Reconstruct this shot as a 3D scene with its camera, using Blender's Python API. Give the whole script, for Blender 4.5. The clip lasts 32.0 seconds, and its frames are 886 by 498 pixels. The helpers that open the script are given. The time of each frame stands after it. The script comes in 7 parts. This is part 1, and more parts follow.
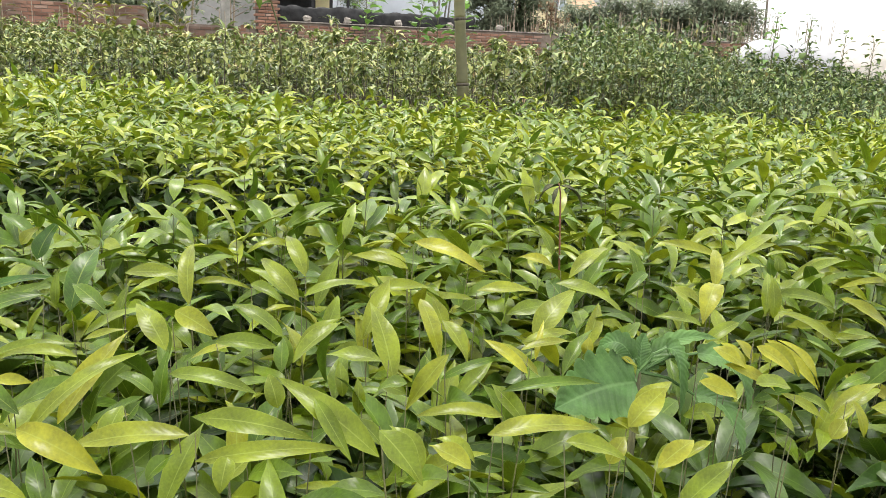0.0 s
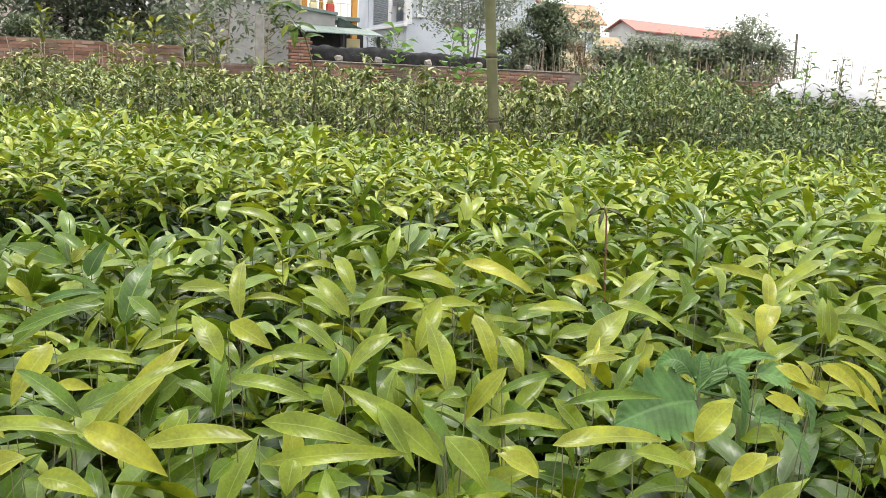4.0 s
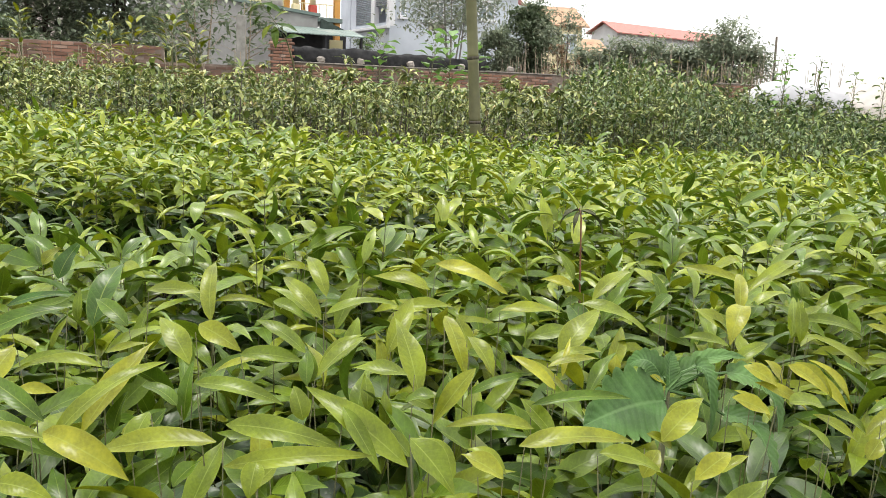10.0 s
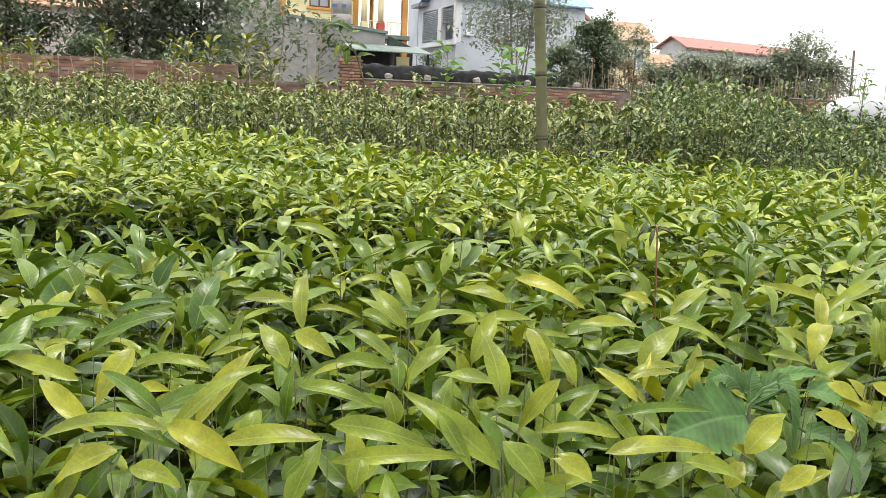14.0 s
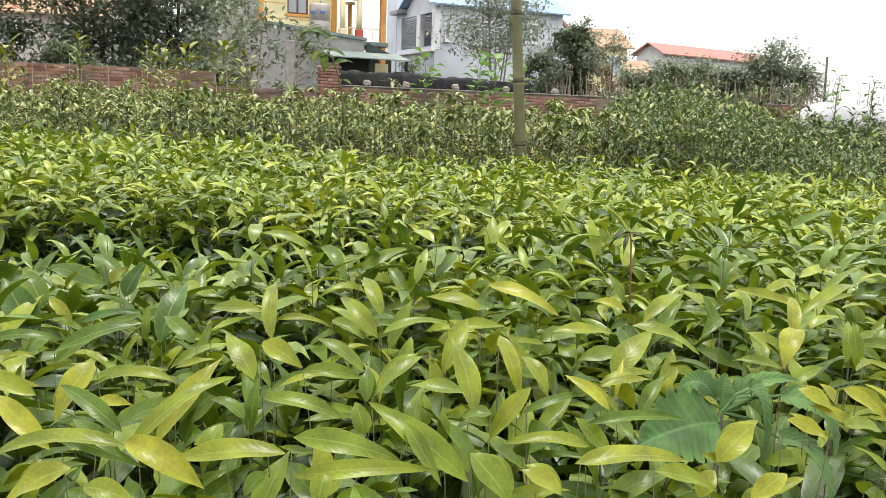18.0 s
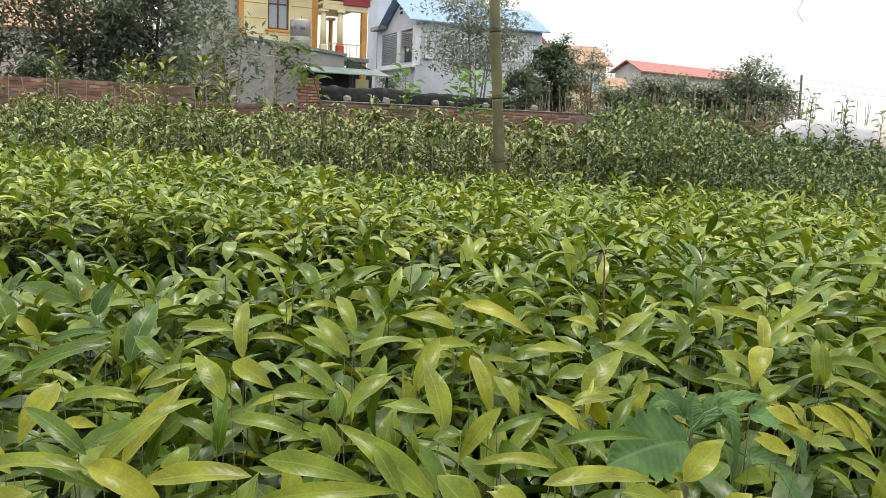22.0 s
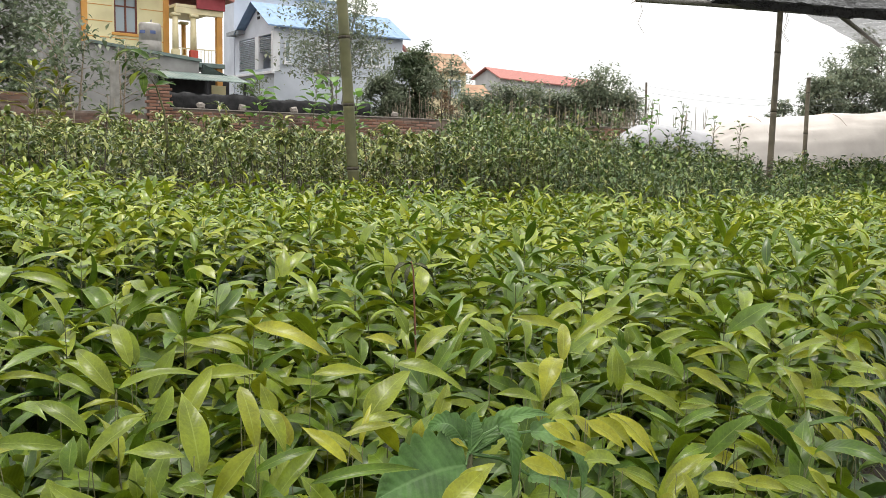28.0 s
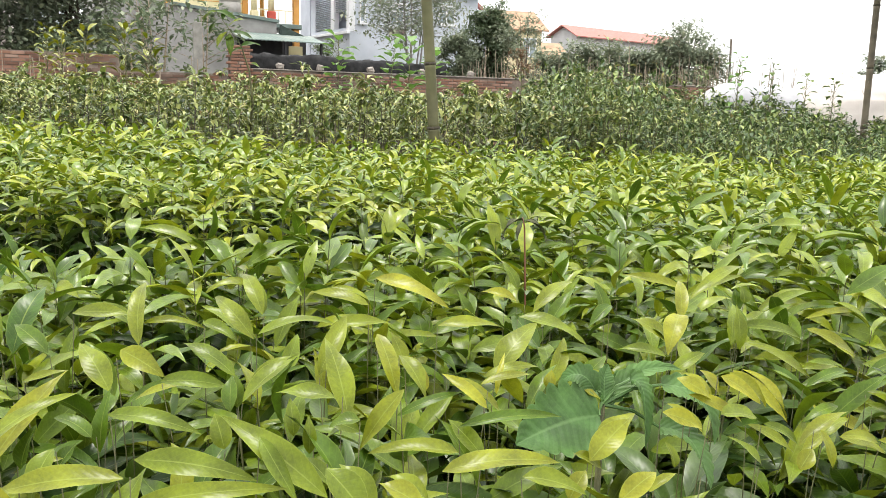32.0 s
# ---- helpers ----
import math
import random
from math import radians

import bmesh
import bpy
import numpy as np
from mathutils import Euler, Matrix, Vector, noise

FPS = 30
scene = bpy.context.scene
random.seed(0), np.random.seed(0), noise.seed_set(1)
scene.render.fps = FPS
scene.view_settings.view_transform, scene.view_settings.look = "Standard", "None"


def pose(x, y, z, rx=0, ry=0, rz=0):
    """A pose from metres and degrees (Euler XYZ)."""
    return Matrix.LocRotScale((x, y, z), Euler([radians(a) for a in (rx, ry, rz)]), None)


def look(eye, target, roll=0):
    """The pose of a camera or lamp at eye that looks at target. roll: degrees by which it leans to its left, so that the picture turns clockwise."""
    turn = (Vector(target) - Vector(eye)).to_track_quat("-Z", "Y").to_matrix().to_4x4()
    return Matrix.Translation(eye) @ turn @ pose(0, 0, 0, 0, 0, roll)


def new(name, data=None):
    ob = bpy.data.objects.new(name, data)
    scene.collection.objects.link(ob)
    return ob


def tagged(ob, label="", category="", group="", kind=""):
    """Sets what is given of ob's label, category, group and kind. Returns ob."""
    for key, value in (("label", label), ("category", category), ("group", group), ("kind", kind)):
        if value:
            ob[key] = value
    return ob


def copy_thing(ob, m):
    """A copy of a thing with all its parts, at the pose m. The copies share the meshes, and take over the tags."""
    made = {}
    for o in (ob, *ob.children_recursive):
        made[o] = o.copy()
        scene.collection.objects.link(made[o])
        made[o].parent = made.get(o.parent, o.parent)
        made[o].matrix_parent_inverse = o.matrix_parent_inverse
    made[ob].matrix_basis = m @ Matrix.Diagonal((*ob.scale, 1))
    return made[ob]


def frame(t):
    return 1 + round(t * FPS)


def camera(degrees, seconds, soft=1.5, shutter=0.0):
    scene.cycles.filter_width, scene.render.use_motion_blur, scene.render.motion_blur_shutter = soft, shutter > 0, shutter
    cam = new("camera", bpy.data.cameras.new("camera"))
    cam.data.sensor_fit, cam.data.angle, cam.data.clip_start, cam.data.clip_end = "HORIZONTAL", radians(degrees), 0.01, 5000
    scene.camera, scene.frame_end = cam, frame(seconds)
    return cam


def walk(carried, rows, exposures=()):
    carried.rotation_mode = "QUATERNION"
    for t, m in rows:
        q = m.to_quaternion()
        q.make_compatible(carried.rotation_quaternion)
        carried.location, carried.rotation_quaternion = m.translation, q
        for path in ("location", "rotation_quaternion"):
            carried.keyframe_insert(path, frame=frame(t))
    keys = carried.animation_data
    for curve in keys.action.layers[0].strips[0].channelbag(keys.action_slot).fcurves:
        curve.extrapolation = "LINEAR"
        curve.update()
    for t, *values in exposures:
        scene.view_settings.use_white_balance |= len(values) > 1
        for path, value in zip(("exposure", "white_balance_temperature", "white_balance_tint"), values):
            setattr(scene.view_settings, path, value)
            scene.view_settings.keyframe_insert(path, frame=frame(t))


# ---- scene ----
cam = camera(58.3, 32.0, soft=0.85)
PATH = [
    (0, 0.0306, 0.0251, 1.0210, 75.477, -2.209, -3.480),
    (0.5, 0.0290, 0.0252, 1.0154, 75.220, -2.163, -2.995),
    (1, 0.0221, 0.0238, 1.0136, 75.145, -2.365, -2.336),
    (1.5, 0.0196, 0.0209, 1.0129, 75.325, -2.680, -1.545),
    (2, 0.0125, 0.0178, 1.0102, 75.962, -2.693, -0.982),
    (2.5, 0.0079, 0.0217, 1.0045, 76.747, -2.193, -1.105),
    (3, 0.0065, 0.0229, 1.0057, 77.477, -1.898, -1.534),
    (3.5, 0.0043, 0.0237, 0.9972, 78.036, -2.102, -1.611),
    (5.5, -0.0064, 0.0205, 0.9941, 78.233, -2.841, -1.091),
    (6, -0.0080, 0.0232, 0.9906, 78.153, -2.812, -1.100),
    (6.5, -0.0060, 0.0242, 0.9907, 78.145, -2.687, -1.163),
    (7, -0.0051, 0.0210, 0.9952, 78.380, -2.732, -1.276),
    (7.5, -0.0044, 0.0196, 0.9960, 78.647, -2.735, -1.441),
    (8, -0.0032, 0.0189, 0.9981, 78.804, -2.716, -1.559),
    (8.5, -0.0068, 0.0189, 0.9935, 78.654, -2.826, -1.478),
    (9, -0.0013, 0.0167, 0.9886, 78.185, -2.810, -1.439),
    (9.5, 0.0066, 0.0206, 0.9917, 78.065, -2.494, -1.967),
    (10, 0.0152, 0.0246, 0.9953, 78.314, -2.457, -2.709),
    (10.5, 0.0257, 0.0203, 1.0054, 78.821, -2.539, -3.315),
    (11, 0.0226, 0.0153, 1.0082, 79.213, -2.601, -3.380),
    (11.5, 0.0189, 0.0185, 1.0039, 79.044, -2.426, -3.133),
    (12, 0.0113, 0.0114, 1.0003, 78.813, -2.647, -2.315),
    (12.5, 0.0049, 0.0004, 1.0031, 78.845, -2.653, -0.887),
    (13, -0.0080, -0.0055, 0.9976, 78.982, -2.674, 0.597),
    (13.5, -0.0107, -0.0117, 1.0002, 79.224, -2.437, 1.787),
    (15.5, -0.0008, -0.0032, 1.0005, 79.215, -2.033, 1.685),
    (16, -0.0002, -0.0027, 1.0004, 79.514, -2.161, 1.209),
    (16.5, 0.0006, -0.0019, 1.0009, 79.658, -2.213, 1.015),
    (17, 0.0028, -0.0006, 1.0025, 79.752, -2.164, 0.754),
    (17.5, 0.0019, -0.0015, 1.0025, 79.788, -2.186, 0.545),
    (18, 0.0017, 0.0017, 0.9997, 79.734, -2.162, 0.408),
    (18.5, 0.0027, 0.0012, 1.0006, 79.795, -2.197, 0.371),
    (19, 0.0000, 0.0000, 1.0000, 79.991, -2.363, 0.417),
    (19.5, 0.0016, 0.0019, 0.9994, 80.176, -2.411, 0.354),
    (20, 0.0023, 0.0013, 1.0010, 80.392, -2.423, 0.186),
    (20.5, 0.0028, 0.0009, 1.0028, 80.609, -2.481, 0.029),
    (21, 0.0028, 0.0011, 1.0017, 80.683, -2.496, -0.045),
    (21.5, 0.0069, -0.0005, 1.0027, 80.740, -2.616, -0.230),
    (22, 0.0109, 0.0008, 1.0049, 80.887, -2.432, -0.981),
    (22.5, 0.0281, 0.0158, 0.9925, 81.152, -2.786, -2.865),
    (23, 0.0625, 0.0140, 1.0012, 81.632, -2.936, -5.227),
    (23.5, 0.0809, 0.0152, 1.0105, 82.042, -2.145, -7.141),
    (24, 0.0968, 0.0181, 1.0136, 82.231, -1.636, -8.474),
    (24.5, 0.1060, 0.0159, 1.0190, 82.500, -1.831, -9.271),
    (25, 0.1085, 0.0102, 1.0216, 82.900, -2.267, -9.716),
    (25.5, 0.1186, 0.0129, 1.0231, 82.999, -2.213, -10.440),
    (27.5, 0.1272, 0.0398, 1.0239, 82.635, -2.284, -11.113),
    (28, 0.1143, 0.0452, 1.0128, 81.714, -2.016, -10.583),
    (28.5, 0.1104, 0.0535, 1.0112, 80.866, -1.791, -10.443),
    (29, 0.1183, 0.0519, 1.0135, 80.578, -1.646, -10.669),
    (29.5, 0.1214, 0.0498, 1.0168, 80.528, -1.569, -10.895),
    (30, 0.1177, 0.0504, 1.0156, 80.297, -1.667, -10.786),
    (30.5, 0.1170, 0.0494, 1.0157, 80.032, -1.722, -10.523),
    (31, 0.1010, 0.0469, 1.0096, 79.643, -2.050, -9.562),
    (31.5, 0.0621, 0.0360, 1.0041, 79.028, -2.111, -7.149),
    (32, 0.0511, 0.0404, 1.0049, 78.739, -1.793, -5.386),
]
walk(cam, [(t, pose(x, y, z, rx, ry, rz)) for t, x, y, z, rx, ry, rz in PATH], exposures=[(0, 0.76), (2, 0.82), (3, 0.7), (6, 0.68), (7, 0.53), (10, 0.61), (13, 0.6), (16, 0.6), (20, 0.62), (21, 0.56), (22, 0.22), (23, 0.3), (24, -0.04), (25, 0.13), (28, 0.24), (30.5, 0.22), (31.2, 0.24), (32, 0.77)])

# ---- light: bright overcast sky, broad soft sun ----
SUN_EL, SUN_AZ = radians(76), radians(-15)
world = bpy.data.worlds.new("overcast_sky")
scene.world = world
world.use_nodes = True
wn, wl = world.node_tree.nodes, world.node_tree.links
sky = wn.new("ShaderNodeTexSky")
sky.sky_type = "NISHITA"
sky.sun_disc = False
sky.sun_elevation, sky.sun_rotation = SUN_EL, SUN_AZ
sky.air_density, sky.dust_density, sky.ozone_density = 1.0, 1.5, 1.0
soft_sky = wn.new("ShaderNodeHueSaturation")
soft_sky.inputs["Saturation"].default_value = 0.12
wl.new(sky.outputs[0], soft_sky.inputs["Color"])
cloud = wn.new("ShaderNodeMixRGB")
cloud.inputs[0].default_value = 0.72
# an overcast sky is about three times as bright overhead as at the horizon
where = wn.new("ShaderNodeTexCoord")
split = wn.new("ShaderNodeSeparateXYZ")
height = wn.new("ShaderNodeMapRange")
height.inputs[3].default_value, height.inputs[4].default_value = 0.0, 1.0
shade_of = wn.new("ShaderNodeMixRGB")
shade_of.inputs[1].default_value = (6.3, 6.27, 6.2, 1)
shade_of.inputs[2].default_value = (16.5, 16.3, 15.9, 1)
wl.new(where.outputs["Generated"], split.inputs[0])
wl.new(split.outputs[2], height.inputs[0])
wl.new(height.outputs[0], shade_of.inputs[0])
wl.new(shade_of.outputs[0], cloud.inputs[2])
wl.new(soft_sky.outputs[0], cloud.inputs[1])
wl.new(cloud.outputs[0], wn["Background"].inputs["Color"])
wn["Background"].inputs["Strength"].default_value = 0.15
sun = new("sun", bpy.data.lights.new("sun", "SUN"))
sun.data.energy, sun.data.angle, sun.data.color = 1.5, radians(15), (1.0, 0.95, 0.86)
sun_from = Vector((math.sin(SUN_AZ) * math.cos(SUN_EL), math.cos(SUN_AZ) * math.cos(SUN_EL), math.sin(SUN_EL)))
sun.matrix_world = look(sun_from * 50, (0, 0, 0))

# ---- materials ----


def node_mat(name):
    m = bpy.data.materials.new(name)
    m.use_nodes = True
    nt = m.node_tree
    return m, nt, nt.nodes["Principled BSDF"]


def ramp_of(nt, stops):
    r = nt.nodes.new("ShaderNodeValToRGB")
    e = r.color_ramp.elements
    while len(e) < len(stops):
        e.new(0.5)
    for el, (p, c) in zip(e, stops):
        el.position, el.color = p, (*c, 1)
    return r


def surface(name, dark, light, scale=8.0, rough=0.8, metal=0.0, bump=0.3, detail=6.0, stain=None, stain_scale=0.7, bump_scale=None):
    """A plain material with grain and larger stains, in metres."""
    m, nt, b = node_mat(name)
    L = nt.links.new
    geo = nt.nodes.new("ShaderNodeNewGeometry")
    n1 = nt.nodes.new("ShaderNodeTexNoise")
    n1.inputs["Scale"].default_value, n1.inputs["Detail"].default_value = scale, detail
    L(geo.outputs["Position"], n1.inputs["Vector"])
    r1 = ramp_of(nt, [(0.3, dark), (0.7, light)])
    L(n1.outputs["Fac"], r1.inputs[0])
    col = r1.outputs[0]
    if stain:
        n2 = nt.nodes.new("ShaderNodeTexNoise")
        n2.inputs["Scale"].default_value, n2.inputs["Detail"].default_value = stain_scale, 8
        L(geo.outputs["Position"], n2.inputs["Vector"])
        r2 = ramp_of(nt, [(0.5, (0, 0, 0)), (0.68, (1, 1, 1))])
        L(n2.outputs["Fac"], r2.inputs[0])
        mx = nt.nodes.new("ShaderNodeMixRGB")
        L(r2.outputs[0], mx.inputs[0])
        L(col, mx.inputs[1])
        mx.inputs[2].default_value = (*stain, 1)
        col = mx.outputs[0]
    L(col, b.inputs["Base Color"])
    b.inputs["Roughness"].default_value, b.inputs["Metallic"].default_value = rough, metal
    if bump:
        bp = nt.nodes.new("ShaderNodeBump")
        bp.inputs["Strength"].default_value, bp.inputs["Distance"].default_value = bump, 0.01
        n3 = nt.nodes.new("ShaderNodeTexNoise")
        n3.inputs["Scale"].default_value, n3.inputs["Detail"].default_value = bump_scale or scale * 3, 5
        L(geo.outputs["Position"], n3.inputs["Vector"])
        L(n3.outputs["Fac"], bp.inputs["Height"])
        L(bp.outputs[0], b.inputs["Normal"])
    return m


def leaf_mat(name, stops, rib, rough=0.4, single=False, trans=0.17, patch=0.35, veins=True, gloss=0.5, tint=(1, 1, 1), relief=0.045):
    """Leaf: colour varies from leaf to leaf and in patches; pale midrib, side veins, some light passes through."""
    m, nt, b = node_mat(name)
    L = nt.links.new
    geo = nt.nodes.new("ShaderNodeNewGeometry")
    if single:
        rnd = nt.nodes.new("ShaderNodeObjectInfo").outputs["Random"]
    else:
        rnd = geo.outputs["Random Per Island"]
    nz = nt.nodes.new("ShaderNodeTexNoise")
    nz.inputs["Scale"].default_value, nz.inputs["Detail"].default_value = 2.3, 3
    L(geo.outputs["Position"], nz.inputs["Vector"])
    mix = nt.nodes.new("ShaderNodeMix")
    mix.inputs[0].default_value = patch
    L(rnd, mix.inputs[2])
    L(nz.outputs["Fac"], mix.inputs[3])
    r = ramp_of(nt, stops)
    L(mix.outputs[0], r.inputs[0])
    col = r.outputs[0]
    if veins:
        uv = nt.nodes.new("ShaderNodeUVMap")
        sp = nt.nodes.new("ShaderNodeSeparateXYZ")
        L(uv.outputs[0], sp.inputs[0])
        ab = nt.nodes.new("ShaderNodeMath")
        ab.operation = "ABSOLUTE"
        L(sp.outputs[1], ab.inputs[0])
        rib_r = ramp_of(nt, [(0.0, (0.4, 0.4, 0.4)), (0.03, (0.3, 0.3, 0.3)), (0.07, (0, 0, 0))])
        L(ab.outputs[0], rib_r.inputs[0])
        # mottling inside a leaf
        fz = nt.nodes.new("ShaderNodeTexNoise")
        fz.inputs["Scale"].default_value, fz.inputs["Detail"].default_value = 38, 3
        L(geo.outputs["Position"], fz.inputs["Vector"])
        hs = nt.nodes.new("ShaderNodeHueSaturation")
        mr = nt.nodes.new("ShaderNodeMapRange")
        mr.inputs[1].default_value, mr.inputs[2].default_value = 0.38, 0.68
        mr.inputs[3].default_value, mr.inputs[4].default_value = 0.66, 1.3
        f2 = nt.nodes.new("ShaderNodeTexNoise")
        f2.inputs["Scale"].default_value, f2.inputs["Detail"].default_value = 420, 3
        L(geo.outputs["Position"], f2.inputs["Vector"])
        fa = nt.nodes.new("ShaderNodeMath")
        fa.operation = "MULTIPLY_ADD"
        fa.inputs[1].default_value = 0.3
        L(f2.outputs["Fac"], fa.inputs[0])
        fb = nt.nodes.new("ShaderNodeMath")
        fb.operation = "MULTIPLY"
        fb.inputs[1].default_value = 0.7
        L(fz.outputs["Fac"], fb.inputs[0])
        L(fb.outputs[0], fa.inputs[2])
        L(fa.outputs[0], mr.inputs[0])
        L(mr.outputs[0], hs.inputs["Value"])
        # yellower towards the margin
        mg = ramp_of(nt, [(0.25, (0, 0, 0)), (0.95, (0.5, 0.5, 0.5))])
        L(ab.outputs[0], mg.inputs[0])
        yl = nt.nodes.new("ShaderNodeMixRGB")
        yl.blend_type = "MULTIPLY"
        L(mg.outputs[0], yl.inputs[0])
        L(col, yl.inputs[1])
        yl.inputs[2].default_value = (1.25, 1.2, 0.85, 1)
        L(yl.outputs[0], hs.inputs["Color"])
        mx = nt.nodes.new("ShaderNodeMixRGB")
        L(rib_r.outputs[0], mx.inputs[0])
        L(hs.outputs[0], mx.inputs[1])
        mx.inputs[2].default_value = (*rib, 1)
        col = mx.outputs[0]
        # side veins: slanted waves rising from the midrib
        wv = nt.nodes.new("ShaderNodeMath")
        wv.operation = "MULTIPLY_ADD"
        L(ab.outputs[0], wv.inputs[0])
        wv.inputs[1].default_value = -0.16
        L(sp.outputs[0], wv.inputs[2])
        sn = nt.nodes.new("ShaderNodeMath")
        sn.operation = "MULTIPLY"
        sn.inputs[1].default_value = 75.0
        L(wv.outputs[0], sn.inputs[0])
        si = nt.nodes.new("ShaderNodeMath")
        si.operation = "SINE"
        L(sn.outputs[0], si.inputs[0])
        # the side veins and the very margin are a little paler
        vr = ramp_of(nt, [(0.86, (0, 0, 0)), (0.97, (0.06, 0.06, 0.06))])
        L(si.outputs[0], vr.inputs[0])
        er = ramp_of(nt, [(0.92, (0, 0, 0)), (0.99, (0.3, 0.3, 0.3))])
        L(ab.outputs[0], er.inputs[0])
        lit = nt.nodes.new("ShaderNodeMixRGB")
        lit.blend_type = "ADD"
        lit.inputs[0].default_value = 1.0
        L(vr.outputs[0], lit.inputs[1])
        L(er.outputs[0], lit.inputs[2])
        m2 = nt.nodes.new("ShaderNodeMixRGB")
        L(lit.outputs[0], m2.inputs[0])
        L(col, m2.inputs[1])
        m2.inputs[2].default_value = (*rib, 1)
        # scattered brown specks
        vo = nt.nodes.new("ShaderNodeTexVoronoi")
        vo.inputs["Scale"].default_value = 60
        L(geo.outputs["Position"], vo.inputs["Vector"])
        sr = ramp_of(nt, [(0.02, (0.35, 0.35, 0.35)), (0.06, (0, 0, 0))])
        L(vo.outputs["Distance"], sr.inputs[0])
        m3 = nt.nodes.new("ShaderNodeMixRGB")
        L(sr.outputs[0], m3.inputs[0])
        L(m2.outputs[0], m3.inputs[1])
        m3.inputs[2].default_value = (0.09, 0.075, 0.02, 1)
        col = m3.outputs[0]
        bp = nt.nodes.new("ShaderNodeBump")
        bp.inputs["Strength"].default_value, bp.inputs["Distance"].default_value = relief, 0.001
        L(si.outputs[0], bp.inputs["Height"])
        L(bp.outputs[0], b.inputs["Normal"])
    L(col, b.inputs["Base Color"])
    b.inputs["Roughness"].default_value = rough
    b.inputs["Specular IOR Level"].default_value = gloss
    tr = nt.nodes.new("ShaderNodeBsdfTranslucent")
    through_ = nt.nodes.new("ShaderNodeMixRGB")
    through_.blend_type = "MULTIPLY"
    through_.inputs[0].default_value = 1.0
    L(col, through_.inputs[1])
    through_.inputs[2].default_value = (*tint, 1)
    L(through_.outputs[0], tr.inputs["Color"])
    ms = nt.nodes.new("ShaderNodeMixShader")
    ms.inputs[0].default_value = trans
    L(b.outputs[0], ms.inputs[1])
    L(tr.outputs[0], ms.inputs[2])
    L(ms.outputs[0], nt.nodes["Material Output"].inputs["Surface"])
    return m


SEED_STOPS = [(0.08, (0.026, 0.06, 0.008)), (0.32, (0.063, 0.115, 0.01)), (0.55, (0.105, 0.158, 0.012)), (0.8, (0.168, 0.205, 0.014)), (0.96, (0.25, 0.255, 0.018))]
M_SEED = leaf_mat("seedling_leaf", SEED_STOPS, (0.24, 0.32, 0.06), rough=0.28, single=True, gloss=0.22, trans=0.15, tint=(1.3, 1.25, 0.6))
# lower leaves: mature green, darkened further to stand in for canopy shade
OLD_SHADE_STOPS = [(0.1, (0.013, 0.034, 0.006)), (0.45, (0.027, 0.063, 0.009)), (0.75, (0.05, 0.092, 0.012)), (0.95, (0.1, 0.138, 0.016))]
M_SEED_OLD_SHADE = leaf_mat("mature_shaded_seedling_leaf", OLD_SHADE_STOPS, (0.14, 0.22, 0.05), rough=0.28, single=True, gloss=0.24, trans=0.1, tint=(1.3, 1.25, 0.6))
M_OLD_SHADE_MANY = leaf_mat("mature_shaded_seedling_leaf_many", OLD_SHADE_STOPS, (0.14, 0.22, 0.05), rough=0.33, gloss=0.36, trans=0.1, tint=(1.3, 1.25, 0.6))
M_TONE = []
for k, (lo, hi) in enumerate((((0.028, 0.08, 0.014), (0.05, 0.108, 0.02)), ((0.06, 0.118, 0.015), (0.095, 0.155, 0.018)), ((0.11, 0.163, 0.018), (0.153, 0.198, 0.022)), ((0.15, 0.192, 0.02), (0.195, 0.222, 0.024)), ((0.205, 0.23, 0.026), (0.26, 0.272, 0.034)))):
    M_TONE.append(leaf_mat("seedling_leaf_tone", [(0.2, tuple(q * v for q, v in zip((0.92, 0.9, 0.55), lo))), (0.8, tuple(q * v for q, v in zip((0.92, 0.9, 0.55), hi)))], (0.28, 0.34, 0.07), rough=0.28, single=True, gloss=0.22, trans=0.15, tint=(1.3, 1.25, 0.6)))
M_SEED_MANY = leaf_mat("seedling_leaf_many", [(p, tuple(1.22 * v for v in c)) for p, c in SEED_STOPS], (0.24, 0.32, 0.06), rough=0.28, gloss=0.34, trans=0.17, tint=(1.3, 1.25, 0.6))
M_SEED_BACK = leaf_mat("seedling_leaf_back_bed", [(0.08, (0.034, 0.08, 0.011)), (0.3, (0.098, 0.165, 0.017)), (0.55, (0.185, 0.25, 0.022)), (0.8, (0.3, 0.335, 0.032)), (0.95, (0.43, 0.43, 0.05))], (0.24, 0.32, 0.06), rough=0.28, gloss=0.34, trans=0.17, tint=(1.3, 1.25, 0.6))
M_STEM = surface("young_stem", (0.055, 0.06, 0.022), (0.12, 0.115, 0.04), scale=60, rough=0.6, bump=0.2)
M_WEED = leaf_mat("weed_leaf", [(0.2, (0.044, 0.105, 0.026)), (0.8, (0.075, 0.15, 0.037))], (0.16, 0.27, 0.1), rough=0.45, single=True, patch=0.5, gloss=0.25, trans=0.1, relief=0.2)
M_SAP = leaf_mat("sapling_leaf", [(0.1, (0.05, 0.084, 0.022)), (0.42, (0.128, 0.178, 0.041)), (0.68, (0.248, 0.292, 0.074)), (0.86, (0.39, 0.4, 0.14)), (0.95, (0.33, 0.2, 0.1))], (0.2, 0.25, 0.1), rough=0.3, patch=0.15, gloss=0.32, veins=False)
M_BUSH = leaf_mat("bush_leaf", [(0.1, (0.03, 0.062, 0.02)), (0.5, (0.092, 0.15, 0.042)), (0.85, (0.26, 0.32, 0.09)), (0.97, (0.36, 0.27, 0.12))], (0.2, 0.25, 0.1), rough=0.33, patch=0.15, gloss=0.3, veins=False)
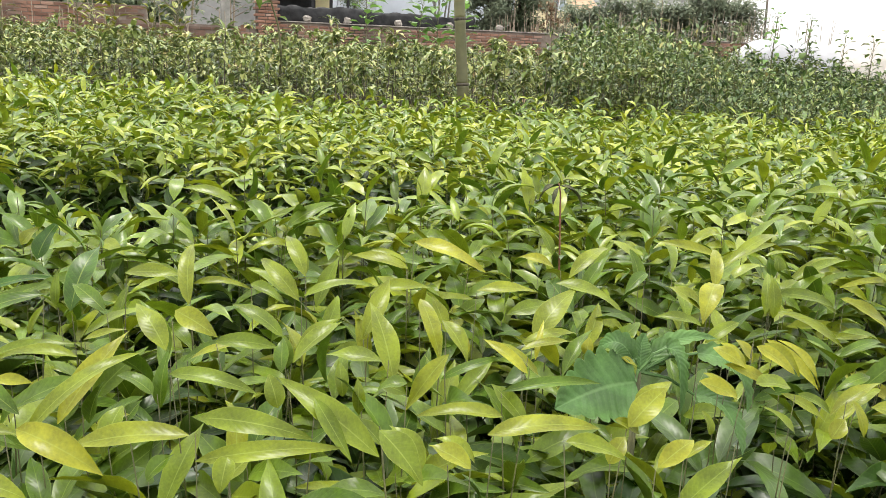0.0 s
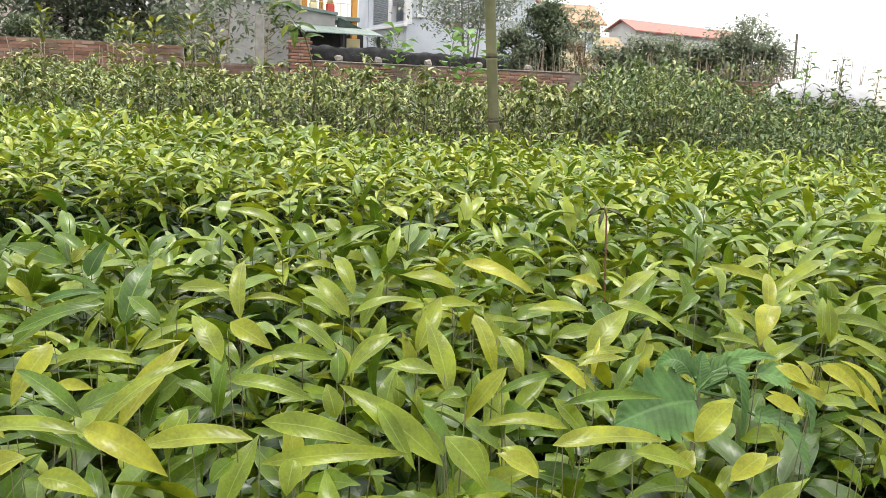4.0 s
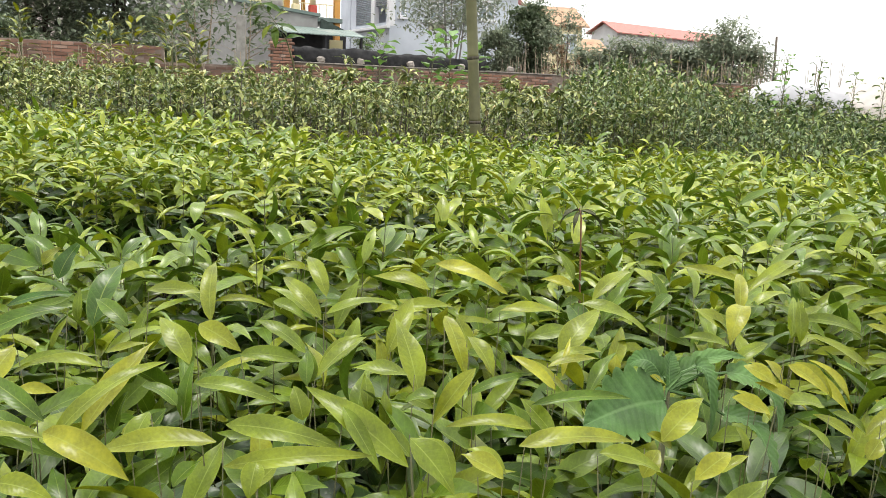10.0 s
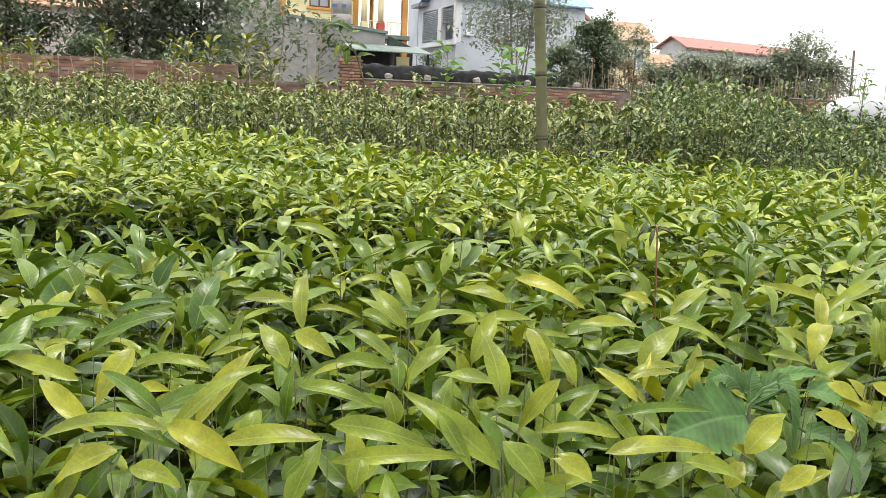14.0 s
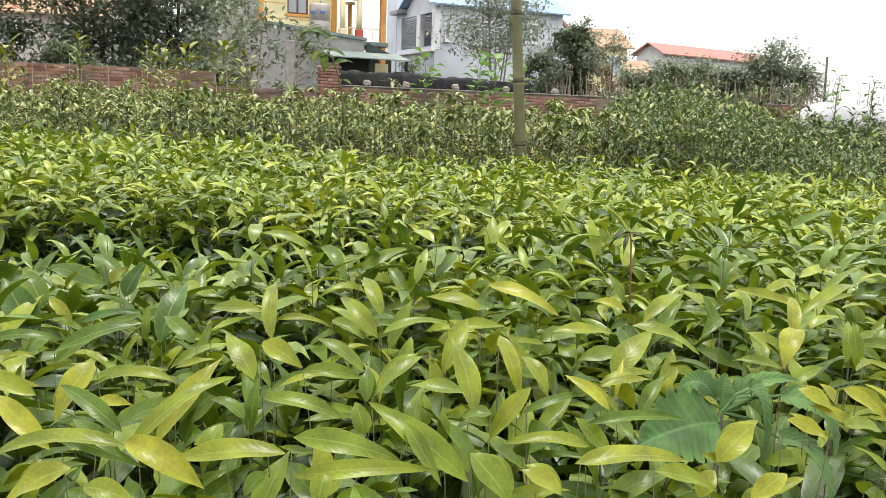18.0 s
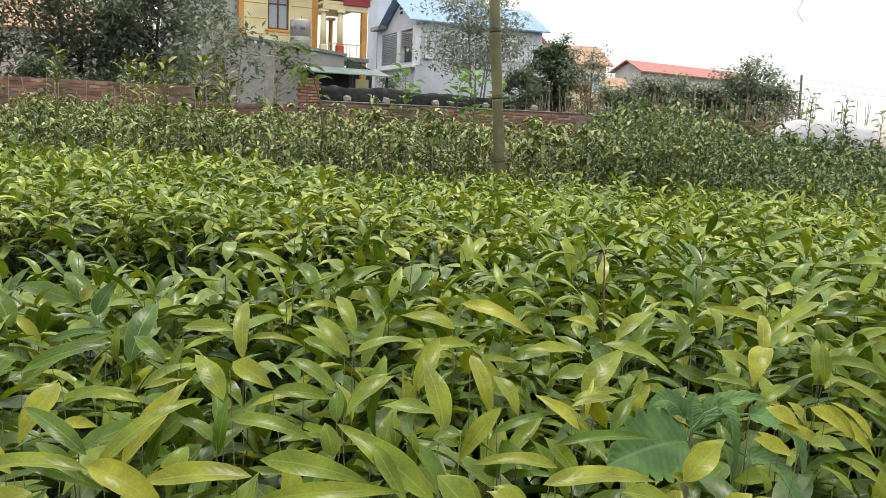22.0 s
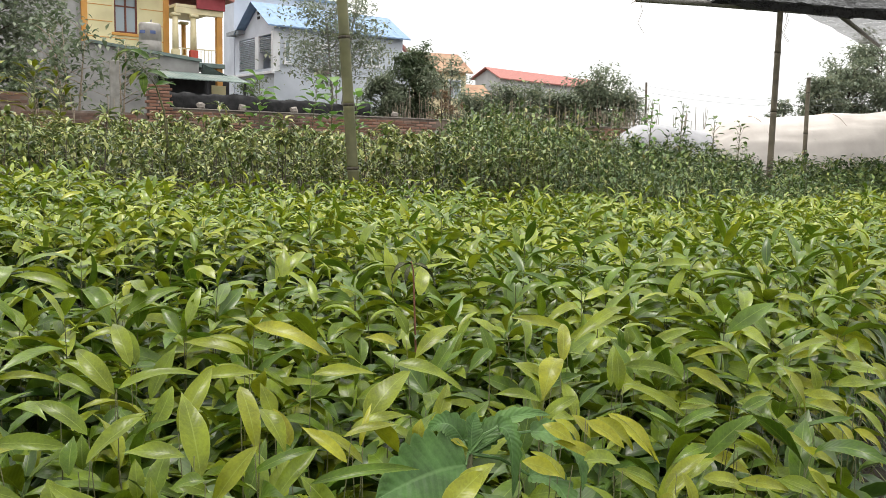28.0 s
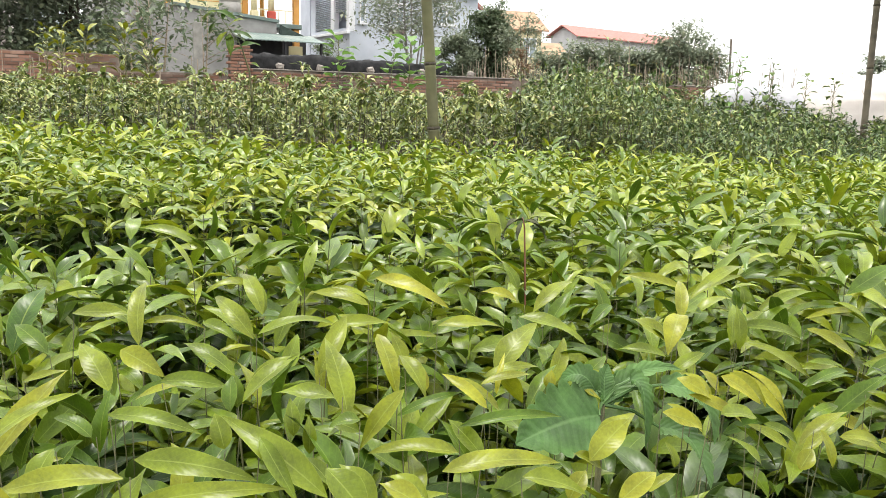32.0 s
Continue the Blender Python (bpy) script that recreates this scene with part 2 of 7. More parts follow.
# tree greens are lightened and greyed so the leaf colour carries distance haze
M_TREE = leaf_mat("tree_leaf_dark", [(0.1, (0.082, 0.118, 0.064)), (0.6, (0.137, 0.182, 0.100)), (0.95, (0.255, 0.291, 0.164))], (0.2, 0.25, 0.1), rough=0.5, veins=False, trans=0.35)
M_TREE_HAZE_GREY = leaf_mat("tree_leaf_haze_grey", [(0.1, (0.18, 0.22, 0.15)), (0.6, (0.23, 0.27, 0.185)), (0.95, (0.39, 0.39, 0.25))], (0.2, 0.25, 0.1), rough=0.55, veins=False, trans=0.35)
M_TREE_HAZED = leaf_mat("tree_leaf_hazed", [(0.1, (0.13, 0.168, 0.108)), (0.6, (0.21, 0.25, 0.165)), (0.95, (0.36, 0.39, 0.25))], (0.2, 0.25, 0.1), rough=0.5, veins=False, trans=0.35)
M_BRIGHT = leaf_mat("bright_leaf", [(0.1, (0.09, 0.2, 0.04)), (0.9, (0.2, 0.36, 0.07))], (0.28, 0.4, 0.12), rough=0.4, veins=False, trans=0.35)
M_DRY = leaf_mat("dry_leaf", [(0.1, (0.16, 0.1, 0.06)), (0.9, (0.32, 0.22, 0.13))], (0.3, 0.25, 0.1), rough=0.8, veins=False)
M_FLOWER = surface("white_petal", (0.7, 0.7, 0.66), (0.85, 0.85, 0.8), scale=40, rough=0.6, bump=0)
M_BARK = surface("bark", (0.045, 0.035, 0.025), (0.14, 0.115, 0.09), scale=14, rough=0.9, bump=0.6)
M_STICK = surface("dry_stick", (0.22, 0.17, 0.12), (0.42, 0.35, 0.27), scale=25, rough=0.85, bump=0.3)
M_SOIL = surface("garden_soil", (0.018, 0.014, 0.009), (0.048, 0.037, 0.023), scale=9, rough=0.95, bump=0.9, stain=(0.032, 0.038, 0.016), stain_scale=1.3)
M_BAMBOO = surface("weathered_bamboo", (0.085, 0.085, 0.036), (0.165, 0.16, 0.072), scale=7, rough=0.5, bump=0.15, stain=(0.075, 0.07, 0.04), stain_scale=5)
M_BAMBOO_DRY = surface("dry_bamboo", (0.15, 0.125, 0.085), (0.25, 0.21, 0.15), scale=7, rough=0.55, bump=0.15, stain=(0.12, 0.1, 0.07), stain_scale=5)
M_BAMBOO_DARK = surface("bamboo_node", (0.03, 0.025, 0.018), (0.09, 0.075, 0.045), scale=30, rough=0.7)
M_BRICK_CORE = surface("mortar", (0.17, 0.13, 0.105), (0.27, 0.215, 0.18), scale=12, rough=0.95, bump=0.6, stain=(0.05, 0.045, 0.04))
M_CONC = surface("grey_render", (0.3, 0.293, 0.285), (0.39, 0.383, 0.375), scale=2.5, rough=0.9, bump=0.25, stain=(0.25, 0.243, 0.235), stain_scale=0.5)
M_POSTC = surface("concrete_post", (0.22, 0.21, 0.195), (0.34, 0.325, 0.3), scale=9, rough=0.9, bump=0.4, stain=(0.2, 0.19, 0.17), stain_scale=3)
M_YELLOW = surface("yellow_wall_paint", (0.74, 0.66, 0.38), (0.82, 0.74, 0.46), scale=1.5, rough=0.75, bump=0.08, stain=(0.66, 0.58, 0.34), stain_scale=0.6)
M_ORANGE = surface("orange_wall_paint", (0.62, 0.3, 0.07), (0.72, 0.37, 0.1), scale=2, rough=0.7, bump=0.08, stain=(0.52, 0.25, 0.07))
M_CREAM = surface("cream_column_paint", (0.7, 0.6, 0.36), (0.8, 0.7, 0.45), scale=3, rough=0.6, bump=0.05)
M_MAROON = surface("maroon_paint", (0.28, 0.04, 0.05), (0.36, 0.06, 0.07), scale=4, rough=0.7, bump=0.1)
# tile red is lightened and dulled, with haze put into the colour
M_ROOF_RED = surface("red_roof_tile", (0.36, 0.13, 0.11), (0.46, 0.19, 0.16), scale=6, rough=0.7, bump=0.3)
M_ROOF_ORANGE = surface("orange_roof_tile", (0.33, 0.2, 0.12), (0.42, 0.27, 0.17), scale=5, rough=0.8, bump=0.3, stain=(0.3, 0.13, 0.08))
M_WHITE = surface("pale_blue_grey_paint", (0.55, 0.59, 0.66), (0.64, 0.68, 0.75), scale=1.3, rough=0.75, bump=0.06, stain=(0.48, 0.52, 0.58), stain_scale=0.5)
M_TRIM = surface("white_trim", (0.72, 0.73, 0.75), (0.82, 0.83, 0.85), scale=3, rough=0.6, bump=0.04)
M_BLUE_ROOF = surface("blue_metal_roof", (0.19, 0.3, 0.47), (0.26, 0.38, 0.56), scale=3, rough=0.65, metal=0.1, bump=0.05)
M_GREEN_ROOF = surface("green_metal_awning", (0.12, 0.17, 0.155), (0.21, 0.27, 0.25), scale=3, rough=0.5, bump=0.1, stain=(0.3, 0.33, 0.3))
# near-black for dark parts, and for shade painted into openings and holes
M_DARK = surface("dark_parts_and_shade", (0.015, 0.015, 0.018), (0.04, 0.04, 0.045), scale=3, rough=0.8, bump=0)
M_LOUVRE = surface("grey_louvre", (0.2, 0.22, 0.24), (0.32, 0.34, 0.36), scale=5, rough=0.6, bump=0.05)
M_WOODFR = surface("dark_red_window_wood", (0.12, 0.035, 0.02), (0.2, 0.06, 0.035), scale=12, rough=0.5, bump=0.1)
M_STEEL = surface("stainless_tank", (0.3, 0.28, 0.26), (0.42, 0.4, 0.37), scale=4, rough=0.5, metal=0.35, bump=0.05)
M_REDPOT = surface("red_painted_base", (0.5, 0.07, 0.05), (0.62, 0.11, 0.07), scale=5, rough=0.6, bump=0.05)
M_NETBLACK = surface("black_shade_cloth", (0.01, 0.01, 0.011), (0.035, 0.035, 0.037), scale=10, rough=0.9, bump=0.4)
M_GREYWOOD = surface("grey_weathered_wood", (0.16, 0.15, 0.14), (0.32, 0.3, 0.28), scale=12, rough=0.85, bump=0.4)
M_FABRIC = surface("white_tunnel_fabric", (0.6, 0.55, 0.51), (0.7, 0.65, 0.6), scale=2, rough=0.85, bump=0.5, stain=(0.54, 0.49, 0.45), stain_scale=0.9)
M_PLASTIC = surface("white_plastic_film", (0.3, 0.3, 0.315), (0.42, 0.42, 0.44), scale=3, rough=0.5, bump=0.15)
M_STUMP = surface("pale_mortar_stub", (0.17, 0.15, 0.13), (0.32, 0.29, 0.26), scale=14, rough=0.95, bump=0.6)


def glass_mat():
    m, nt, b = node_mat("window_glass")
    b.inputs["Base Color"].default_value = (0.32, 0.38, 0.42, 1)
    b.inputs["Roughness"].default_value = 0.06
    b.inputs["Specular IOR Level"].default_value = 0.9
    return m


M_GLASS = glass_mat()


def brick_mat():
    m, nt, b = node_mat("old_red_brick")
    L = nt.links.new
    oi = nt.nodes.new("ShaderNodeObjectInfo")
    geo = nt.nodes.new("ShaderNodeNewGeometry")
    add = nt.nodes.new("ShaderNodeMath")
    add.operation = "ADD"
    L(oi.outputs["Random"], add.inputs[0])
    L(geo.outputs["Random Per Island"], add.inputs[1])
    fr = nt.nodes.new("ShaderNodeMath")
    fr.operation = "FRACT"
    L(add.outputs[0], fr.inputs[0])
    r = ramp_of(nt, [(0.0, (0.17, 0.09, 0.064)), (0.4, (0.26, 0.132, 0.09)), (0.8, (0.33, 0.18, 0.13)), (1.0, (0.38, 0.265, 0.21))])
    L(fr.outputs[0], r.inputs[0])
    nz = nt.nodes.new("ShaderNodeTexNoise")
    nz.inputs["Scale"].default_value, nz.inputs["Detail"].default_value = 1.1, 7
    L(geo.outputs["Position"], nz.inputs["Vector"])
    rr = ramp_of(nt, [(0.48, (0, 0, 0)), (0.66, (0.8, 0.8, 0.8))])
    L(nz.outputs["Fac"], rr.inputs[0])
    mx = nt.nodes.new("ShaderNodeMixRGB")
    L(rr.outputs[0], mx.inputs[0])
    L(r.outputs[0], mx.inputs[1])
    mx.inputs[2].default_value = (0.1, 0.075, 0.06, 1)
    L(mx.outputs[0], b.inputs["Base Color"])
    b.inputs["Roughness"].default_value = 0.92
    bp = nt.nodes.new("ShaderNodeBump")
    bp.inputs["Strength"].default_value = 0.5
    n3 = nt.nodes.new("ShaderNodeTexNoise")
    n3.inputs["Scale"].default_value = 45
    L(geo.outputs["Position"], n3.inputs["Vector"])
    L(n3.outputs["Fac"], bp.inputs["Height"])
    L(bp.outputs[0], b.inputs["Normal"])
    return m


M_BRICK = brick_mat()


def net_mat(name, dark, light, cell=0.012, hole=0.45):
    """Woven shade cloth with open holes between the threads."""
    m, nt, b = node_mat(name)
    L = nt.links.new
    geo = nt.nodes.new("ShaderNodeNewGeometry")
    nz = nt.nodes.new("ShaderNodeTexNoise")
    nz.inputs["Scale"].default_value, nz.inputs["Detail"].default_value = 3.0, 8
    L(geo.outputs["Position"], nz.inputs["Vector"])
    r = ramp_of(nt, [(0.35, dark), (0.65, light)])
    L(nz.outputs["Fac"], r.inputs[0])
    L(r.outputs[0], b.inputs["Base Color"])
    b.inputs["Roughness"].default_value = 0.8
    n2 = nt.nodes.new("ShaderNodeTexNoise")
    n2.inputs["Scale"].default_value, n2.inputs["Detail"].default_value = 1.0 / cell, 3
    L(geo.outputs["Position"], n2.inputs["Vector"])
    sum_ = nt.nodes.new("ShaderNodeMath")
    sum_.operation = "MULTIPLY_ADD"
    sum_.inputs[1].default_value = 0.6
    L(nz.outputs["Fac"], sum_.inputs[0])
    L(n2.outputs["Fac"], sum_.inputs[2])
    gt = nt.nodes.new("ShaderNodeMapRange")
    gt.inputs[1].default_value, gt.inputs[2].default_value = 0.5, 1.0
    gt.inputs[3].default_value, gt.inputs[4].default_value = 1 - hole - 0.25, min(1.0, 1 - hole + 0.25)
    L(sum_.outputs[0], gt.inputs[0])
    tp = nt.nodes.new("ShaderNodeBsdfTransparent")
    ms = nt.nodes.new("ShaderNodeMixShader")
    L(gt.outputs[0], ms.inputs[0])
    L(tp.outputs[0], ms.inputs[1])
    L(b.outputs[0], ms.inputs[2])
    L(ms.outputs[0], nt.nodes["Material Output"].inputs["Surface"])
    return m


M_NET = net_mat("grey_shade_net", (0.02, 0.02, 0.021), (0.055, 0.055, 0.058), cell=0.045, hole=0.1)
M_NET_THIN = net_mat("pale_shade_net", (0.3, 0.3, 0.31), (0.45, 0.45, 0.46), cell=0.05, hole=0.45)

# ---- mesh helpers ----


def part(name, bm, material, parent=None, label="", smooth=False):
    me = bpy.data.meshes.new(name)
    if smooth:
        for f in bm.faces:
            f.smooth = True
    bm.to_mesh(me)
    bm.free()
    me.materials.append(material)
    ob = new(name, me)
    if parent is not None:
        ob.parent = parent
    if label:
        ob["label"] = label
    return ob


def thing(name, label, category, m=None, group="", kind=""):
    ob = new(name)
    ob.empty_display_size = 0.1
    if m is not None:
        ob.matrix_basis = m
    return tagged(ob, label, category, group, kind)


def box(bm, x0, x1, y0, y1, z0, z1, bevel=0.0):
    vs = [bm.verts.new((x, y, z)) for z in (z0, z1) for y in (y0, y1) for x in (x0, x1)]
    fs = [bm.faces.new([vs[i] for i in q]) for q in ((0, 2, 3, 1), (4, 5, 7, 6), (0, 1, 5, 4), (2, 6, 7, 3), (0, 4, 6, 2), (1, 3, 7, 5))]
    if bevel:
        es = list({e for f in fs for e in f.edges})
        bmesh.ops.bevel(bm, geom=es, offset=bevel, segments=1, affect="EDGES")
    return bm


def boxed(*args, **kw):
    return box(bmesh.new(), *args, **kw)


def tube(bm, pts, radii, sides=8, cap=True):
    """A tube along points with a radius at each."""
    rings = []
    pts = [Vector(p) for p in pts]
    for i, (p, r) in enumerate(zip(pts, radii)):
        d = (pts[min(i + 1, len(pts) - 1)] - pts[max(i - 1, 0)]).normalized()
        a = d.orthogonal().normalized() if abs(d.z) < 0.9 else d.cross(Vector((0, 1, 0))).normalized()
        c = d.cross(a)
        rings.append([bm.verts.new(p + r * (math.cos(t) * a + math.sin(t) * c)) for t in [2 * math.pi * k / sides for k in range(sides)]])
    for u, v in zip(rings, rings[1:]):
        for k in range(sides):
            bm.faces.new((u[k], u[(k + 1) % sides], v[(k + 1) % sides], v[k]))
    if cap:
        bm.faces.new(rings[0][::-1])
        bm.faces.new(rings[-1])
    return bm


def prism(bm, outline, y0, y1):
    """An outline in x, z pushed from y0 to y1."""
    a = [bm.verts.new((x, y0, z)) for x, z in outline]
    b = [bm.verts.new((x, y1, z)) for x, z in outline]
    n = len(outline)
    bm.faces.new(a)
    bm.faces.new(b[::-1])
    for i in range(n):
        bm.faces.new((a[i], b[i], b[(i + 1) % n], a[(i + 1) % n]))
    return bm


def rows_mesh(name, verts, faces, uvs, material, smooth=True):
    """A mesh from arrays: verts (V,3), quads (F,4), uvs (F*4,2)."""
    me = bpy.data.meshes.new(name)
    me.vertices.add(len(verts))
    me.vertices.foreach_set("co", np.ascontiguousarray(verts, dtype=np.float32).ravel())
    me.loops.add(faces.size)
    me.loops.foreach_set("vertex_index", np.ascontiguousarray(faces, dtype=np.int32).ravel())
    me.polygons.add(len(faces))
    me.polygons.foreach_set("loop_start", np.arange(0, faces.size, 4, dtype=np.int32))
    if smooth:
        me.polygons.foreach_set("use_smooth", np.ones(len(faces), dtype=bool))
    if uvs is not None:
        layer = me.uv_layers.new(name="UVMap")
        layer.data.foreach_set("uv", np.ascontiguousarray(uvs, dtype=np.float32).ravel())
    me.update(calc_edges=True)
    me.validate()
    me.materials.append(material)
    return me


RNG = np.random.default_rng(7)


def unit(v):
    return v / (np.linalg.norm(v, axis=-1, keepdims=True) + 1e-9)


def leaf_arrays(base, way, length, width, droop, fold, segs=5, wave=0.0, twist=None, fat=0.85):
    """Many leaves: each starts at base along way, bends down by droop radians, folds up along its midrib."""
    n = len(base)
    way = unit(way)
    side = unit(np.cross(way, np.array([0, 0, 1.0])) + 1e-6)
    if segs == 0:
        up = np.cross(side, way)
        mid = base + way * length[:, None] * 0.45
        out = width[:, None] * 0.5
        tip = base + length[:, None] * (way * 0.95 - up * 0.3 * np.minimum(droop, 1)[:, None])
        lift = up * out * fold[:, None]
        verts = np.stack([base, mid - side * out + lift, tip, mid + side * out + lift], 1).reshape(-1, 3)
        faces = np.arange(4 * n).reshape(n, 4)
        return verts, faces, np.tile([[0, 0], [0.5, -1], [1, 0], [0.5, 1]], (n, 1))
    if twist is not None:
        upv = np.cross(side, way)
        side = unit(np.cos(twist)[:, None] * side + np.sin(twist)[:, None] * upv)
    nor = np.cross(side, way)
    s = np.linspace(0, 1, segs + 1)
    prof = np.sin(np.pi * s**fat) ** 0.85 * (1 - 0.4 * s**2.5)
    prof[0], prof[-1] = 0.035, 0.012
    a = np.where(np.abs(droop) < 1e-3, 1e-3, droop)[:, None]
    along, down = np.sin(a * s) / a, (1 - np.cos(a * s)) / a
    mid = base[:, None] + length[:, None, None] * (along[..., None] * way[:, None] - down[..., None] * nor[:, None])
    nrm = np.cos(a * s)[..., None] * nor[:, None] + np.sin(a * s)[..., None] * way[:, None]
    half = (width[:, None] * 0.5 * prof)[..., None]
    ph = RNG.uniform(0, 6.28, (n, 1))
    wob = (wave * width[:, None] * np.sin(ph + s * 9.0))[..., None]
    cf, sf = np.cos(fold)[:, None, None], np.sin(fold)[:, None, None]
    left = mid - side[:, None] * half * cf + nrm * (half * sf + wob * (half > 0.001))
    right = mid + side[:, None] * half * cf + nrm * (half * sf - wob * (half > 0.001))
    verts = np.stack([left, mid, right], 2).reshape(-1, 3)
    k = 3 * (segs + 1)
    i = np.arange(segs) * 3
    q = np.concatenate([np.stack([i, i + 3, i + 4, i + 1], 1), np.stack([i + 1, i + 4, i + 5, i + 2], 1)])
    faces = (q[None] + (np.arange(n) * k)[:, None, None]).reshape(-1, 4)
    u = np.repeat(s, 3)
    v = np.tile([-1.0, 0.0, 1.0], segs + 1)
    uv = np.stack([u, v], 1)[q].reshape(1, -1, 2).repeat(n, 0).reshape(-1, 2)
    return verts, faces, uv


def leaves_part(name, parent, material, base, way, length, width, droop, fold, segs=5, wave=0.0, twist=None, kind="", fat=0.85):
    me = rows_mesh(name, *leaf_arrays(base, way, length, width, droop, fold, segs, wave, twist, fat), material)
    ob = new(name, me)
    if parent is not None:
        ob.parent = parent
    if kind:
        ob["kind"] = kind
    return ob


def stems_mesh(name, base, top, r0, r1, material, bend=0.0, levels=3):
    """Many thin four-sided stems from base to top."""
    n = len(base)
    s = np.linspace(0, 1, levels + 1)
    off = RNG.normal(0, 1, (n, 1, 3)) * bend * np.array([1, 1, 0])
    mid = base[:, None] + (top - base)[:, None] * s[None, :, None] + off * np.sin(np.pi * s)[None, :, None]
    r = (r0 * (1 - s) + r1 * s)[None, :, None, None] * np.ones((n, 1, 1, 1))
    ang = np.arange(4) * np.pi / 2
    ring = np.stack([np.cos(ang), np.sin(ang), 0 * ang], 1)
    verts = (mid[:, :, None] + r * ring[None, None]).reshape(-1, 3)
    k = 4 * (levels + 1)
    q = np.array([[l * 4 + j, l * 4 + (j + 1) % 4, (l + 1) * 4 + (j + 1) % 4, (l + 1) * 4 + j] for l in range(levels) for j in range(4)])
    faces = (q[None] + (np.arange(n) * k)[:, None, None]).reshape(-1, 4)
    return rows_mesh(name, verts, faces, None, material)


# ---- ground ----
bm = bmesh.new()
bmesh.ops.create_grid(bm, x_segments=140, y_segments=140, size=1.0)
for v in bm.verts:
    x, y = v.co.x, v.co.y
    v.co.x, v.co.y = x * abs(x) ** 2.2 * 1500, y * abs(y) ** 2.2 * 1500
    v.co.z = 0.03 * noise.noise((v.co.x * 1.3, v.co.y * 1.3, 0)) if abs(v.co.x) < 60 and abs(v.co.y) < 60 else 0
tagged(part("ground", bm, M_SOIL, smooth=True), "dark bare earth between the nursery beds", "ground", kind="structure")

# ---- seedling beds ----


def far_edge(x):
    return 1.93 + 0.36 * x


def near_edge(x):
    return 0.19 + 0.97 * x + 0.08 * min(max(x - 0.5, 0) * 5, 1) if x > -0.3 else -0.1 + 0.3 * (x + 0.3)


def in_front_bed(x, y):
    return near_edge(x) < y < far_edge(x) + 0.06 * math.sin(x * 5)


def in_back_bed(x, y):
    gap = 0.98 if x < -0.1 else 0.98 - 1.0 * (x + 0.1) if x < 0.7 else 0.18 - 0.1 * min(x - 0.7, 1)
    return far_edge(x) + max(gap, 0.06) < y < 5.05 + 0.22 * math.sin(x * 1.7) - 0.1 * x * (x < 0) + 0.02 * max(x, 0) ** 2


def scatter(x0, x1, y0, y1, step, inside):
    out = []
    for i in range(int((x1 - x0) / step)):
        for j in range(int((y1 - y0) / step)):
            x = x0 + (i + random.uniform(0.1, 0.9)) * step
            y = y0 + (j + random.uniform(0.1, 0.9)) * step
            if inside(x, y):
                out.append((x, y))
    return out


def seedling_leaves(h, n, seed):
    """Base, direction, length, width, droop, fold for the leaves of one seedling of height h, spiralling up its stem."""
    rg = np.random.default_rng(seed)
    k = np.arange(n)
    s = (k + 0.5) / n
    z = h * (0.42 + 0.57 * s**0.65)
    ang = k * 2.399 + rg.uniform(0, 6.28) + rg.normal(0, 0.25, n)
    el = np.radians(-6 + 56 * s**2 + rg.normal(0, 17, n))
    way = np.stack([np.cos(ang) * np.cos(el), np.sin(ang) * np.cos(el), np.sin(el)], 1)
    length = (0.122 - 0.045 * np.maximum(s - 0.6, 0) * 2) * rg.uniform(0.75, 1.15, n)
    width = length * rg.uniform(0.24, 0.33, n)
    droop = rg.uniform(0.4, 1.8, n) * (1.1 - 0.2 * s)
    fold = rg.uniform(0.15, 0.65, n)
    base = np.stack([0 * z, 0 * z, z], 1) + 0.006 * way
    return base, way, length, width, droop, fold


VARIANTS = []
for k in range(12):
    h = 0.7
    n = [21, 22, 20, 22, 21, 20][k % 6]
    sd = thing("seedling", "young tree seedling with long pointed glossy green leaves", "seedling", group="seedlings in the front bed")
    bend = Vector((random.uniform(-0.035, 0.035), random.uniform(-0.035, 0.035), 0))
    bm = tube(bmesh.new(), [(0, 0, 0), bend * 0.6 + Vector((0, 0, 0.3)), (0, 0, 0.55), (0, 0, 0.69)], [0.0012, 0.001, 0.0007, 0.0004], 6)
    part("stem", bm, M_STEM, sd, smooth=True)
    arrs = seedling_leaves(h, n, 100 + k)
    for j in range(n):
        one = [a[j : j + 1] for a in arrs]
        # the lower half takes the mature green with shade in its colour
        leaves_part("leaf", sd, M_SEED if j > 0.5 * n else M_SEED_OLD_SHADE, *one, segs=8, wave=0.09, twist=RNG.normal(0, 0.45, 1))
    VARIANTS.append(sd)

front = scatter(-1.7, 2.6, -0.4, 3.0, 0.07, in_front_bed)
front.sort(key=lambda p: (p[0] - 0.25) ** 2 + 0.6 * (p[1] - 0.4) ** 2)
NEAR = 200
for i, (x, y) in enumerate(front[:NEAR]):
    lean_x, lean_y = random.gauss(0, 7), random.gauss(0, 7)
    if y < near_edge(x) + 0.16:
        lean_x, lean_y = lean_x + 13, lean_y + 12
    m = pose(x, y, 0.0, lean_y, lean_x, random.uniform(0, 360))
    sc = random.gauss(0.88 if 0.17 < x < 0.48 and 0.55 < y < 0.82 else 0.915 if y < 1.15 and x < 0.5 else 0.98, 0.04)
    if i < len(VARIANTS):
        VARIANTS[i].matrix_basis = m @ Matrix.Diagonal((sc, sc, sc, 1))
    else:
        ob = copy_thing(VARIANTS[random.randrange(12)], m)
        ob.scale = (sc, sc, sc)


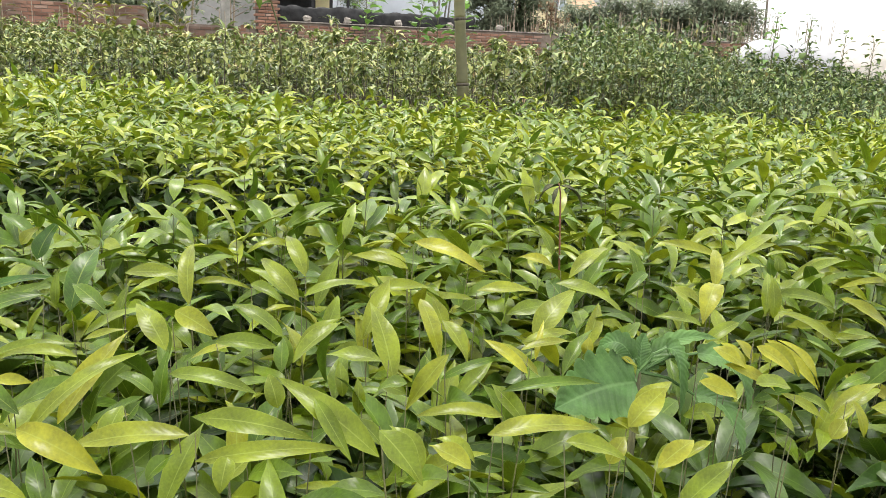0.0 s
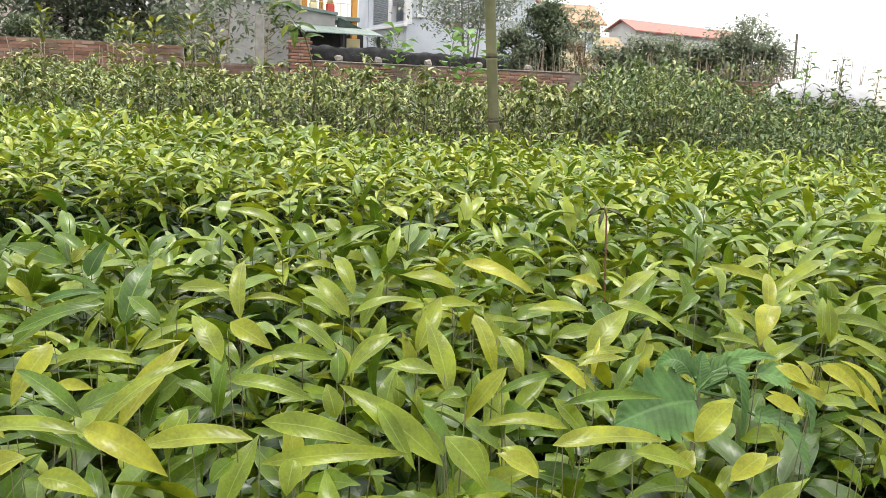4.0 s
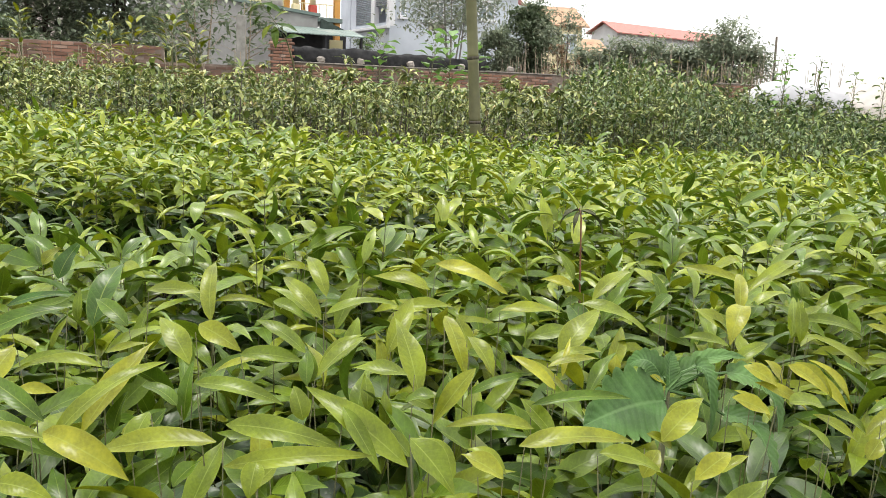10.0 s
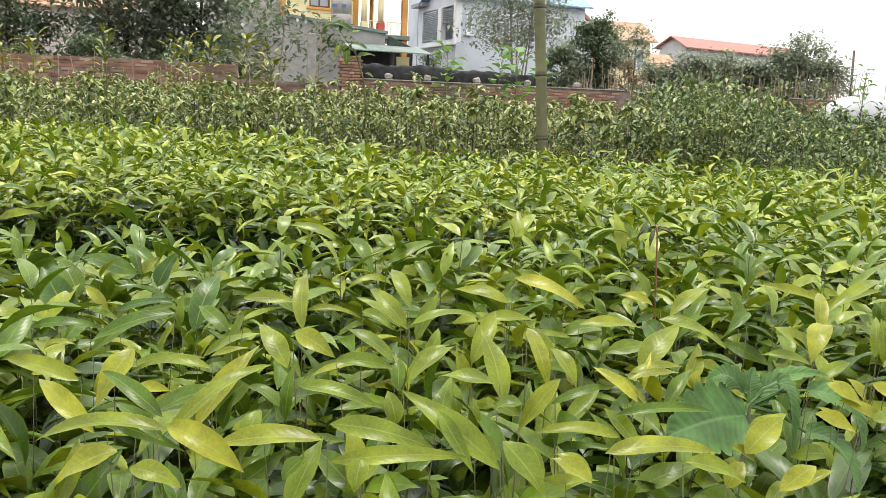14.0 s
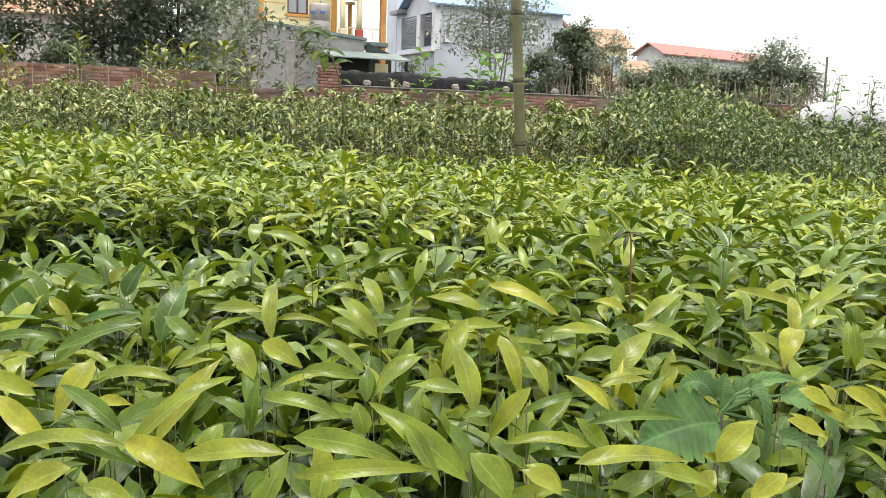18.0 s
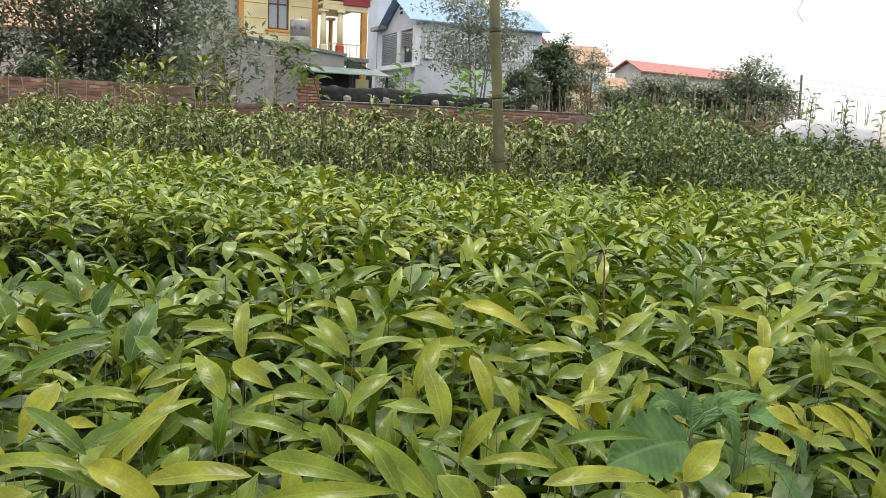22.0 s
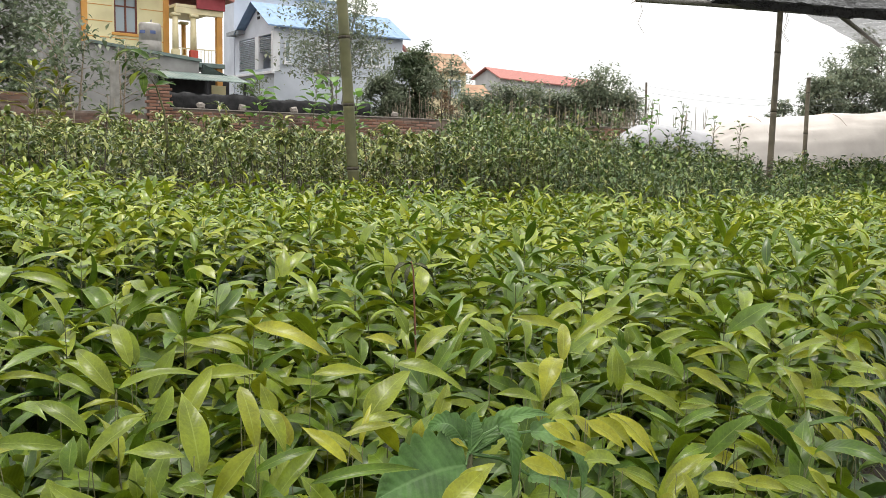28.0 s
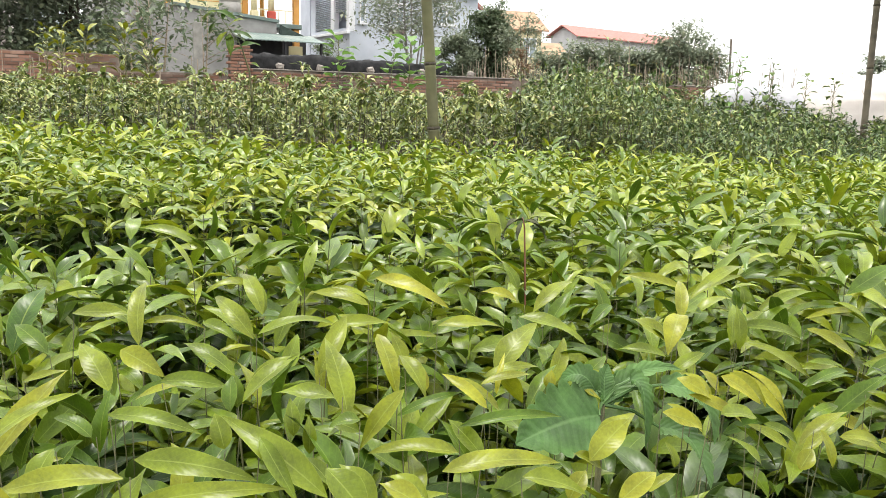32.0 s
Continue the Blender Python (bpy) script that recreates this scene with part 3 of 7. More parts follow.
def placed_seedling(x, y, top):
    sd = thing("seedling", "young tree seedling with long pointed glossy leaves", "seedling", group="seedlings in the front bed")
    bm = tube(bmesh.new(), [(x + random.gauss(0, 0.05), y + random.uniform(0, 0.06), 0), (x + random.gauss(0, 0.02), y + random.uniform(-0.005, 0.03), top * 0.6), (x + random.gauss(0, 0.006), y + 0.003, top * 0.85), (x, y, top - 0.004)], [0.0011, 0.0009, 0.0007, 0.0004], 6)
    part("stem", bm, M_STEM, sd, smooth=True)
    b, way, ln, wd, dr, fo = seedling_leaves(top * 0.94, 15, random.randrange(10**6))
    low = slice(0, 11)
    # low leaves wear the green darkened for the shade inside the bed
    leaves_part("lower_leaves", sd, M_OLD_SHADE_MANY, (b + np.array([x, y, 0]))[low], way[low], ln[low], wd[low], dr[low], fo[low], segs=7, wave=0.07, twist=RNG.normal(0, 0.4, 11))
    return sd


def placed_leaf(sd, base, tip, width, tone):
    """A leaf that arches from base to tip; tone runs from dark green to yellow."""
    base, tip = Vector(base), Vector(tip)
    chord = tip - base
    n = chord.length
    chord.normalize()
    side = chord.cross(Vector((0, 0, 1))).normalized()
    a = random.uniform(0.55, 1.15)
    way = math.cos(a / 2) * chord + math.sin(a / 2) * side.cross(chord)
    length = n * (a / 2) / math.sin(a / 2)
    mat = M_TONE[min(4, int(tone * 5))]
    tilt = -0.55 * chord.x / max(0.2, math.hypot(chord.x, chord.y)) + random.uniform(-0.25, 0.25)
    leaves_part("leaf", sd, mat, np.array([base]), np.array([way]), np.array([length]), np.array([width * (1.02 if base.x < 0.45 else 0.8)]), np.array([a]), np.array([random.uniform(0.2, 0.55)]), segs=10, wave=0.06, twist=np.array([tilt]))


sd = placed_seedling(-0.233, 0.544, 0.750)
placed_leaf(sd, (-0.227, 0.549, 0.744), (-0.328, 0.531, 0.726), 0.020, 0.55)
placed_leaf(sd, (-0.225, 0.545, 0.750), (-0.172, 0.515, 0.717), 0.025, 0.95)
placed_leaf(sd, (-0.232, 0.556, 0.732), (-0.290, 0.565, 0.742), 0.014, 0.35)
placed_leaf(sd, (-0.248, 0.510, 0.745), (-0.283, 0.489, 0.721), 0.022, 0.90)
sd = placed_seedling(-0.246, 0.621, 0.724)
placed_leaf(sd, (-0.258, 0.619, 0.724), (-0.334, 0.641, 0.744), 0.018, 0.30)
placed_leaf(sd, (-0.246, 0.601, 0.715), (-0.158, 0.639, 0.756), 0.018, 0.40)
placed_leaf(sd, (-0.234, 0.630, 0.710), (-0.184, 0.690, 0.765), 0.024, 0.95)
sd = placed_seedling(-0.105, 0.554, 0.746)
placed_leaf(sd, (-0.110, 0.556, 0.740), (-0.198, 0.544, 0.726), 0.023, 0.60)
placed_leaf(sd, (-0.107, 0.572, 0.746), (-0.028, 0.548, 0.722), 0.021, 0.50)
placed_leaf(sd, (-0.098, 0.523, 0.738), (0.003, 0.517, 0.732), 0.016, 0.65)
sd = placed_seedling(-0.299, 0.585, 0.724)
placed_leaf(sd, (-0.299, 0.581, 0.724), (-0.376, 0.599, 0.744), 0.020, 0.95)
sd = placed_seedling(-0.317, 0.707, 0.755)
placed_leaf(sd, (-0.317, 0.703, 0.755), (-0.329, 0.658, 0.713), 0.026, 0.85)
sd = placed_seedling(-0.241, 0.701, 0.741)
placed_leaf(sd, (-0.241, 0.697, 0.741), (-0.317, 0.682, 0.730), 0.017, 0.50)
sd = placed_seedling(-0.327, 0.837, 0.753)
placed_leaf(sd, (-0.327, 0.833, 0.753), (-0.402, 0.788, 0.717), 0.022, 0.30)
sd = placed_seedling(-0.353, 0.671, 0.734)
placed_leaf(sd, (-0.353, 0.667, 0.734), (-0.436, 0.673, 0.739), 0.022, 0.75)
sd = placed_seedling(-0.184, 0.791, 0.748)
placed_leaf(sd, (-0.185, 0.769, 0.719), (-0.233, 0.811, 0.750), 0.025, 0.40)
placed_leaf(sd, (-0.184, 0.805, 0.748), (-0.145, 0.775, 0.724), 0.024, 0.65)
sd = placed_seedling(-0.149, 0.655, 0.746)
placed_leaf(sd, (-0.149, 0.651, 0.746), (-0.079, 0.629, 0.728), 0.018, 0.55)
sd = placed_seedling(0.027, 0.557, 0.752)
placed_leaf(sd, (0.027, 0.562, 0.720), (-0.065, 0.598, 0.755), 0.025, 0.55)
placed_leaf(sd, (0.027, 0.543, 0.752), (0.056, 0.517, 0.721), 0.025, 0.50)
sd = placed_seedling(-0.061, 0.723, 0.724)
placed_leaf(sd, (-0.057, 0.732, 0.723), (-0.006, 0.768, 0.751), 0.020, 0.50)
placed_leaf(sd, (-0.064, 0.707, 0.724), (-0.070, 0.733, 0.748), 0.016, 0.25)
sd = placed_seedling(0.033, 0.722, 0.735)
placed_leaf(sd, (0.038, 0.726, 0.708), (0.015, 0.794, 0.764), 0.026, 0.45)
placed_leaf(sd, (0.027, 0.710, 0.735), (-0.026, 0.710, 0.736), 0.019, 0.40)
sd = placed_seedling(0.049, 0.657, 0.739)
placed_leaf(sd, (0.049, 0.653, 0.739), (0.025, 0.647, 0.732), 0.015, 0.30)
sd = placed_seedling(0.116, 0.585, 0.739)
placed_leaf(sd, (0.123, 0.591, 0.739), (0.055, 0.589, 0.735), 0.018, 0.60)
placed_leaf(sd, (0.109, 0.571, 0.734), (0.199, 0.569, 0.732), 0.021, 0.60)
sd = placed_seedling(0.092, 0.530, 0.731)
placed_leaf(sd, (0.092, 0.526, 0.731), (0.061, 0.534, 0.743), 0.020, 0.80)
sd = placed_seedling(0.065, 0.824, 0.760)
placed_leaf(sd, (0.065, 0.820, 0.760), (0.086, 0.760, 0.713), 0.021, 0.60)
sd = placed_seedling(0.086, 0.783, 0.751)
placed_leaf(sd, (0.086, 0.779, 0.751), (0.109, 0.741, 0.719), 0.020, 0.75)
sd = placed_seedling(0.006, 0.824, 0.716)
placed_leaf(sd, (0.006, 0.820, 0.716), (0.047, 0.880, 0.757), 0.025, 0.65)
sd = placed_seedling(0.011, 0.917, 0.737)
placed_leaf(sd, (0.011, 0.913, 0.737), (0.085, 0.907, 0.733), 0.019, 0.60)
sd = placed_seedling(0.130, 0.649, 0.736)
placed_leaf(sd, (0.130, 0.645, 0.736), (0.219, 0.635, 0.730), 0.013, 0.30)
sd = placed_seedling(0.188, 0.820, 0.719)
placed_leaf(sd, (0.188, 0.816, 0.719), (0.249, 0.864, 0.755), 0.031, 0.70)
sd = placed_seedling(0.232, 0.932, 0.747)
placed_leaf(sd, (0.232, 0.928, 0.747), (0.304, 0.892, 0.721), 0.025, 0.50)
sd = placed_seedling(0.137, 0.929, 0.737)
placed_leaf(sd, (0.137, 0.925, 0.737), (0.211, 0.915, 0.731), 0.018, 0.60)
sd = placed_seedling(0.423, 0.919, 0.754)
placed_leaf(sd, (0.423, 0.915, 0.754), (0.394, 0.865, 0.720), 0.030, 0.95)
sd = placed_seedling(0.468, 1.022, 0.717)
placed_leaf(sd, (0.468, 1.018, 0.717), (0.494, 1.082, 0.754), 0.027, 0.90)
sd = placed_seedling(0.516, 1.129, 0.732)
placed_leaf(sd, (0.515, 1.124, 0.732), (0.422, 1.136, 0.737), 0.025, 0.75)
placed_leaf(sd, (0.516, 1.106, 0.721), (0.650, 1.154, 0.747), 0.024, 0.60)
placed_leaf(sd, (0.516, 1.145, 0.711), (0.648, 1.175, 0.728), 0.023, 0.50)
sd = placed_seedling(0.263, 1.043, 0.734)
placed_leaf(sd, (0.272, 1.029, 0.724), (0.350, 1.071, 0.748), 0.022, 0.70)
placed_leaf(sd, (0.253, 1.048, 0.734), (0.202, 1.052, 0.735), 0.017, 0.90)
sd = placed_seedling(0.066, 1.094, 0.754)
placed_leaf(sd, (0.066, 1.090, 0.754), (0.152, 1.030, 0.719), 0.027, 0.88)
sd = placed_seedling(0.168, 0.739, 0.733)
placed_leaf(sd, (0.163, 0.708, 0.725), (0.117, 0.732, 0.744), 0.014, 0.80)
placed_leaf(sd, (0.178, 0.751, 0.721), (0.192, 0.789, 0.750), 0.007, 0.95)
placed_leaf(sd, (0.162, 0.747, 0.733), (0.217, 0.753, 0.737), 0.012, 0.75)
sd = placed_seedling(0.306, 0.661, 0.742)
placed_leaf(sd, (0.306, 0.657, 0.742), (0.336, 0.643, 0.726), 0.017, 0.90)
sd = placed_seedling(0.370, 0.736, 0.746)
placed_leaf(sd, (0.347, 0.730, 0.745), (0.371, 0.710, 0.726), 0.016, 0.95)
placed_leaf(sd, (0.392, 0.733, 0.746), (0.418, 0.707, 0.724), 0.016, 0.90)
sd = placed_seedling(0.227, 0.603, 0.727)
placed_leaf(sd, (0.227, 0.599, 0.727), (0.272, 0.621, 0.746), 0.023, 0.60)
sd = placed_seedling(-0.202, 0.933, 0.712)
placed_leaf(sd, (-0.202, 0.929, 0.712), (-0.234, 1.010, 0.762), 0.025, 0.70)
sd = placed_seedling(-0.330, 0.912, 0.709)
placed_leaf(sd, (-0.330, 0.908, 0.709), (-0.318, 0.992, 0.764), 0.033, 0.15)
sd = placed_seedling(-0.077, 1.034, 0.719)
placed_leaf(sd, (-0.077, 1.030, 0.719), (-0.126, 1.090, 0.754), 0.023, 0.40)
sd = placed_seedling(-0.070, 0.918, 0.732)
placed_leaf(sd, (-0.073, 0.920, 0.722), (-0.148, 0.959, 0.747), 0.024, 0.50)
placed_leaf(sd, (-0.066, 0.907, 0.732), (0.019, 0.913, 0.737), 0.018, 0.55)
sd = placed_seedling(0.057, 1.040, 0.731)
placed_leaf(sd, (0.057, 1.036, 0.731), (-0.023, 1.044, 0.737), 0.020, 0.65)
sd = placed_seedling(-0.133, 1.283, 0.726)
placed_leaf(sd, (-0.133, 1.279, 0.726), (-0.042, 1.321, 0.746), 0.025, 0.30)
sd = placed_seedling(-0.127, 0.917, 0.744)
placed_leaf(sd, (-0.127, 0.913, 0.744), (-0.090, 0.887, 0.726), 0.018, 0.50)
sd = placed_seedling(-0.286, 0.971, 0.738)
placed_leaf(sd, (-0.286, 0.967, 0.738), (-0.218, 0.953, 0.730), 0.022, 0.40)
sd = placed_seedling(-0.130, 0.742, 0.741)
placed_leaf(sd, (-0.130, 0.738, 0.741), (-0.073, 0.722, 0.726), 0.019, 0.45)
sd = placed_seedling(-0.273, 0.862, 0.727)
placed_leaf(sd, (-0.273, 0.858, 0.727), (-0.326, 0.882, 0.744), 0.020, 0.25)
sd = placed_seedling(0.361, 0.990, 0.746)
placed_leaf(sd, (0.361, 0.986, 0.746), (0.331, 0.954, 0.724), 0.020, 0.30)
sd = placed_seedling(0.163, 0.550, 0.742)
placed_leaf(sd, (0.163, 0.546, 0.742), (0.206, 0.534, 0.728), 0.018, 0.55)
sd = placed_seedling(0.227, 0.531, 0.732)
placed_leaf(sd, (0.227, 0.527, 0.732), (0.265, 0.533, 0.740), 0.016, 0.80)
sd = placed_seedling(-0.023, 0.592, 0.755)
placed_leaf(sd, (-0.023, 0.588, 0.755), (0.001, 0.552, 0.717), 0.015, 0.50)
sd = placed_seedling(-0.075, 0.522, 0.744)
placed_leaf(sd, (-0.075, 0.518, 0.744), (-0.076, 0.502, 0.726), 0.018, 0.40)
sd = placed_seedling(-0.165, 0.587, 0.750)
placed_leaf(sd, (-0.165, 0.583, 0.750), (-0.171, 0.556, 0.720), 0.018, 0.45)
sd = placed_seedling(-0.228, 0.488, 0.745)
placed_leaf(sd, (-0.228, 0.484, 0.745), (-0.195, 0.475, 0.731), 0.017, 0.70)
sd = placed_seedling(0.658, 1.196, 0.669)
placed_leaf(sd, (0.658, 1.192, 0.669), (0.795, 1.228, 0.693), 0.025, 0.40)
sd = placed_seedling(0.724, 1.144, 0.689)
placed_leaf(sd, (0.724, 1.140, 0.689), (0.815, 1.119, 0.674), 0.020, 0.60)
sd = placed_seedling(0.579, 1.082, 0.693)
placed_leaf(sd, (0.579, 1.078, 0.693), (0.664, 1.042, 0.665), 0.029, 0.45)
sd = placed_seedling(0.665, 1.055, 0.696)
placed_leaf(sd, (0.665, 1.051, 0.696), (0.715, 1.009, 0.662), 0.027, 0.65)
sd = placed_seedling(0.520, 0.968, 0.704)
placed_leaf(sd, (0.514, 0.963, 0.701), (0.541, 1.017, 0.740), 0.020, 0.45)
placed_leaf(sd, (0.526, 0.966, 0.704), (0.601, 0.914, 0.660), 0.019, 0.50)
sd = placed_seedling(0.470, 0.869, 0.703)
placed_leaf(sd, (0.470, 0.865, 0.703), (0.506, 0.815, 0.655), 0.023, 0.85)
sd = placed_seedling(0.589, 0.929, 0.683)
placed_leaf(sd, (0.589, 0.925, 0.683), (0.642, 0.915, 0.675), 0.023, 0.45)
sd = placed_seedling(0.553, 0.873, 0.680)
placed_leaf(sd, (0.553, 0.869, 0.680), (0.634, 0.871, 0.684), 0.016, 0.35)
sd = placed_seedling(0.682, 0.950, 0.682)
placed_leaf(sd, (0.682, 0.946, 0.682), (0.742, 0.895, 0.637), 0.035, 0.40)
sd = placed_seedling(0.613, 0.834, 0.689)
placed_leaf(sd, (0.613, 0.830, 0.689), (0.647, 0.809, 0.667), 0.018, 0.40)
sd = placed_seedling(0.580, 0.774, 0.696)
placed_leaf(sd, (0.580, 0.783, 0.696), (0.619, 0.757, 0.666), 0.023, 0.45)
placed_leaf(sd, (0.575, 0.748, 0.671), (0.619, 0.732, 0.651), 0.023, 0.60)
placed_leaf(sd, (0.608, 0.749, 0.668), (0.644, 0.731, 0.650), 0.020, 0.50)
placed_leaf(sd, (0.558, 0.799, 0.687), (0.517, 0.781, 0.671), 0.018, 0.30)
sd = placed_seedling(0.918, 1.227, 0.662)
placed_leaf(sd, (0.918, 1.223, 0.662), (1.059, 1.217, 0.657), 0.026, 0.55)
sd = placed_seedling(0.994, 1.214, 0.667)
placed_leaf(sd, (0.994, 1.210, 0.667), (0.936, 1.190, 0.652), 0.019, 0.70)
sd = placed_seedling(0.815, 1.067, 0.686)
placed_leaf(sd, (0.815, 1.063, 0.686), (0.819, 0.997, 0.633), 0.032, 0.50)
sd = placed_seedling(0.814, 1.009, 0.671)
placed_leaf(sd, (0.814, 1.005, 0.671), (0.865, 0.975, 0.648), 0.019, 0.75)
sd = placed_seedling(0.785, 0.962, 0.678)
placed_leaf(sd, (0.785, 0.958, 0.678), (0.840, 0.922, 0.645), 0.030, 0.50)
sd = placed_seedling(0.893, 1.048, 0.665)
placed_leaf(sd, (0.893, 1.044, 0.665), (0.969, 1.035, 0.657), 0.025, 0.50)
sd = placed_seedling(0.754, 0.883, 0.679)
placed_leaf(sd, (0.754, 0.879, 0.679), (0.773, 0.841, 0.640), 0.019, 0.70)
sd = placed_seedling(0.676, 0.853, 0.692)
placed_leaf(sd, (0.681, 0.856, 0.680), (0.719, 0.824, 0.643), 0.022, 0.55)
placed_leaf(sd, (0.691, 0.828, 0.680), (0.663, 0.792, 0.643), 0.022, 0.75)
placed_leaf(sd, (0.657, 0.862, 0.692), (0.609, 0.838, 0.669), 0.020, 0.30)
sd = placed_seedling(0.657, 0.768, 0.675)
placed_leaf(sd, (0.657, 0.764, 0.675), (0.668, 0.736, 0.646), 0.016, 0.80)
sd = placed_seedling(0.503, 0.731, 0.691)
placed_leaf(sd, (0.492, 0.718, 0.691), (0.466, 0.702, 0.673), 0.018, 0.60)
placed_leaf(sd, (0.508, 0.746, 0.675), (0.547, 0.754, 0.689), 0.020, 0.60)
placed_leaf(sd, (0.510, 0.718, 0.689), (0.550, 0.702, 0.675), 0.021, 0.60)
sd = placed_seedling(0.429, 0.746, 0.692)
placed_leaf(sd, (0.429, 0.742, 0.692), (0.465, 0.718, 0.666), 0.013, 0.75)
sd = placed_seedling(0.835, 0.933, 0.681)
placed_leaf(sd, (0.835, 0.929, 0.681), (0.859, 0.891, 0.641), 0.022, 0.50)
sd = placed_seedling(0.763, 0.823, 0.671)
placed_leaf(sd, (0.763, 0.819, 0.671), (0.782, 0.801, 0.649), 0.012, 0.80)
sd = placed_seedling(0.894, 0.980, 0.675)
placed_leaf(sd, (0.894, 0.976, 0.675), (0.911, 0.943, 0.646), 0.021, 0.55)
sd = placed_seedling(1.002, 1.098, 0.673)
placed_leaf(sd, (1.002, 1.094, 0.673), (1.012, 1.067, 0.650), 0.024, 0.60)
sd = placed_seedling(0.821, 1.188, 0.663)
placed_leaf(sd, (0.821, 1.184, 0.663), (0.890, 1.236, 0.696), 0.020, 0.40)
sd = placed_seedling(0.954, 1.319, 0.665)
placed_leaf(sd, (0.954, 1.315, 0.665), (0.914, 1.366, 0.695), 0.025, 0.40)
sd = placed_seedling(0.789, 1.414, 0.685)
placed_leaf(sd, (0.789, 1.410, 0.685), (0.883, 1.389, 0.673), 0.025, 0.40)
sd = placed_seedling(0.827, 1.447, 0.700)
placed_leaf(sd, (0.827, 1.443, 0.700), (0.742, 1.377, 0.662), 0.024, 0.30)

sd = placed_seedling(-0.507, 0.967, 0.689)
placed_leaf(sd, (-0.507, 0.963, 0.689), (-0.577, 0.993, 0.756), 0.044, 0.15)
sd = placed_seedling(-0.553, 1.077, 0.700)
placed_leaf(sd, (-0.553, 1.073, 0.700), (-0.604, 1.093, 0.744), 0.035, 0.30)
sd = placed_seedling(-0.500, 0.991, 0.738)
placed_leaf(sd, (-0.500, 0.987, 0.738), (-0.470, 0.973, 0.706), 0.017, 0.85)
sd = placed_seedling(-0.428, 0.851, 0.699)
placed_leaf(sd, (-0.428, 0.847, 0.699), (-0.334, 0.865, 0.746), 0.028, 0.20)
sd = placed_seedling(-0.490, 1.179, 0.711)
placed_leaf(sd, (-0.474, 1.161, 0.698), (-0.442, 1.181, 0.746), 0.034, 0.10)
placed_leaf(sd, (-0.507, 1.189, 0.711), (-0.481, 1.199, 0.734), 0.024, 0.75)
sd = placed_seedling(-0.360, 0.947, 0.703)
placed_leaf(sd, (-0.360, 0.943, 0.703), (-0.367, 0.959, 0.741), 0.013, 0.50)
sd = placed_seedling(-0.447, 0.959, 0.717)
placed_leaf(sd, (-0.447, 0.955, 0.717), (-0.372, 0.957, 0.727), 0.016, 0.15)
sd = placed_seedling(-0.492, 0.839, 0.728)
placed_leaf(sd, (-0.492, 0.835, 0.728), (-0.415, 0.829, 0.716), 0.015, 0.20)
sd = placed_seedling(-0.348, 0.728, 0.720)
placed_leaf(sd, (-0.353, 0.704, 0.696), (-0.323, 0.724, 0.748), 0.022, 0.95)
placed_leaf(sd, (-0.342, 0.744, 0.720), (-0.265, 0.744, 0.725), 0.015, 0.40)
sd = placed_seedling(-0.450, 0.791, 0.720)
placed_leaf(sd, (-0.450, 0.787, 0.720), (-0.418, 0.789, 0.724), 0.015, 0.70)
sd = placed_seedling(-0.419, 0.710, 0.723)
placed_leaf(sd, (-0.419, 0.706, 0.723), (-0.375, 0.704, 0.720), 0.014, 0.80)
sd = placed_seedling(-0.345, 0.840, 0.708)
placed_leaf(sd, (-0.345, 0.836, 0.708), (-0.327, 0.848, 0.736), 0.010, 0.50)
sd = placed_seedling(-0.274, 0.800, 0.718)
placed_leaf(sd, (-0.274, 0.796, 0.718), (-0.232, 0.798, 0.725), 0.010, 0.75)
sd = placed_seedling(-0.193, 0.812, 0.699)
placed_leaf(sd, (-0.193, 0.808, 0.699), (-0.235, 0.828, 0.746), 0.022, 0.35)
sd = placed_seedling(-0.278, 0.558, 0.739)
placed_leaf(sd, (-0.293, 0.573, 0.739), (-0.229, 0.557, 0.705), 0.013, 0.35)
placed_leaf(sd, (-0.263, 0.535, 0.733), (-0.301, 0.527, 0.711), 0.020, 0.90)
sd = placed_seedling(-0.290, 0.677, 0.727)
placed_leaf(sd, (-0.305, 0.678, 0.727), (-0.275, 0.674, 0.717), 0.012, 0.80)
placed_leaf(sd, (-0.276, 0.668, 0.714), (-0.234, 0.674, 0.730), 0.009, 0.75)
sd = placed_seedling(-0.170, 0.684, 0.716)
placed_leaf(sd, (-0.171, 0.675, 0.716), (-0.206, 0.681, 0.728), 0.017, 0.35)
placed_leaf(sd, (-0.168, 0.685, 0.698), (-0.160, 0.705, 0.746), 0.016, 0.35)
sd = placed_seedling(-0.161, 0.754, 0.719)
placed_leaf(sd, (-0.165, 0.752, 0.714), (-0.118, 0.758, 0.730), 0.011, 0.20)
placed_leaf(sd, (-0.156, 0.749, 0.719), (-0.100, 0.751, 0.725), 0.009, 0.75)
sd = placed_seedling(-0.081, 0.841, 0.709)
placed_leaf(sd, (-0.081, 0.837, 0.709), (-0.142, 0.849, 0.735), 0.021, 0.55)
sd = placed_seedling(-0.085, 0.981, 0.707)
placed_leaf(sd, (-0.085, 0.977, 0.707), (-0.150, 0.991, 0.737), 0.021, 0.45)
sd = placed_seedling(-0.085, 1.109, 0.699)
placed_leaf(sd, (-0.085, 1.105, 0.699), (-0.127, 1.125, 0.745), 0.026, 0.40)
sd = placed_seedling(-0.064, 0.774, 0.708)
placed_leaf(sd, (-0.062, 0.785, 0.703), (-0.009, 0.799, 0.741), 0.021, 0.50)
placed_leaf(sd, (-0.066, 0.756, 0.708), (-0.071, 0.768, 0.736), 0.015, 0.35)
sd = placed_seedling(-0.062, 0.667, 0.710)
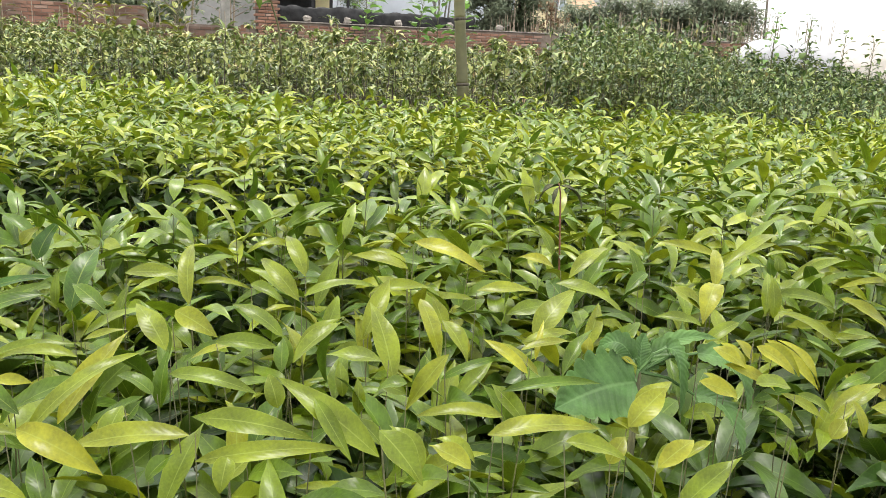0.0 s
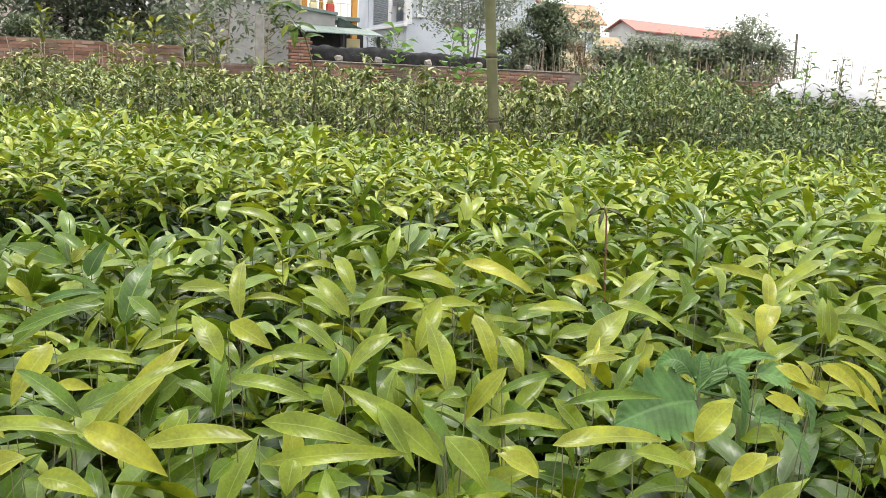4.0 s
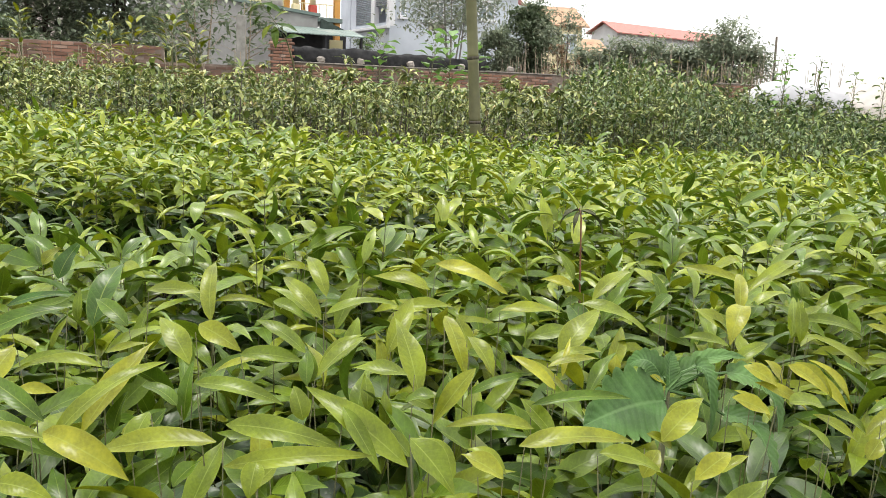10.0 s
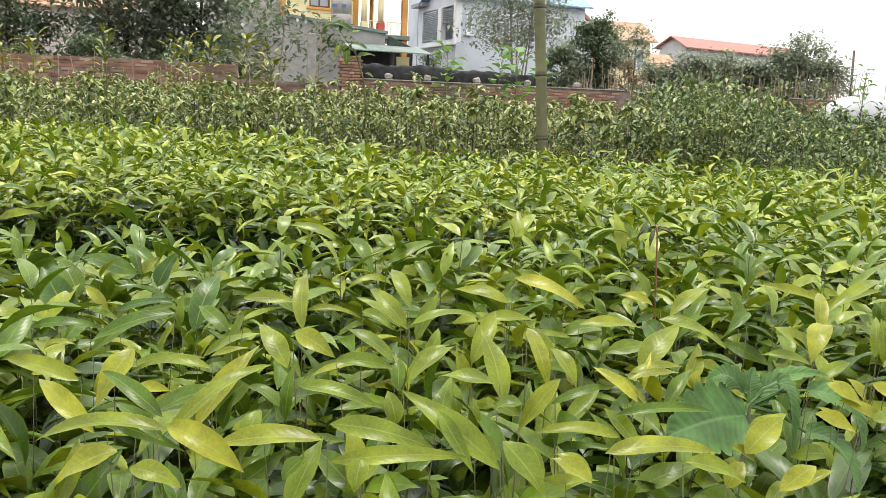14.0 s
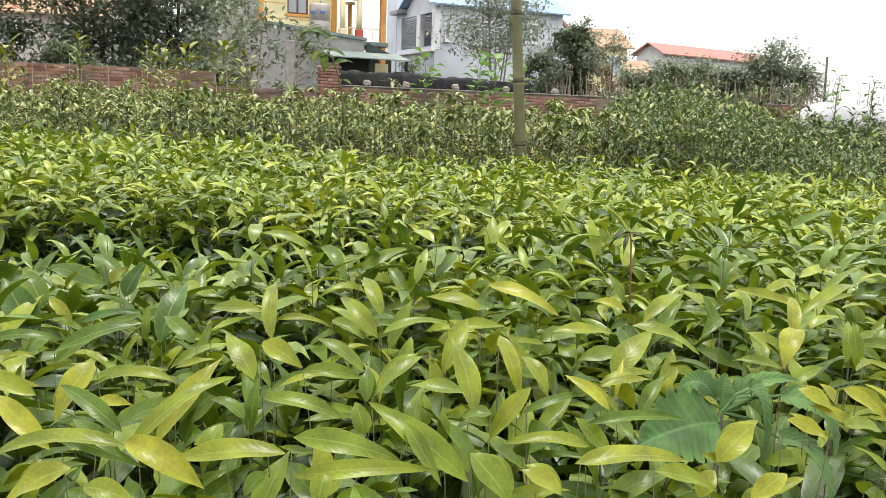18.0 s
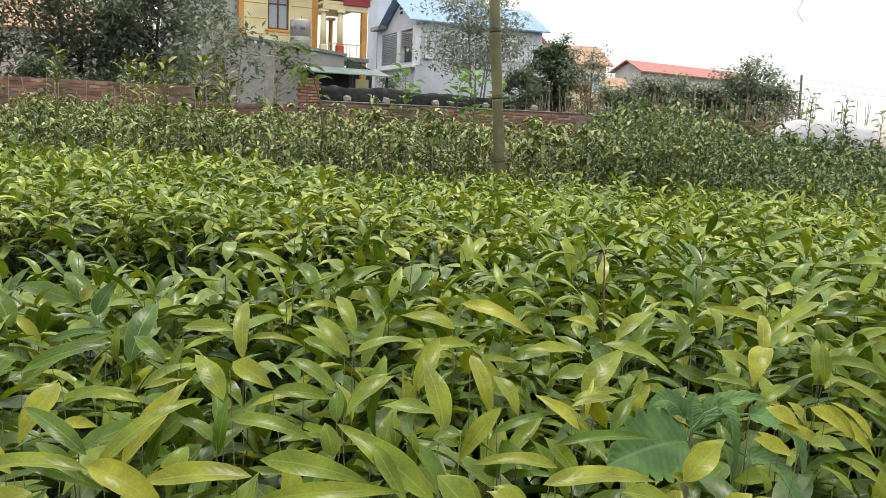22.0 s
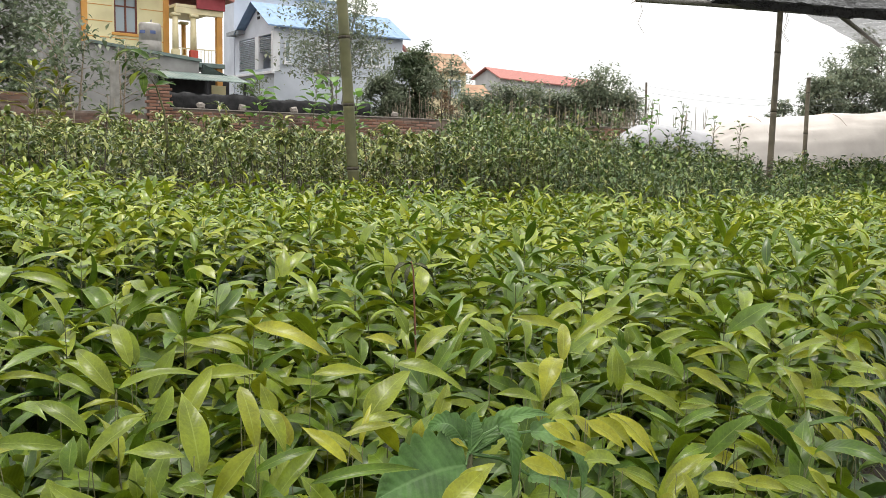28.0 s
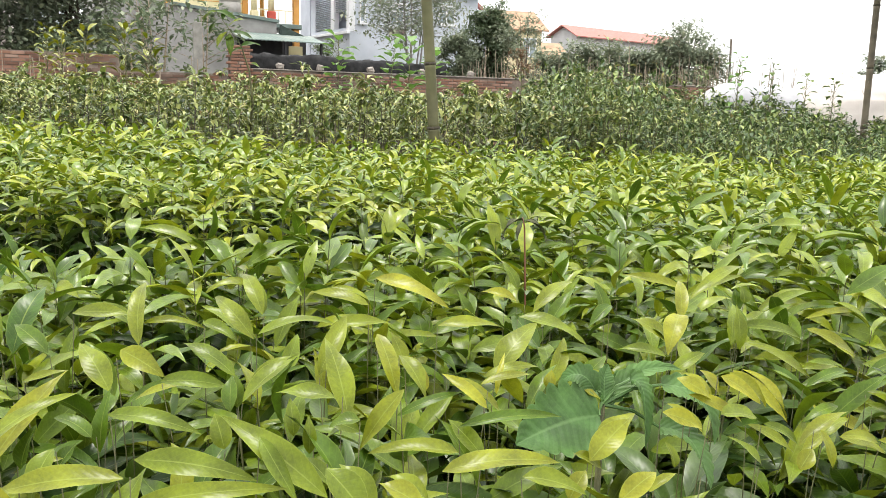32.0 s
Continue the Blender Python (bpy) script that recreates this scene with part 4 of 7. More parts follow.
placed_leaf(sd, (-0.062, 0.663, 0.710), (-0.079, 0.673, 0.734), 0.019, 0.40)
sd = placed_seedling(0.008, 0.679, 0.728)
placed_leaf(sd, (-0.008, 0.691, 0.708), (-0.022, 0.703, 0.736), 0.015, 0.55)
placed_leaf(sd, (0.025, 0.677, 0.728), (0.048, 0.671, 0.716), 0.016, 0.55)
placed_leaf(sd, (0.008, 0.657, 0.708), (0.007, 0.669, 0.737), 0.013, 0.55)
sd = placed_seedling(-0.214, 0.984, 0.729)
placed_leaf(sd, (-0.204, 0.957, 0.729), (-0.135, 0.951, 0.715), 0.014, 0.60)
placed_leaf(sd, (-0.225, 1.004, 0.711), (-0.283, 1.014, 0.733), 0.018, 0.45)
sd = placed_seedling(-0.136, 0.541, 0.715)
placed_leaf(sd, (-0.136, 0.537, 0.715), (-0.116, 0.543, 0.729), 0.016, 0.35)
sd = placed_seedling(-0.080, 0.542, 0.715)
placed_leaf(sd, (-0.080, 0.538, 0.715), (-0.062, 0.544, 0.729), 0.016, 0.50)
sd = placed_seedling(-0.196, 0.628, 0.719)
placed_leaf(sd, (-0.212, 0.638, 0.707), (-0.201, 0.650, 0.738), 0.017, 0.30)
placed_leaf(sd, (-0.179, 0.624, 0.714), (-0.164, 0.630, 0.730), 0.014, 0.35)
placed_leaf(sd, (-0.196, 0.611, 0.719), (-0.171, 0.613, 0.725), 0.010, 0.75)
sd = placed_seedling(0.057, 1.125, 0.716)
placed_leaf(sd, (0.057, 1.121, 0.716), (-0.002, 1.127, 0.728), 0.016, 0.70)
sd = placed_seedling(0.084, 0.708, 0.748)
placed_leaf(sd, (0.087, 0.697, 0.748), (0.055, 0.675, 0.696), 0.020, 0.65)
placed_leaf(sd, (0.082, 0.712, 0.717), (0.146, 0.716, 0.727), 0.011, 0.30)
sd = placed_seedling(0.097, 0.875, 0.705)
placed_leaf(sd, (0.097, 0.871, 0.705), (0.077, 0.887, 0.740), 0.019, 0.60)
sd = placed_seedling(0.114, 0.801, 0.706)
placed_leaf(sd, (0.114, 0.797, 0.706), (0.093, 0.811, 0.738), 0.017, 0.80)
sd = placed_seedling(0.180, 0.746, 0.709)
placed_leaf(sd, (0.180, 0.742, 0.709), (0.127, 0.754, 0.735), 0.015, 0.75)
sd = placed_seedling(0.173, 0.803, 0.721)
placed_leaf(sd, (0.173, 0.799, 0.721), (0.235, 0.799, 0.723), 0.013, 0.60)
sd = placed_seedling(0.150, 0.646, 0.710)
placed_leaf(sd, (0.150, 0.642, 0.710), (0.118, 0.654, 0.735), 0.019, 0.55)
sd = placed_seedling(0.079, 0.566, 0.715)
placed_leaf(sd, (0.099, 0.562, 0.715), (0.065, 0.568, 0.729), 0.016, 0.75)
placed_leaf(sd, (0.059, 0.562, 0.709), (0.029, 0.574, 0.735), 0.023, 0.50)
sd = placed_seedling(0.029, 0.596, 0.713)
placed_leaf(sd, (0.029, 0.592, 0.713), (0.005, 0.600, 0.731), 0.014, 0.50)
sd = placed_seedling(0.248, 0.654, 0.721)
placed_leaf(sd, (0.250, 0.651, 0.710), (0.291, 0.661, 0.734), 0.023, 0.65)
placed_leaf(sd, (0.247, 0.649, 0.721), (0.262, 0.649, 0.722), 0.010, 0.75)
sd = placed_seedling(0.364, 0.690, 0.725)
placed_leaf(sd, (0.354, 0.681, 0.712), (0.323, 0.691, 0.733), 0.013, 0.90)
placed_leaf(sd, (0.375, 0.691, 0.725), (0.411, 0.689, 0.719), 0.023, 0.40)
sd = placed_seedling(0.402, 0.760, 0.742)
placed_leaf(sd, (0.396, 0.759, 0.712), (0.369, 0.769, 0.733), 0.016, 0.85)
placed_leaf(sd, (0.409, 0.752, 0.742), (0.441, 0.736, 0.703), 0.017, 0.80)
sd = placed_seedling(0.389, 1.094, 0.700)
placed_leaf(sd, (0.389, 1.090, 0.700), (0.367, 1.108, 0.744), 0.022, 0.25)
sd = placed_seedling(0.421, 0.943, 0.716)
placed_leaf(sd, (0.421, 0.937, 0.710), (0.372, 0.947, 0.734), 0.025, 0.60)
placed_leaf(sd, (0.422, 0.941, 0.716), (0.395, 0.947, 0.728), 0.022, 0.55)
sd = placed_seedling(0.524, 0.964, 0.696)
placed_leaf(sd, (0.524, 0.960, 0.696), (0.528, 0.982, 0.749), 0.024, 0.50)
sd = placed_seedling(0.611, 1.133, 0.711)
placed_leaf(sd, (0.611, 1.129, 0.711), (0.605, 1.139, 0.733), 0.027, 0.40)
sd = placed_seedling(0.383, 0.843, 0.722)
placed_leaf(sd, (0.387, 0.857, 0.722), (0.333, 0.859, 0.722), 0.016, 0.45)
placed_leaf(sd, (0.378, 0.820, 0.715), (0.427, 0.824, 0.729), 0.017, 0.40)
sd = placed_seedling(0.210, 0.588, 0.730)
placed_leaf(sd, (0.217, 0.606, 0.730), (0.237, 0.600, 0.714), 0.012, 0.70)
placed_leaf(sd, (0.202, 0.562, 0.715), (0.223, 0.568, 0.729), 0.017, 0.60)
sd = placed_seedling(0.264, 0.571, 0.717)
placed_leaf(sd, (0.264, 0.567, 0.717), (0.290, 0.571, 0.726), 0.009, 0.70)
sd = placed_seedling(0.319, 0.601, 0.714)
placed_leaf(sd, (0.302, 0.613, 0.713), (0.294, 0.621, 0.731), 0.011, 0.55)
placed_leaf(sd, (0.336, 0.580, 0.714), (0.339, 0.586, 0.730), 0.012, 0.45)
sd = placed_seedling(0.377, 0.620, 0.712)
placed_leaf(sd, (0.377, 0.616, 0.712), (0.349, 0.624, 0.732), 0.011, 0.50)
sd = placed_seedling(0.250, 0.770, 0.727)
placed_leaf(sd, (0.238, 0.784, 0.713), (0.242, 0.792, 0.731), 0.014, 0.80)
placed_leaf(sd, (0.262, 0.747, 0.727), (0.279, 0.743, 0.717), 0.008, 0.85)
sd = placed_seedling(0.291, 1.233, 0.702)
placed_leaf(sd, (0.291, 1.229, 0.702), (0.255, 1.247, 0.742), 0.018, 0.50)
sd = placed_seedling(0.605, 1.142, 0.696)
placed_leaf(sd, (0.605, 1.138, 0.696), (0.599, 1.152, 0.728), 0.025, 0.35)
sd = placed_seedling(0.551, 1.023, 0.706)
placed_leaf(sd, (0.539, 1.003, 0.690), (0.540, 1.021, 0.735), 0.027, 0.50)
placed_leaf(sd, (0.564, 1.035, 0.706), (0.654, 1.023, 0.673), 0.028, 0.50)
sd = placed_seedling(0.517, 0.931, 0.715)
placed_leaf(sd, (0.517, 0.927, 0.715), (0.597, 0.907, 0.665), 0.018, 0.60)
sd = placed_seedling(0.664, 1.190, 0.677)
placed_leaf(sd, (0.664, 1.186, 0.677), (0.780, 1.198, 0.704), 0.025, 0.40)
sd = placed_seedling(0.691, 1.105, 0.696)
placed_leaf(sd, (0.691, 1.101, 0.696), (0.803, 1.097, 0.684), 0.016, 0.70)
sd = placed_seedling(0.639, 1.000, 0.711)
placed_leaf(sd, (0.639, 0.996, 0.711), (0.700, 0.980, 0.670), 0.025, 0.70)
sd = placed_seedling(0.418, 0.792, 0.738)
placed_leaf(sd, (0.433, 0.772, 0.738), (0.475, 0.752, 0.687), 0.018, 0.90)
placed_leaf(sd, (0.403, 0.803, 0.726), (0.420, 0.791, 0.698), 0.016, 0.95)
sd = placed_seedling(0.356, 0.725, 0.732)
placed_leaf(sd, (0.356, 0.721, 0.732), (0.406, 0.705, 0.693), 0.013, 0.85)
sd = placed_seedling(0.552, 0.856, 0.688)
placed_leaf(sd, (0.552, 0.852, 0.688), (0.620, 0.856, 0.693), 0.018, 0.35)
sd = placed_seedling(0.655, 0.913, 0.693)
placed_leaf(sd, (0.635, 0.910, 0.688), (0.586, 0.912, 0.693), 0.018, 0.45)
placed_leaf(sd, (0.653, 0.895, 0.685), (0.717, 0.901, 0.695), 0.020, 0.35)
placed_leaf(sd, (0.676, 0.923, 0.693), (0.727, 0.921, 0.688), 0.014, 0.40)
sd = placed_seedling(0.610, 0.783, 0.710)
placed_leaf(sd, (0.579, 0.776, 0.710), (0.620, 0.760, 0.670), 0.023, 0.50)
placed_leaf(sd, (0.594, 0.805, 0.701), (0.635, 0.797, 0.679), 0.015, 0.50)
placed_leaf(sd, (0.630, 0.787, 0.708), (0.676, 0.773, 0.672), 0.020, 0.60)
placed_leaf(sd, (0.637, 0.747, 0.703), (0.674, 0.737, 0.677), 0.015, 0.60)
sd = placed_seedling(0.471, 0.699, 0.708)
placed_leaf(sd, (0.500, 0.701, 0.698), (0.543, 0.695, 0.682), 0.017, 0.60)
placed_leaf(sd, (0.472, 0.722, 0.678), (0.535, 0.734, 0.703), 0.021, 0.70)
placed_leaf(sd, (0.473, 0.693, 0.708), (0.481, 0.679, 0.673), 0.019, 0.75)
placed_leaf(sd, (0.440, 0.664, 0.683), (0.459, 0.670, 0.697), 0.019, 0.65)
sd = placed_seedling(0.543, 0.681, 0.707)
placed_leaf(sd, (0.524, 0.682, 0.702), (0.583, 0.674, 0.678), 0.017, 0.60)
placed_leaf(sd, (0.562, 0.673, 0.707), (0.610, 0.661, 0.673), 0.021, 0.50)
sd = placed_seedling(0.603, 0.694, 0.705)
placed_leaf(sd, (0.603, 0.690, 0.705), (0.619, 0.678, 0.675), 0.015, 0.75)
sd = placed_seedling(0.756, 0.946, 0.722)
placed_leaf(sd, (0.754, 0.967, 0.722), (0.778, 0.943, 0.659), 0.027, 0.60)
placed_leaf(sd, (0.758, 0.916, 0.699), (0.821, 0.910, 0.681), 0.020, 0.70)
sd = placed_seedling(0.875, 1.134, 0.687)
placed_leaf(sd, (0.875, 1.130, 0.687), (0.986, 1.134, 0.693), 0.020, 0.50)
sd = placed_seedling(0.940, 1.273, 0.677)
placed_leaf(sd, (0.940, 1.269, 0.677), (1.011, 1.279, 0.704), 0.036, 0.55)
sd = placed_seedling(0.872, 1.273, 0.713)
placed_leaf(sd, (0.872, 1.269, 0.713), (0.919, 1.251, 0.667), 0.019, 0.60)
sd = placed_seedling(0.733, 0.879, 0.704)
placed_leaf(sd, (0.733, 0.875, 0.704), (0.791, 0.865, 0.676), 0.021, 0.70)
sd = placed_seedling(0.845, 0.994, 0.695)
placed_leaf(sd, (0.841, 0.967, 0.695), (0.910, 0.963, 0.685), 0.025, 0.50)
placed_leaf(sd, (0.848, 1.013, 0.668), (0.837, 1.031, 0.713), 0.024, 0.50)
sd = placed_seedling(0.933, 1.022, 0.706)
placed_leaf(sd, (0.933, 1.018, 0.706), (0.955, 1.006, 0.675), 0.029, 0.70)
sd = placed_seedling(0.718, 0.793, 0.709)
placed_leaf(sd, (0.712, 0.796, 0.709), (0.726, 0.782, 0.671), 0.018, 0.80)
placed_leaf(sd, (0.723, 0.782, 0.707), (0.752, 0.768, 0.672), 0.015, 0.85)
sd = placed_seedling(0.817, 0.898, 0.709)
placed_leaf(sd, (0.817, 0.894, 0.709), (0.856, 0.880, 0.671), 0.022, 0.80)
sd = placed_seedling(0.406, 0.676, 0.724)
placed_leaf(sd, (0.406, 0.672, 0.724), (0.436, 0.662, 0.700), 0.012, 0.55)


# the outer row, its leaves hanging out over the path
for k in range(20):
    x = 0.62 + 0.062 * k + random.uniform(-0.02, 0.02)
    y = near_edge(x) + random.uniform(0.04, 0.13)
    top = random.uniform(0.6, 0.68)
    sd = placed_seedling(x, y, top)
    for j in range(5):
        z = top - 0.006 - 0.05 * j * random.uniform(0.7, 1.1)
        a = -0.75 + random.uniform(-1.0, 1.0)
        n = random.uniform(0.11, 0.15)
        down = random.uniform(0.25, 0.85)
        placed_leaf(sd, (x, y, z), (x + n * math.cos(a) * 0.85, y + n * math.sin(a) * 0.85, z - n * down), n * random.uniform(0.18, 0.24), random.choice((0.3, 0.5, 0.5, 0.6, 0.7, 0.85, 0.95)))

grass = thing("grass_tuft", "long thin green grass blades beside the bed", "grass", kind="stuff")
n = 160
gx = RNG.uniform(1.25, 2.1, n)
gb = np.stack([gx, gx * 0.9 + 0.2 + RNG.normal(0, 0.12, n), np.zeros(n)], 1)
ga = RNG.uniform(0, 6.28, n)
gw = np.stack([np.cos(ga) * 0.35, np.sin(ga) * 0.35, np.ones(n)], 1)
leaves_part("blades", grass, M_BUSH, gb, gw, RNG.uniform(0.15, 0.36, n), RNG.uniform(0.004, 0.007, n), RNG.uniform(0.4, 1.4, n), np.full(n, 0.3), segs=5, kind="stuff")


def many_seedlings(name, label, spots, segs, zmean, count=(16, 20), material=None, mature_shaded=0.5):
    parts_, age = [], []
    tops, bases = [], []
    for x, y in spots:
        h = random.gauss(zmean, 0.04) + 0.07 * noise.noise((x * 1.6, y * 1.6, 4))
        if name == "seedling_bed_back":
            h -= 0.03 * min(max(x - 0.3, 0), 1) - 0.04 * min(max(-x, 0), 1)
        if name == "seedling_bed_rest" and x < 0.25:
            h -= 0.11 * max(0, 1 - (far_edge(x) - y) / 0.4)
        b, w, l, wd, dr, fo = seedling_leaves(h, random.randint(*count), random.randrange(10**6))
        lx, ly = random.gauss(0, 0.05), random.gauss(0, 0.05)
        b = b + np.stack([x + lx * b[:, 2], y + ly * b[:, 2], 0 * b[:, 2]], 1)
        parts_.append((b, w, l, wd, dr, fo))
        age.append((np.arange(len(b)) + 0.5) / len(b))
        bases.append((x, y, 0))
        tops.append((x + lx * h, y + ly * h, h * 0.98))
    arrs = [np.concatenate(c) for c in zip(*parts_)]
    top = thing(name, label, "seedlings", kind="stuff")
    young = np.concatenate(age) + RNG.normal(0, 0.08, len(arrs[0])) > mature_shaded
    # leaves low on the stem get the mature green with painted shade
    for name_, pick, mat in (("young_leaves", young, material or M_SEED_MANY), ("mature_shaded_leaves", ~young, M_OLD_SHADE_MANY)):
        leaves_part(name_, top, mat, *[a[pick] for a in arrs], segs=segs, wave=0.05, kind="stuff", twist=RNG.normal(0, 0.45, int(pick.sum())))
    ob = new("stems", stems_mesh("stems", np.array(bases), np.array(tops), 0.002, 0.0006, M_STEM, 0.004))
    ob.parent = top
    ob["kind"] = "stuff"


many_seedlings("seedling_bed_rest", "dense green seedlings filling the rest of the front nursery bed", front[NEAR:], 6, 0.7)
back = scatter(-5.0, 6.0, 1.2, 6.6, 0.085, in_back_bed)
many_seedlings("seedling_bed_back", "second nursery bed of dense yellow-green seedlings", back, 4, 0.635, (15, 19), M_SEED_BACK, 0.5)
# undergrowth: every leaf in the green darkened for canopy shade
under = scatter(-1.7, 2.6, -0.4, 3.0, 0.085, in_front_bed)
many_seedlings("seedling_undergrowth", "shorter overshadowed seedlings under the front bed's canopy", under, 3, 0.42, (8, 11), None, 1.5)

# ---- tall saplings behind the beds ----


def sapling_leaves(x, y, h, n, leaf, spread, low):
    lean = RNG.normal(0, 0.04, 2) * h
    z = h * (low + (1 - low) * RNG.uniform(0, 1, n) ** 0.75)
    a = RNG.uniform(0, 6.28, n)
    rr = spread * RNG.uniform(0.05, 1, n) * (1.15 - 0.85 * (z / h))
    el = RNG.normal(0.2, 0.5, n)
    base = np.stack([x + lean[0] * z / h + rr * np.cos(a), y + lean[1] * z / h + rr * np.sin(a), z], 1)
    way = np.stack([np.cos(a) * np.cos(el), np.sin(a) * np.cos(el), np.sin(el)], 1)
    ln = leaf * RNG.uniform(0.6, 1.3, n)
    return (base, way, ln, ln * RNG.uniform(0.35, 0.5, n), RNG.uniform(0.1, 1.0, n), RNG.uniform(0.05, 0.5, n)), (x + lean[0], y + lean[1], h)


def whorled_leaves(x, y, h, n, leaf, spread, low):
    """A slim sapling: drooping pointed leaves in whorls round the stem and at the ends of a few short side shoots."""
    lean = RNG.normal(0, 0.05, 2) * h
    m = max(3, n // 8)
    sz = low + (1 - low) * np.sort(RNG.uniform(0, 1, m)) ** 0.6
    sz[-1] = 1.0
    sa = RNG.uniform(0, 6.28, m)
    sr = spread * RNG.uniform(0.0, 1.0, m) * (1.25 - sz)
    sr[-1] = 0
    k = RNG.integers(0, m, n)
    k[: n // 4] = m - 1
    a = RNG.uniform(0, 6.28, n)
    el = RNG.normal(0.45, 0.4, n)
    at_z = sz[k] * h
    base = np.stack([x + lean[0] * sz[k] + sr[k] * np.cos(sa[k]) + 0.008 * np.cos(a), y + lean[1] * sz[k] + sr[k] * np.sin(sa[k]) + 0.008 * np.sin(a), at_z + RNG.uniform(-0.02, 0.01, n)], 1)
    way = np.stack([np.cos(a) * np.cos(el), np.sin(a) * np.cos(el), np.sin(el)], 1)
    ln = leaf * RNG.uniform(0.7, 1.35, n)
    return (base, way, ln, ln * RNG.uniform(0.36, 0.5, n), RNG.uniform(0.7, 1.9, n), RNG.uniform(0.1, 0.55, n)), (x + lean[0], y + lean[1], h)


def saplings(name, label, spots, height, material, leaf=0.08, per=30, spread=0.14, stem=0.004, low=0.3, segs=2):
    every, S0, S1 = [], [], []
    for x, y in spots:
        arr, tip = (whorled_leaves if material is M_SAP else sapling_leaves)(x, y, random.gauss(height(x, y), 0.12), int(per * random.uniform(0.7, 1.3)), leaf, spread, low)
        every.append(arr)
        S0.append((x, y, 0))
        S1.append(tip)
    top = thing(name, label, "saplings", kind="stuff")
    leaves_part("leaves", top, material, *[np.concatenate(c) for c in zip(*every)], segs=segs, kind="stuff")
    ob = new("stems", stems_mesh("stems", np.array(S0), np.array(S1), stem, 0.002, M_BARK if material is M_SAP else M_STEM, 0.02))
    ob.parent = top
    ob["kind"] = "stuff"


# the first row, plant by plant
KINDS = []
for k in range(8):
    sp = thing("sapling", "slim dark-stemmed sapling with glossy green leaves", "sapling", group="saplings in the first row")
    arr, tip = whorled_leaves(0, 0, 1.0, 56, 0.085, 0.17, 0.5)
    leaves_part("foliage", sp, M_SAP, *arr, segs=3, wave=0.04)
    part("stem", tube(bmesh.new(), [(0, 0, 0), (tip[0] * 0.4, tip[1] * 0.6, 0.5), tip], [0.007, 0.005, 0.002], 6), M_BARK, sp, smooth=True)
    KINDS.append(sp)
first_row = scatter(-4.4, 2.3, 6.1, 7.1, 0.23, lambda x, y: abs(x - 0.55) > 0.22 or y > 6.45)
for i, (x, y) in enumerate(first_row):
    m = pose(x, y, 0, random.gauss(0, 3), random.gauss(0, 3), random.uniform(0, 360))
    sc = random.gauss(0.86, 0.1)
    if i < len(KINDS):
        KINDS[i].matrix_basis = m @ Matrix.Diagonal((sc, sc, sc, 1))
    else:
        copy_thing(KINDS[random.randrange(len(KINDS))], m).scale = (sc, sc, sc)


def mound(x, y):
    """The bushes stand highest where they grow thickest."""
    return 0.84 + 0.2 * noise.noise((x * 1.1, y * 1.1, 2)) - 0.1 * min(max(x / y - 0.42, 0) / 0.1, 1) - 0.16 * min(max(x / y - 0.56, 0) / 0.08, 1) + 0.31 * math.exp(-(((x / y) - 0.29) / 0.1) ** 2)


saplings("sapling_rows", "rows of slim dark leafy saplings", scatter(-11.5, 3.5, 7.0, 10.0, 0.22, lambda x, y: -0.8 * y < x < 0.26 * y + 0.5), lambda x, y: 0.8 + 0.12 * noise.noise((x * 0.7, y * 0.7, 5)), M_SAP, 0.086, 44, spread=0.17, stem=0.006, low=0.5)
saplings("sapling_rows_far", "far rows of slim dark leafy saplings", scatter(-12.5, 3.5, 10.0, 15.0, 0.25, lambda x, y: -0.8 * y < x < 0.26 * y + 0.5), lambda x, y: 0.86 + 0.15 * noise.noise((x * 0.6, y * 0.6, 6)) - 0.012 * max(x + 4, 0), M_SAP, 0.095, 44, spread=0.18, low=0.42)
saplings("bushy_saplings", "thick bushy dark green weeds and saplings", scatter(1.2, 8, 6.2, 8.6, 0.2, lambda x, y: x > 0.2 * y and abs(x / y - 0.652) > 0.011), mound, M_BUSH, 0.07, 64, 0.2, low=0.1)
saplings("bushy_saplings_far", "thick dark green undergrowth further back", scatter(1.5, 15, 8.6, 14.0, 0.27, lambda x, y: 0.2 * y < x < 0.95 * y and abs(x / y - 0.652) > 0.011), lambda x, y: mound(x, y) + 0.02 * (y - 8.6), M_BUSH, 0.095, 75, 0.24, low=0.15, segs=0)

# ---- bamboo posts ----


def bamboo(name, label, foot, head, r, gaps, group="", first=0.4, skin=None):
    foot, head = Vector(foot), Vector(head)
    t = thing(name, label, "post", group=group)
    length = (head - foot).length
    zs = [0.0, first]
    while zs[-1] < length:
        zs.append(zs[-1] + gaps * random.uniform(0.98, 1.02))
    way = (head - foot) / length
    for a, b in zip(zs, zs[1:]):
        b = min(b, length)
        ra, rb = r * (1 - 0.12 * a / length), r * (1 - 0.12 * b / length)
        pts = [foot + way * (a + (b - a) * k) for k in (0, 0.06, 0.5, 0.94, 1)]
        part("culm", tube(bmesh.new(), pts, [ra * 1.05, ra * 0.98, (ra + rb) / 2 * 0.97, rb * 0.98, rb * 1.05], 14), skin or M_BAMBOO, t, smooth=True)
        if b < length:
            p = foot + way * b
            part("node_ring", tube(bmesh.new(), [p - way * 0.012, p - way * 0.004, p + way * 0.004, p + way * 0.012], [rb * 1.04, rb * 1.13, rb * 1.13, rb * 1.04], 14), M_BAMBOO_DARK, t)
    return t


